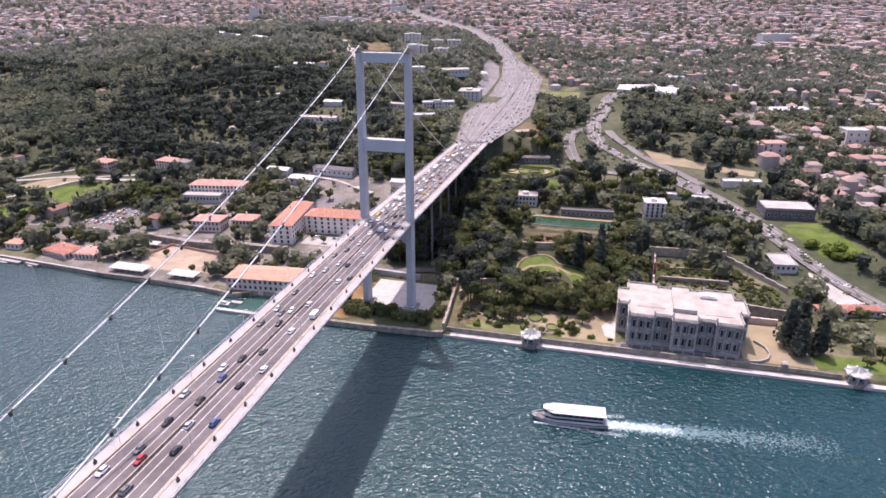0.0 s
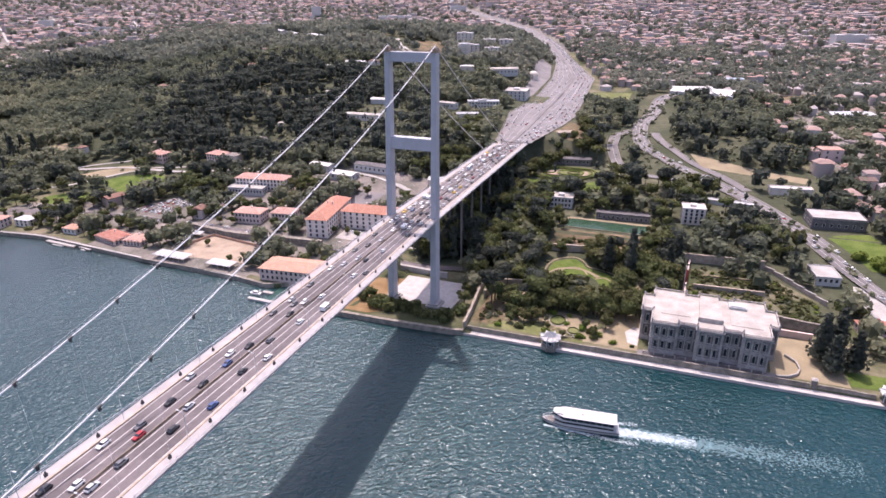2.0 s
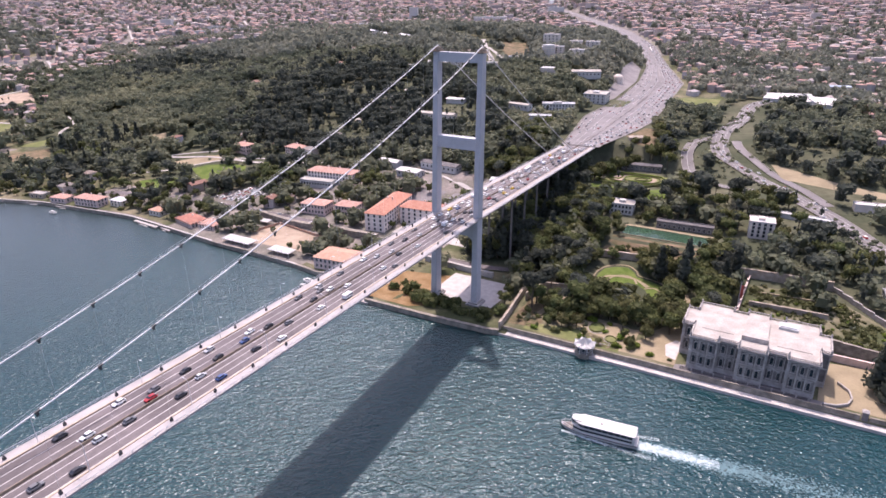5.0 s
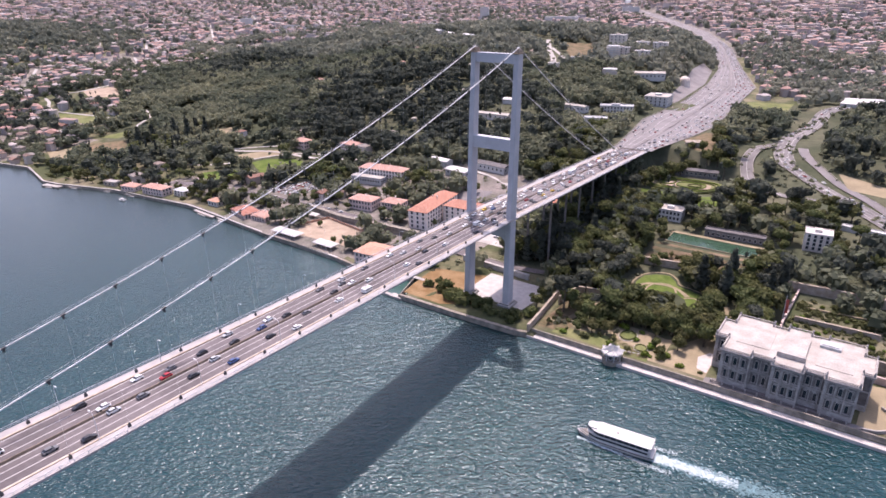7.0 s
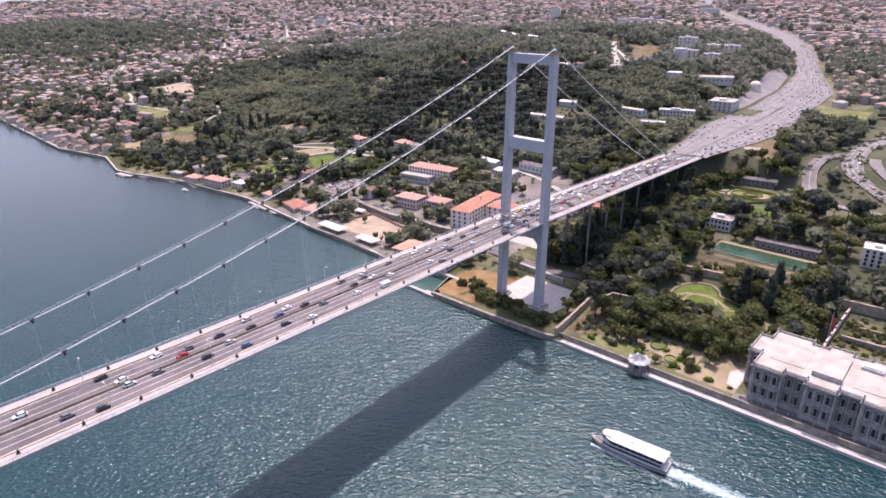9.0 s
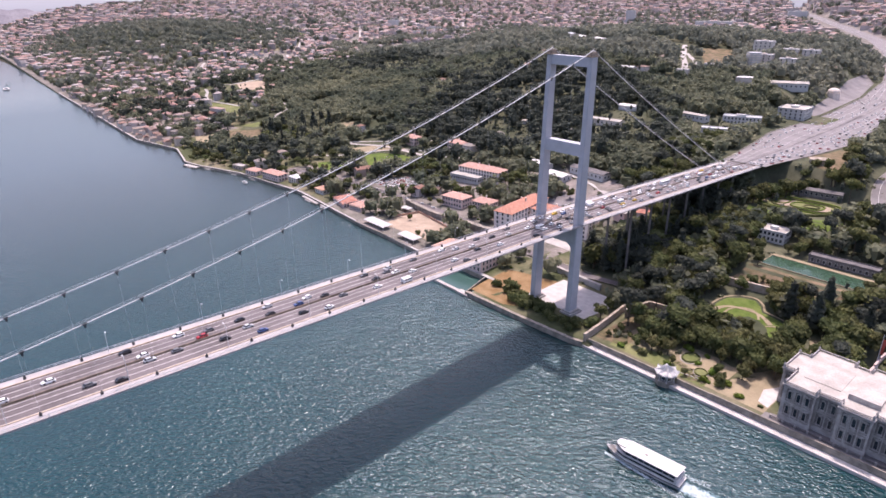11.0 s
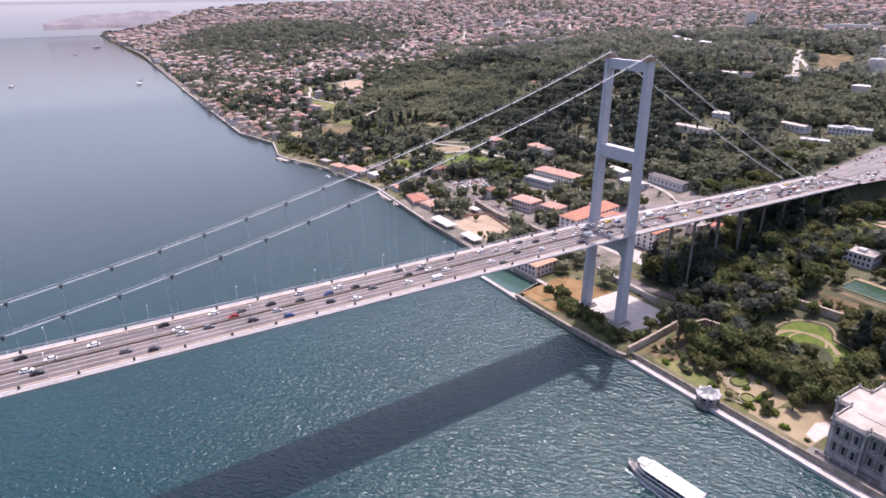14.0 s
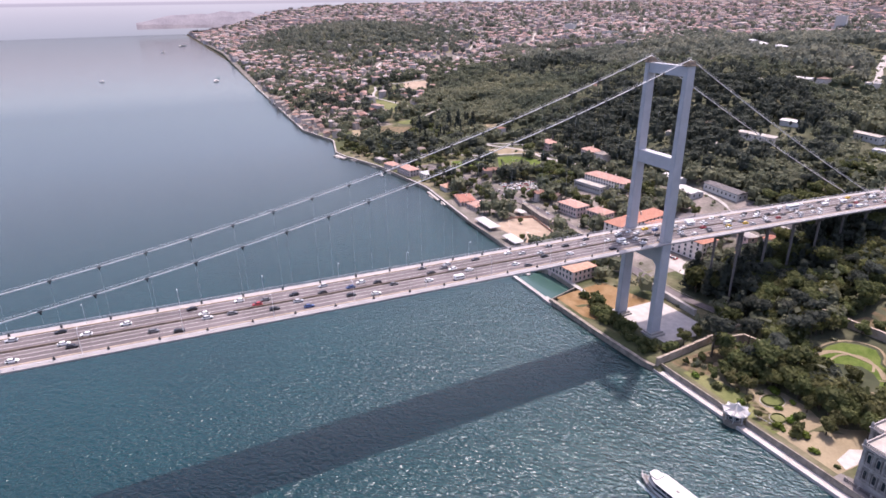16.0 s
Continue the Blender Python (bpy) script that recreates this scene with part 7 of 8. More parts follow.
def in_view(x, y):
    """Whether a spot lies in the camera's sweep of view, by angle from its path ends."""
    a = np.degrees(np.arctan2(x, y - 1))
    a2 = np.degrees(np.arctan2(x - 128, y - 76))
    return (a > -54) & (a < 24) | (a2 > -104) & (a2 < -26)


def spread(x0, x1, y0, y1, gap):
    gx, gy = np.meshgrid(np.arange(x0, x1, gap), np.arange(y0, y1, gap))
    x = (gx + RNG.uniform(-0.45, 0.45, gx.shape) * gap).ravel()
    y = (gy + RNG.uniform(-0.45, 0.45, gx.shape) * gap).ravel()
    ok = in_view(x, y) & (y > shore(x) + 14)
    return x[ok], y[ok]


def off_road(x, y, m=8):
    return (x < np.interp(y, HWY_Y, HWY_L) - m - 70 * sm(1500, 2100, y)) | (x > np.interp(y, HWY_Y, HWY_R) + m) | (y < 600)


def forest(name, x, y, protos, lo, hi, label, material):
    """One mesh of very many trees."""
    vs, fs, n = [], [], 0
    z = height(x, y)
    pick = RNG.integers(len(protos), size=len(x))
    for k, (pv, pf) in enumerate(protos):
        sel = np.flatnonzero(pick == k)
        if not len(sel):
            continue
        a, s, t = RNG.uniform(0, 6.283, len(sel)), RNG.uniform(lo, hi, len(sel)), RNG.uniform(0.8, 1.25, len(sel))
        ca, sa = np.cos(a)[:, None], np.sin(a)[:, None]
        px = (pv[None, :, 0] * ca - pv[None, :, 1] * sa) * s[:, None] + x[sel, None]
        py = (pv[None, :, 0] * sa + pv[None, :, 1] * ca) * s[:, None] + y[sel, None]
        pz = pv[None, :, 2] * (s * t)[:, None] + z[sel, None] - 0.6
        vs.append(np.stack([px, py, pz], 2).reshape(-1, 3))
        fs.append((pf[None] + (np.arange(len(sel)) * len(pv))[:, None, None]).reshape(-1, 4) + n)
        n += len(sel) * len(pv)
    me = fast_mesh(name, np.concatenate(vs), np.concatenate(fs), [material])
    return tagged(new(name, me), label, "trees", kind="stuff")


def small_lobes(kind, rng):
    if kind == "pine":
        return [(np.array((0, 0, 7.6)), np.array((4.4, 4.4, 2.8))), (np.array((1.6, 0.8, 4.2)), np.array((3.0, 3.0, 3.2)))]
    a = rng.uniform(0, 6.28)
    return [(np.array((0, 0, 5.2)), np.array((4.4, 4.4, 4.0))), (np.array((2.4 * math.cos(a), 2.4 * math.sin(a), 4.4)), np.array((3.2, 3.2, 3.2)))]


P_NEAR = [crown(small_lobes("broad", RNG), 46, 1.1, RNG, blob(1)) for _ in range(4)]
P_PINE = [crown(small_lobes("pine", RNG), 46, 1.05, RNG, blob(1)) for _ in range(2)] + [crown(lobes_for("cypress", RNG)[::2], 45, 0.6, RNG, blob(1)) for _ in range(1)]
P_FAR = [crown([(np.array((0, 0, 5.0)), np.array((5.5, 5.5, 4.6)))], 14, 2.0, RNG, blob(1)) for _ in range(4)]

x, y = spread(-1350, 480, 330, 960, 9.8)
d = np.hypot(x, y)
wob = 55 * np.sin(x * 0.017 + 1.1 * np.sin(y * 0.021)), 55 * np.sin(y * 0.019 + 1.3 * np.sin(x * 0.013))
forestry = inside(WOODS, x + wob[0], y + wob[1])
garden = inside(GARDENS, x, y)
keep = ~TAKEN[cell(x, y)] & off_road(x, y) & np.where(forestry, True, np.where(garden, RNG.random(len(x)) < np.where(x < -60, 0.95, 0.66), RNG.random(len(x)) < 0.5))
gapn = np.sin(x * 0.03 + 2.1 * np.sin(y * 0.02)) + np.sin(y * 0.041 + 1.7 * np.sin(x * 0.018))
keep &= (gapn > -1.15) | (RNG.random(len(x)) < 0.2)
x, y = x[keep], y[keep]
dark = (np.sin(x * 0.011 + 1.0) + np.sin(y * 0.013 + x * 0.004) + RNG.normal(0, 0.7, len(x)) + 4.5 * np.exp(-(((x + 425) / 125) ** 2 + ((y - 650) / 110) ** 2))) > 0.9
forest("woodland", x[~dark], y[~dark], P_NEAR, 1.2, 1.85, "dense mixed green woodland on the slopes", M_WOODS)
forest("pine_woodland", x[dark], y[dark], P_PINE, 1.2, 1.85, "dense dark pine and cypress woodland", M_PINE)
x, y = spread(-1500, 900, 960, 1750, 13.5)
keep = off_road(x, y) & np.where(inside(WOODS, x, y), True, RNG.random(len(x)) < 0.62) & ~((x < 490) & TAKEN[cell(x, y)]) & ~on_street(x, y)
gapn = np.sin(x * 0.017 + 2.1 * np.sin(y * 0.012)) + np.sin(y * 0.025 + 1.7 * np.sin(x * 0.011))
keep &= (gapn > -1.1) | (RNG.random(len(x)) < 0.2)
forest("far_woodland", x[keep], y[keep], P_FAR, 1.25, 1.9, "distant green woodland on the hill, paled for haze", M_HAZED)


def shore_belt():
    """Trees among the far waterside houses."""
    a, b = spread(-2700, -880, 300, 760, 17)
    ok = (b > shore(a) + 12) & (RNG.random(len(a)) < 0.62) & ~on_street(a, b) & ~((a > -1580) & TAKEN[cell(np.maximum(a, -1580), b)])
    return a[ok], b[ok]


x, y = spread(-4700, 2200, 340, 4700, 38)
r = np.hypot(x, y)
knoll = ((x + 2480) / 830) ** 2 + ((y - 860) / 430) ** 2 < 1
belt = np.sin(x * 0.004 + 1.2 * np.sin(y * 0.003)) + np.sin(y * 0.0052 + 0.8) > 1.0
keep = (r < 4700) & ((x < -1350) | (y > 1700)) & off_road(x, y) & (knoll | belt & (RNG.random(len(x)) < 0.8) | (RNG.random(len(x)) < 0.42)) & ~on_street(x, y)
forest("shore_trees", *shore_belt(), P_FAR, 0.8, 1.4, "trees between the houses of the far shore", M_WOODS)
forest("distant_trees", x[keep], y[keep], P_FAR, 1.3, 2.3, "scattered distant trees between houses", M_HAZED)
x, y = spread(-3310, -1650, 440, 1300, 22)
keep = (((x + 2480) / 830) ** 2 + ((y - 860) / 430) ** 2 < RNG.uniform(0.75, 1.1, len(x))) & (RNG.random(len(x)) < 0.9)
forest("knoll_woodland", x[keep], y[keep], P_FAR, 1.0, 1.6, "wooded knoll above the far shore", M_HAZED)

# low bushes on the open ground
P_LOW = [crown([(np.array((0, 0, 1.0)), np.array((2.2, 2.2, 1.6)))], 8, 1.1, RNG, blob(1)) for _ in range(4)]
x, y = spread(-76, -46, 366, 400, 2.6)
keep = inside([(-74, 380), (-72, 391), (-52, 398), (-49, 379), (-62, 370)], x, y)
forest("climbing_shrubs", x[keep], y[keep], P_LOW, 0.55, 0.85, "bright green planted shrubs beside the old garden wall", M_LIME)
x, y = spread(42, 124, 376, 436, 3.4)
keep = inside([(44, 378), (118, 382), (120, 410), (92, 433), (44, 430)], x, y) & (np.sin(y * 0.42 + 0.3) + RNG.normal(0, 0.6, len(x)) > -0.35)
forest("terrace_shrubs", x[keep], y[keep], P_LOW, 0.6, 1.2, "rows of dusty green shrubs on the back garden terraces", M_LEAF2)
x, y = spread(-620, 300, 330, 760, 7.0)
keep = (SCRUB[cell(x, y)] | ~TAKEN[cell(x, y)]) & off_road(x, y, 4) & (RNG.random(len(x)) < 0.6)
forest("undergrowth", x[keep], y[keep], P_LOW, 0.5, 1.25, "low scrub and bushes between the trees", M_WOODS)
x, y = spread(-900, 300, 760, 1250, 8.0)
keep = SCRUB[cell(x, y)] & off_road(x, y, 4) & (RNG.random(len(x)) < 0.6)
forest("hill_scrub", x[keep], y[keep], P_LOW, 0.6, 1.5, "low scrub on the hill clearings", M_WOODS)


def city(name, x, y, size, label):
    """One mesh of very many houses: walls, and roofs of their own."""
    n = len(x)
    w, l, h = RNG.uniform(0.5, 0.95, n) * size, RNG.uniform(0.5, 1.0, n) * size, RNG.uniform(5.5, 13, n) * (size / 16) ** 0.4
    large = RNG.random(n) < 0.06      # a few blocks of flats stand out
    w, l, h = w * np.where(large, 1.9, 1.0), l * np.where(large, 1.25, 1.0), h * np.where(large, 1.35, 1.0)
    a = 0.25 * np.sin(x * 0.004) + 0.3 * np.sin(y * 0.005) + RNG.normal(0, 0.12, n)
    z = height(x, y)
    flat = large | (RNG.random(n) < 0.25)
    rh, rin = np.where(flat, 0.5, RNG.uniform(1.6, 3.2, n)), np.where(flat, 0.98, 0.22)

    def corners(kw, kl, zz):
        out = []
        for sx, sy in ((-1, -1), (1, -1), (1, 1), (-1, 1)):
            px, py = sx * w / 2 * kw, sy * l / 2 * kl
            out.append(np.stack([x + px * np.cos(a) - py * np.sin(a), y + px * np.sin(a) + py * np.cos(a), zz], 1))
        return np.stack(out, 1)
    one = np.ones(n)
    b0, b1 = corners(one, one, z - 4), corners(one, one, z + h)
    r0, r1 = corners(one * 1.08, one * 1.08, z + h), corners(np.where(flat, 1.0, rin), np.where(flat, 1.0, 0.55), z + h + rh)
    v = np.concatenate([b0, b1, r0, r1], 1).reshape(-1, 3)
    wall = [(0, 1, 5, 4), (1, 2, 6, 5), (2, 3, 7, 6), (3, 0, 4, 7)]
    roof = [(8, 9, 13, 12), (9, 10, 14, 13), (10, 11, 15, 14), (11, 8, 12, 15), (12, 13, 14, 15)]
    f = (np.array(wall + roof)[None] + (np.arange(n) * 16)[:, None, None]).reshape(-1, 4)
    mi = np.tile(np.array([0] * 4 + [1] * 5), n)
    return tagged(new(name, fast_mesh(name, v, f, [M_CITYW, M_CITYR], mi)), label, "houses", kind="stuff")


x, y = spread(-1900, 1100, 320, 1800, 16.5)
near = (x > -1580) & (x < 490) & (y < 1950)
keep = ~(near & TAKEN[cell(x, y)]) & off_road(x, y, 14) & ~inside(WOODS, x, y) & ~inside(GARDENS, x, y) & ~((x > -860) & (y < 480))
keep &= ((x + 2480) / 830) ** 2 + ((y - 860) / 430) ** 2 > RNG.uniform(0.3, 1.0, len(x))
keep &= ~on_street(x, y)
keep &= RNG.random(len(x)) < 0.42 + 0.34 * np.sin(x * 0.011 + 2 * np.sin(y * 0.007)) * np.sin(y * 0.013)
city("near_city", x[keep], y[keep], 15.0, "dense pale houses with red tile roofs on the hills")
x, y = spread(-3200, 1600, 320, 2900, 25)
keep = ((x < -1900) | (y > 1800) | (x > 1100)) & off_road(x, y, 16) & (((x + 2480) / 830) ** 2 + ((y - 860) / 430) ** 2 > RNG.uniform(0.1, 1.0, len(x)) ** 0.5) & (RNG.random(len(x)) < 0.55) & ~on_street(x, y)
city("middle_city", x[keep], y[keep], 22, "dense pale city of red-roofed houses")
x, y = spread(-4750, 2300, 340, 4750, 40)
keep = ((x < -3200) | (y > 2900)) & (np.hypot(x, y) < 4750) & off_road(x, y, 20) & (RNG.random(len(x)) < 0.9)
city("distant_city", x[keep], y[keep], 36, "hazy pinkish city on the horizon")

# ---- vehicles ----
PAINTS = [mat("car_" + n, c, 0.35, var=0.03, spec=0.5) for n, c in (("white", (0.75, 0.75, 0.75)), ("silver", (0.42, 0.43, 0.45)), ("black", (0.02, 0.02, 0.025)), ("grey", (0.12, 0.12, 0.13)), ("red", (0.35, 0.02, 0.03)), ("yellow", (0.65, 0.42, 0.02)), ("blue", (0.03, 0.07, 0.2)))]
PAINT_NAMES = ["white", "silver", "black", "dark grey", "red", "yellow", "blue"]


def wheel_mesh(r, w):
    bm = bmesh.new()
    tube(bm, [(-w / 2, 0, 0), (w / 2, 0, 0)], r, 10)
    me = bpy.data.meshes.new("wheel")
    bm.to_mesh(me)
    bm.free()
    me.materials.append(M_TYRE)
    return me


WHEEL, BIG_WHEEL = wheel_mesh(0.33, 0.22), wheel_mesh(0.5, 0.3)


def loft(sections, mi=0):
    """A body from cross-sections along y: (y, half width, bottom, top)."""
    bm, prev = bmesh.new(), None
    for y, hw, z0, z1 in sections:
        c = min(0.14, (z1 - z0) * 0.3)
        row = [bm.verts.new(p) for p in ((-hw, y, z0), (hw, y, z0), (hw, y, z1 - c), (hw - c, y, z1), (-hw + c, y, z1), (-hw, y, z1 - c))]
        if prev:
            for k in range(6):
                bm.faces.new((prev[k], prev[(k + 1) % 6], row[(k + 1) % 6], row[k]))
        else:
            bm.faces.new(row)
        prev = row
    bm.faces.new(prev[::-1])
    bmesh.ops.recalc_face_normals(bm, faces=bm.faces[:])
    return bm


def car(paint, label, kind="car"):
    """A car heading +y; its body, the glass band, the roof and four wheels."""
    if kind == "car":
        ob = part("car", loft([(-2.2, 0.78, 0.35, 0.72), (-2.0, 0.88, 0.22, 0.92), (0.9, 0.9, 0.2, 0.98), (1.5, 0.88, 0.2, 0.9), (2.1, 0.8, 0.25, 0.72), (2.25, 0.7, 0.35, 0.6)]), paint)
        part("glass", loft([(-1.9, 0.74, 0.9, 0.96), (-1.3, 0.72, 0.9, 1.38), (0.3, 0.72, 0.9, 1.4), (1.1, 0.76, 0.9, 1.0)]), M_GLASS, ob, "dark windows")
        part("roof", loft([(-1.35, 0.62, 1.38, 1.44), (-0.9, 0.66, 1.36, 1.48), (0.2, 0.66, 1.36, 1.48), (0.45, 0.6, 1.34, 1.4)]), paint, ob)
        ax, tr, wm, r = (-1.35, 1.4), 0.8, WHEEL, 0.33
    else:
        L, H = (11.5, 3.1) if kind == "bus" else (5.4, 2.3)
        ob = part(kind, loft([(-L / 2, 1.12, 0.45, H - 0.1), (-L / 2 + 0.3, 1.2, 0.4, H), (L / 2 - 0.6, 1.2, 0.4, H), (L / 2, 1.1, 0.5, H - 0.5 if kind == "van" else H - 0.15)]), paint)
        part("glass", loft([(-L / 2 + 0.6, 1.22, H * 0.52, H * 0.8), (L / 2 - 0.2, 1.21, H * 0.52, H * 0.8)]), M_GLASS, ob, "dark window band")
        part("roof_unit", box(bmesh.new(), -0.6, 0.6, -1.2, 0.8, H, H + 0.2), M_WHITE, ob)
        ax, tr, wm, r = (-L * 0.3, L * 0.32), 1.02, BIG_WHEEL if kind == "bus" else WHEEL, 0.5 if kind == "bus" else 0.33
    for y in ax:
        for s in (-1, 1):
            w = new("wheel", wm)
            w.parent, w.matrix_basis = ob, pose(s * tr, y, r)
    return tagged(ob, label, kind, "bridge traffic")


FLEET = [car(p, n + " car with dark windows on the road", "car") for p, n in zip(PAINTS, PAINT_NAMES)]
VAN = car(PAINTS[0], "white van with a dark window band", "van")
BUS = car(PAINTS[0], "white city bus with a dark window band", "bus")
MIXC = [0, 0, 0, 0, 0, 0, 0, 1, 1, 1, 1, 2, 2, 2, 2, 3, 3, 3, 3, 3, 4, 5, 6, 0, 2, 0, 1, 0]
RNG2 = np.random.default_rng(11)


def drive(x, y, z, rz, pitch=0.0):
    k = RNG2.random()
    src = VAN if k < 0.05 else BUS if k < 0.065 else FLEET[MIXC[int(RNG2.integers(len(MIXC)))]]
    m = pose(x, y, z, pitch, 0, rz)
    copy_thing(src, m)


BASE_TURN = math.degrees(math.atan(-AS))
for lane in (-9.1, -5.6, -2.3, 2.3, 5.6, 9.1):
    y = -60 + float(RNG2.uniform(0, 30))
    while y < 580:
        z = deck_z(y) + 0.02
        pitch = math.degrees(math.atan((deck_z(y + 2) - deck_z(y - 2)) / 4))
        drive(deck_x(lane + float(RNG2.uniform(-0.3, 0.3)), y), y, z, BASE_TURN + (180 if lane < 0 else 0), pitch if lane > 0 else -pitch)
        y += float(RNG2.uniform(10, 58)) if y < 290 else float(RNG2.uniform(8, 24))
for o in (*FLEET, VAN, BUS):
    for c in (*o.children_recursive, o):
        bpy.data.objects.remove(c)

# traffic past counting, on the motorway and the roads
M_TRAFFIC = palette("traffic_paint", [(0.75, 0.75, 0.75), (0.6, 0.6, 0.62), (0.03, 0.03, 0.035), (0.14, 0.14, 0.15), (0.72, 0.72, 0.72), (0.5, 0.5, 0.51), (0.4, 0.41, 0.43), (0.7, 0.7, 0.7), (0.3, 0.04, 0.04)], 0.4)


def traffic(name, rows, label):
    """Many small cars in one mesh: x, y, z, heading."""
    lo = np.array([(-0.88, -2.2, 0.25), (0.88, -2.2, 0.25), (0.88, 2.2, 0.25), (-0.88, 2.2, 0.25), (-0.85, -2.15, 0.95), (0.85, -2.15, 0.95), (0.82, 2.1, 0.85), (-0.82, 2.1, 0.85)])
    up = np.array([(-0.8, -1.9, 0.95), (0.8, -1.9, 0.95), (0.8, 1.1, 0.92), (-0.8, 1.1, 0.92), (-0.66, -1.3, 1.45), (0.66, -1.3, 1.45), (0.66, 0.3, 1.45), (-0.66, 0.3, 1.45)])
    fq = [(0, 1, 5, 4), (1, 2, 6, 5), (2, 3, 7, 6), (3, 0, 4, 7), (4, 5, 6, 7)]
    v1 = np.concatenate([lo, up])
    f1 = np.array(fq + [tuple(i + 8 for i in q) for q in fq])
    vs, fs = [], []
    for i, (x, y, z, a) in enumerate(rows):
        c, s = math.cos(a), math.sin(a)
        vs.append(np.stack([v1[:, 0] * c - v1[:, 1] * s + x, v1[:, 0] * s + v1[:, 1] * c + y, v1[:, 2] + z], 1))
        fs.append(f1 + 16 * i)
    mi = np.tile(np.array([0] * 5 + [1] * 4 + [0]), len(rows))
    tagged(new(name, fast_mesh(name, np.concatenate(vs), np.concatenate(fs), [M_TRAFFIC, M_GLASS], mi)), label, "cars", kind="stuff")


rows = []
for f in (0.06, 0.16, 0.24, 0.32, 0.4, 0.62, 0.7, 0.78, 0.86, 0.94):
    y = 600.0
    while y < 1900:
        l, r, z = np.interp(y, HWY_Y, HWY_L), np.interp(y, HWY_Y, HWY_R), np.interp(y, HWY_Y, HWY_Z)
        dx = np.interp(y + 5, HWY_Y, HWY_L) * (1 - f) + np.interp(y + 5, HWY_Y, HWY_R) * f - (l + (r - l) * f)
        if RNG2.random() < (0.75 if f > 0.5 else 0.32):
            rows.append((l + (r - l) * f, y, z + 0.1, -math.atan2(dx, 5)))
        y += float(RNG2.uniform(8, 20))
vl = smooth_line([Vector(p) for p in VALLEY], 12)
for i in range(1, len(vl) - 1, 2):
    for o in (-6, -2, 2, 6):
        if RNG2.random() < 0.16:
            d = (vl[i + 1] - vl[i - 1]).normalized()
            x, y = vl[i].x + d.y * o, vl[i].y - d.x * o
            rows.append((x, y, max(ground_z(vl[i].x - 8.5, vl[i].y), ground_z(vl[i].x, vl[i].y), ground_z(vl[i].x + 8.5, vl[i].y)) + 0.35, math.atan2(-d.x, d.y)))
for i in range(9):
    for j in range(12):
        x, y = -440 + i * 5.2 + j * 1.2, 411 + j * 3.0
        if inside([(-443, 410), (-407, 407), (-398, 438), (-430, 449)], x, y) and RNG2.random() < 0.75:
            rows.append((x, y, ground_z(x, y) + 0.15, 0.3 + (0.0 if j % 2 else 3.14)))
for i in range(26):
    x, y = -228 + i * 2.7, 428 + (i % 2) * 0.3
    if RNG2.random() < 0.6:
        rows.append((x, y, ground_z(x, y) + 0.15, 0.1))
for i in range(14):
    rows.append((142 + i * 3.0, 404 - i * 0.9 + 0.0, ground_z(142 + i * 3.0, 404 - i * 0.9) + 0.2, 0.2))
for i in range(30):
    x = -100 - i * 8.0 - 160
    y = float(np.interp(x, [-560, -470, -400, -335, -268, -200], [372, 392, 398, 400, 398, 388])) + float(RNG2.choice([-2.0, 2.0]))
    if RNG2.random() < 0.6:
        rows.append((x, y, ground_z(x, y) + 0.45, 1.5))
traffic("far_traffic", rows, "queues of small cars on the motorway and roads")

# ---- ferry ----
FERRY = pose(-3.5, 247.0, 0, 0, 0, 5.5 + 90)
ferry = thing("ferry", FERRY, "white two-deck passenger ferry under way with a foaming wake", "ferry")


def hull_outline(L, w, bow):
    """Plan of a hull, bow towards +y."""
    return [(-w * 0.86, -L / 2), (w * 0.86, -L / 2), (w, -L * 0.3), (w, L * 0.18), (w * 0.72, L * 0.34), (w * 0.3, L * 0.46), (0, L / 2 * bow), (-w * 0.3, L * 0.46), (-w * 0.72, L * 0.34), (-w, L * 0.18), (-w, -L * 0.3)]


part("hull", prism(bmesh.new(), [(x * 0.82, y * 0.94) for x, y in hull_outline(36, 4.4, 1.0)], -0.8, 2.0, top=hull_outline(36, 4.4, 1.02)), M_WHITE, ferry, "white hull")
part("rubbing_band", prism(bmesh.new(), inset(hull_outline(36, 4.4, 1.02), -0.12), 1.5, 1.85), M_DARK, ferry, "dark rubbing band")
part("lower_cabin", prism(bmesh.new(), [(-3.9, -16.5), (3.9, -16.5), (3.9, 8.5), (2.6, 12), (-2.6, 12), (-3.9, 8.5)], 2.0, 4.4), M_WHITE, ferry)
part("window_band", prism(bmesh.new(), [(-3.96, -15.5), (3.96, -15.5), (3.96, 8.4), (2.68, 11.8), (-2.68, 11.8), (-3.96, 8.4)], 2.9, 3.9), M_GLASS, ferry, "dark lower window band")
part("upper_deck", prism(bmesh.new(), [(-4.2, -17), (4.2, -17), (4.2, 9), (2.4, 13), (-2.4, 13), (-4.2, 9)], 4.4, 4.65), M_WHITE, ferry)
# solid dark block stands in for the shade inside the open upper deck
part("open_gallery", prism(bmesh.new(), [(-3.7, -15.5), (3.7, -15.5), (3.7, 7.5), (2.2, 10), (-2.2, 10), (-3.7, 7.5)], 4.65, 6.5), M_GLASS, ferry, "dark block for the shade inside the open upper deck")
part("roof", prism(bmesh.new(), inset([(-4.2, -16.8), (4.2, -16.8), (4.2, 8), (2.7, 11), (-2.7, 11), (-4.2, 8)], 0.0), 6.5, 6.8), M_WHITE, ferry, "broad flat white roof")
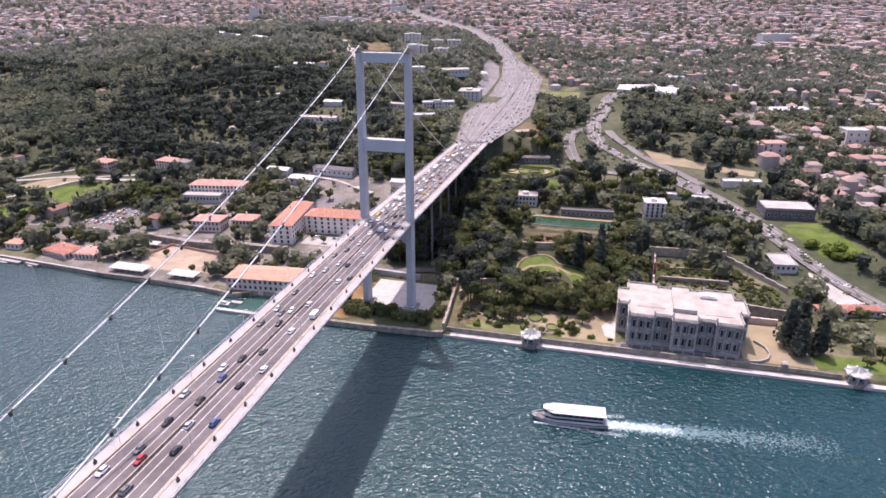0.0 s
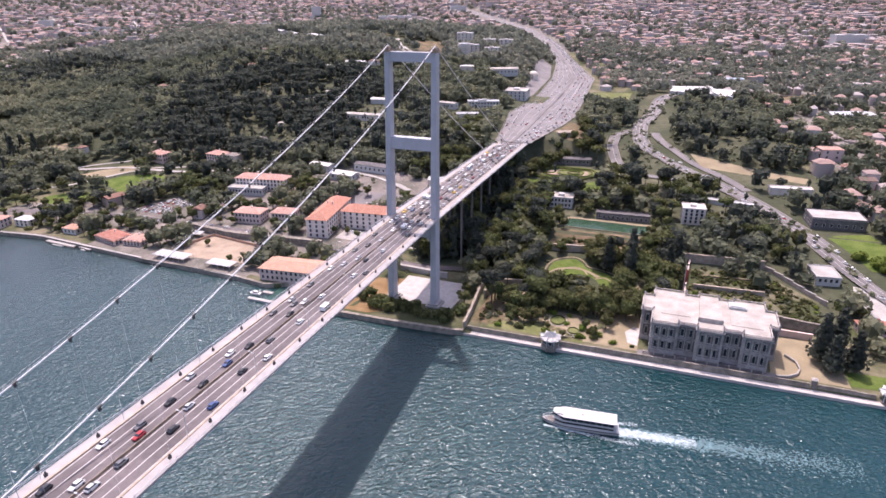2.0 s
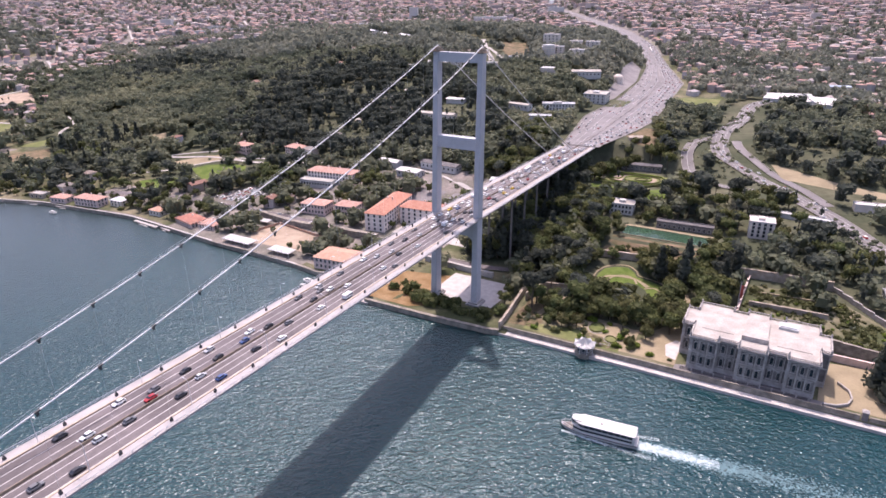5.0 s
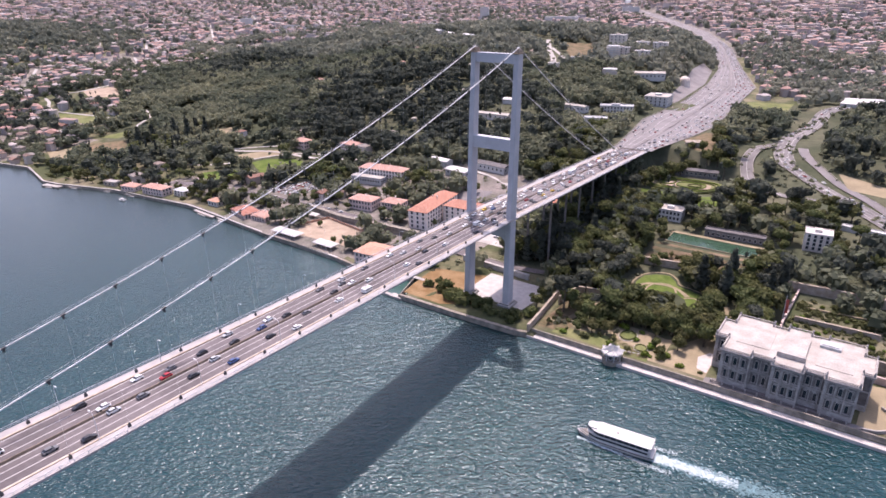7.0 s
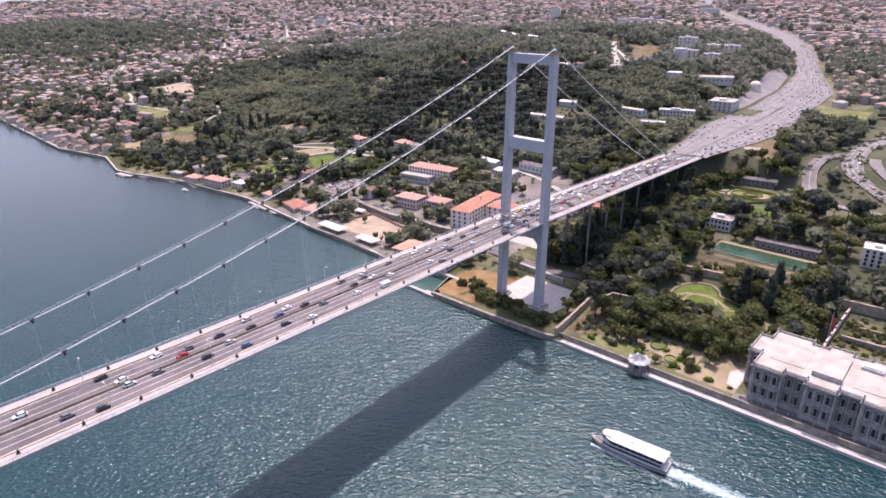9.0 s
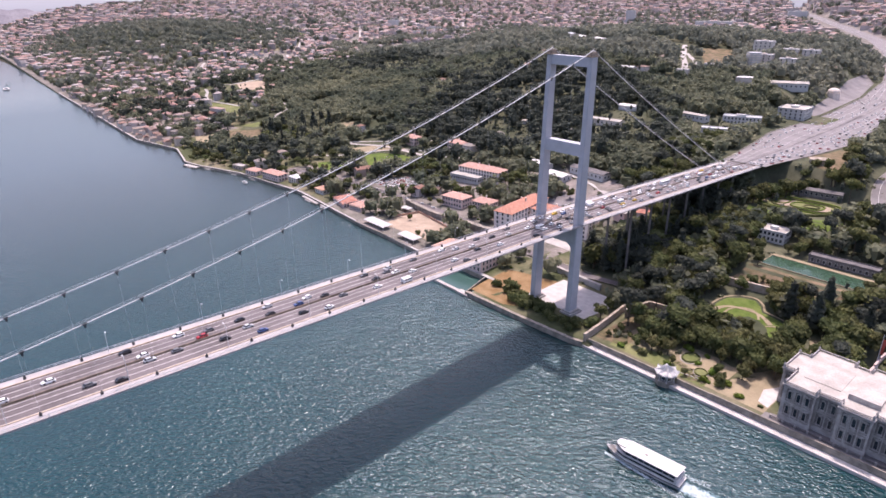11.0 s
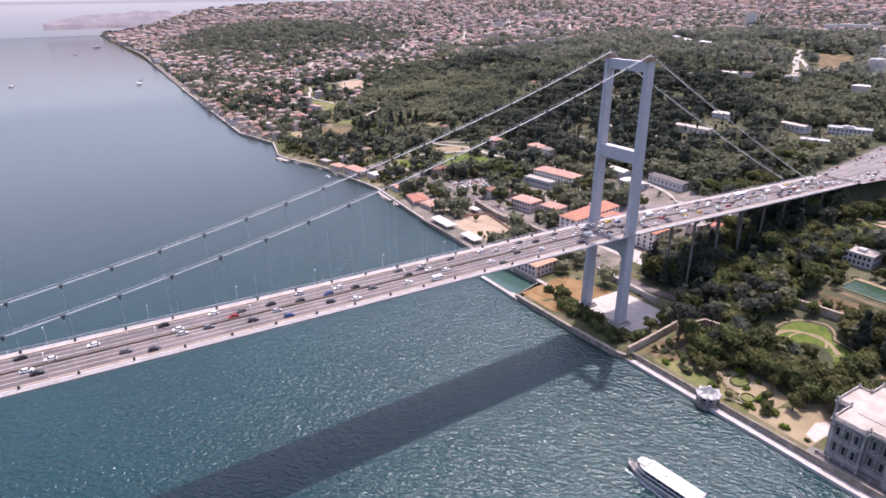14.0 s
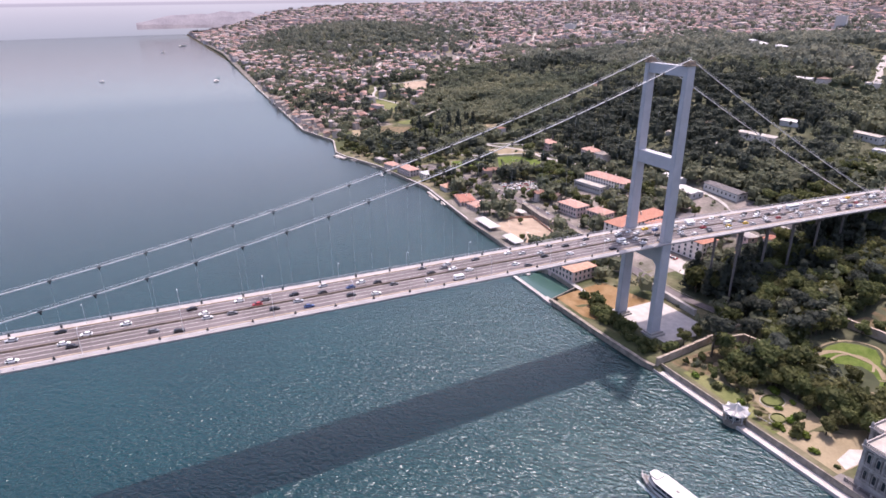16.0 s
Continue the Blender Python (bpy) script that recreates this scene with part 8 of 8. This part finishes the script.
for k in range(9):
    for s in (-1, 1):
        part("post", box(bmesh.new(), s * 3.95 - 0.08, s * 3.95 + 0.08, -16 + k * 2.9 - 0.08, -16 + k * 2.9 + 0.08, 4.65, 6.5), M_WHITE, ferry)
bridge_room = part("wheelhouse", prism(bmesh.new(), [(-2.4, 8.2), (2.4, 8.2), (2.4, 11.6), (1.3, 13.0), (-1.3, 13.0), (-2.4, 11.6)], 4.65, 7.3), M_WHITE, ferry, "low white wheelhouse ahead of the roof")
part("wheelhouse_glass", prism(bmesh.new(), [(-2.46, 9), (2.46, 9), (2.46, 11.6), (1.36, 13.06), (-1.36, 13.06), (-2.46, 11.6)], 5.7, 6.7), M_GLASS, bridge_room)
part("foredeck", prism(bmesh.new(), inset([(3.9, 6), (3.1, 12.2), (1.3, 16.4), (0, 17.6), (-1.3, 16.4), (-3.1, 12.2), (-3.9, 6)], 0.2), 2.0, 2.12), M_CONC, ferry, "grey open foredeck")
part("bow_rail", tube(bmesh.new(), [(4.2, 8, 3.0), (3.2, 12.4, 3.1), (1.3, 16.7, 3.3), (0, 18.2, 3.4), (-1.3, 16.7, 3.3), (-3.2, 12.4, 3.1), (-4.2, 8, 3.0)], 0.12, 6), M_WHITE, ferry, "white rounded bow rail")
for k in range(7):
    x = -3.0 + k
    yy = 17.9 - abs(x) ** 1.7 * 0.95
    part("stanchion", box(bmesh.new(), x * 1.02 - 0.06, x * 1.02 + 0.06, yy - 0.06, yy + 0.06, 2.0, 3.15), M_WHITE, ferry)
part("roof_vent", box(bmesh.new(), -0.5, 0.5, -1.5, -0.3, 6.8, 7.15), M_PAVE, ferry)


def wake(m, length, w0, w1, name, label, density=36, power=1.7, material=None, size0=0.3, size1=0.75, z=0.08):
    """Foam astern: many small flecks lying on the water."""
    n = int(length * density)
    t = RNG2.random(n) ** power
    half = w0 + (w1 - w0) * t
    side = RNG2.normal(0, 0.42, n) * half
    y = -t * length
    size = (size0 + size1 * RNG2.random(n) ** 2) * (1 - 0.55 * t)
    vs, fs = [], []
    for k in range(n):
        a = 1.57 + RNG2.normal(0, 0.6)
        c, s = math.cos(a) * size[k], math.sin(a) * size[k]
        o = np.array((side[k], y[k], z + 0.05 * RNG2.random()))
        vs += [o + (-c, -s, 0), o + (s * 0.4, -c * 0.4, 0), o + (c, s, 0), o + (-s * 0.4, c * 0.4, 0)]
        fs.append((4 * k, 4 * k + 1, 4 * k + 2, 4 * k + 3))
    ob = new(name, fast_mesh(name, np.array(vs), np.array(fs), [material or M_FOAM]))
    ob.matrix_basis = m
    tagged(ob, label, "foam", kind="stuff")


wake(FERRY @ pose(0, -17, 0), 36, 2.4, 3.6, "ferry_wake", "white foaming wake behind the ferry", 70, 2.0, None, 0.5, 1.0, 0.14)
wake(FERRY @ pose(0, -17, 0), 105, 3.2, 11.0, "churned_water", "pale teal churned water behind the ferry", 40, 1.5, M_CHURN, 0.5, 1.0)
for s in (-1, 1):
    wake(FERRY @ pose(s * 3.6, 17, 0, 0, 0, s * 5), 44, 0.6, 2.2, "bow_foam", "white bow foam along the ferry's side", 22, 1.1, None, 0.25, 0.6)


def small_boat(x, y, rz, L, label, name="motor_boat"):
    ob = thing(name, pose(x, y, 0, 0, 0, rz), label, "boat", "small boats")
    k = L / 36
    part("hull", prism(bmesh.new(), [(a * k * 1.6, b * k) for a, b in hull_outline(36, 4.2, 1.0)], -0.4, 1.6 * (0.5 + k), top=[(a * k * 1.8, b * k) for a, b in hull_outline(36, 4.4, 1.04)]), M_WHITE, ob)
    part("cabin", box(bmesh.new(), -4.2 * k, 4.2 * k, -10 * k, 6 * k, 1.2 * (0.5 + k), 3.2 * (0.5 + k)), M_WHITE, ob)
    part("cabin_windows", box(bmesh.new(), -4.3 * k, 4.3 * k, -9 * k, 6.2 * k, 1.9 * (0.5 + k), 2.7 * (0.5 + k)), M_GLASS, ob)
    return ob


small_boat(-1672, 240, -100, 30, "white passenger boat crossing the strait", "passenger_boat")
wake(pose(-1672, 240, 0, 0, 0, -100) @ pose(0, -14, 0), 150, 3.5, 14, "boat_wake", "white wake behind the far boat", 30, 1.7, M_CHURN)
small_boat(-1823, -40, 80, 24, "small dark motor boat on the strait")
small_boat(-2900, 150, 70, 26, "small distant boat on the strait")
small_boat(-3300, 255, 20, 40, "distant moored boat off the far shore")
for x, y, rz in ((-238, 312, 90), (-556, 312, 95)):
    small_boat(x, y, rz, 9, "small white moored motor boat at the quay")
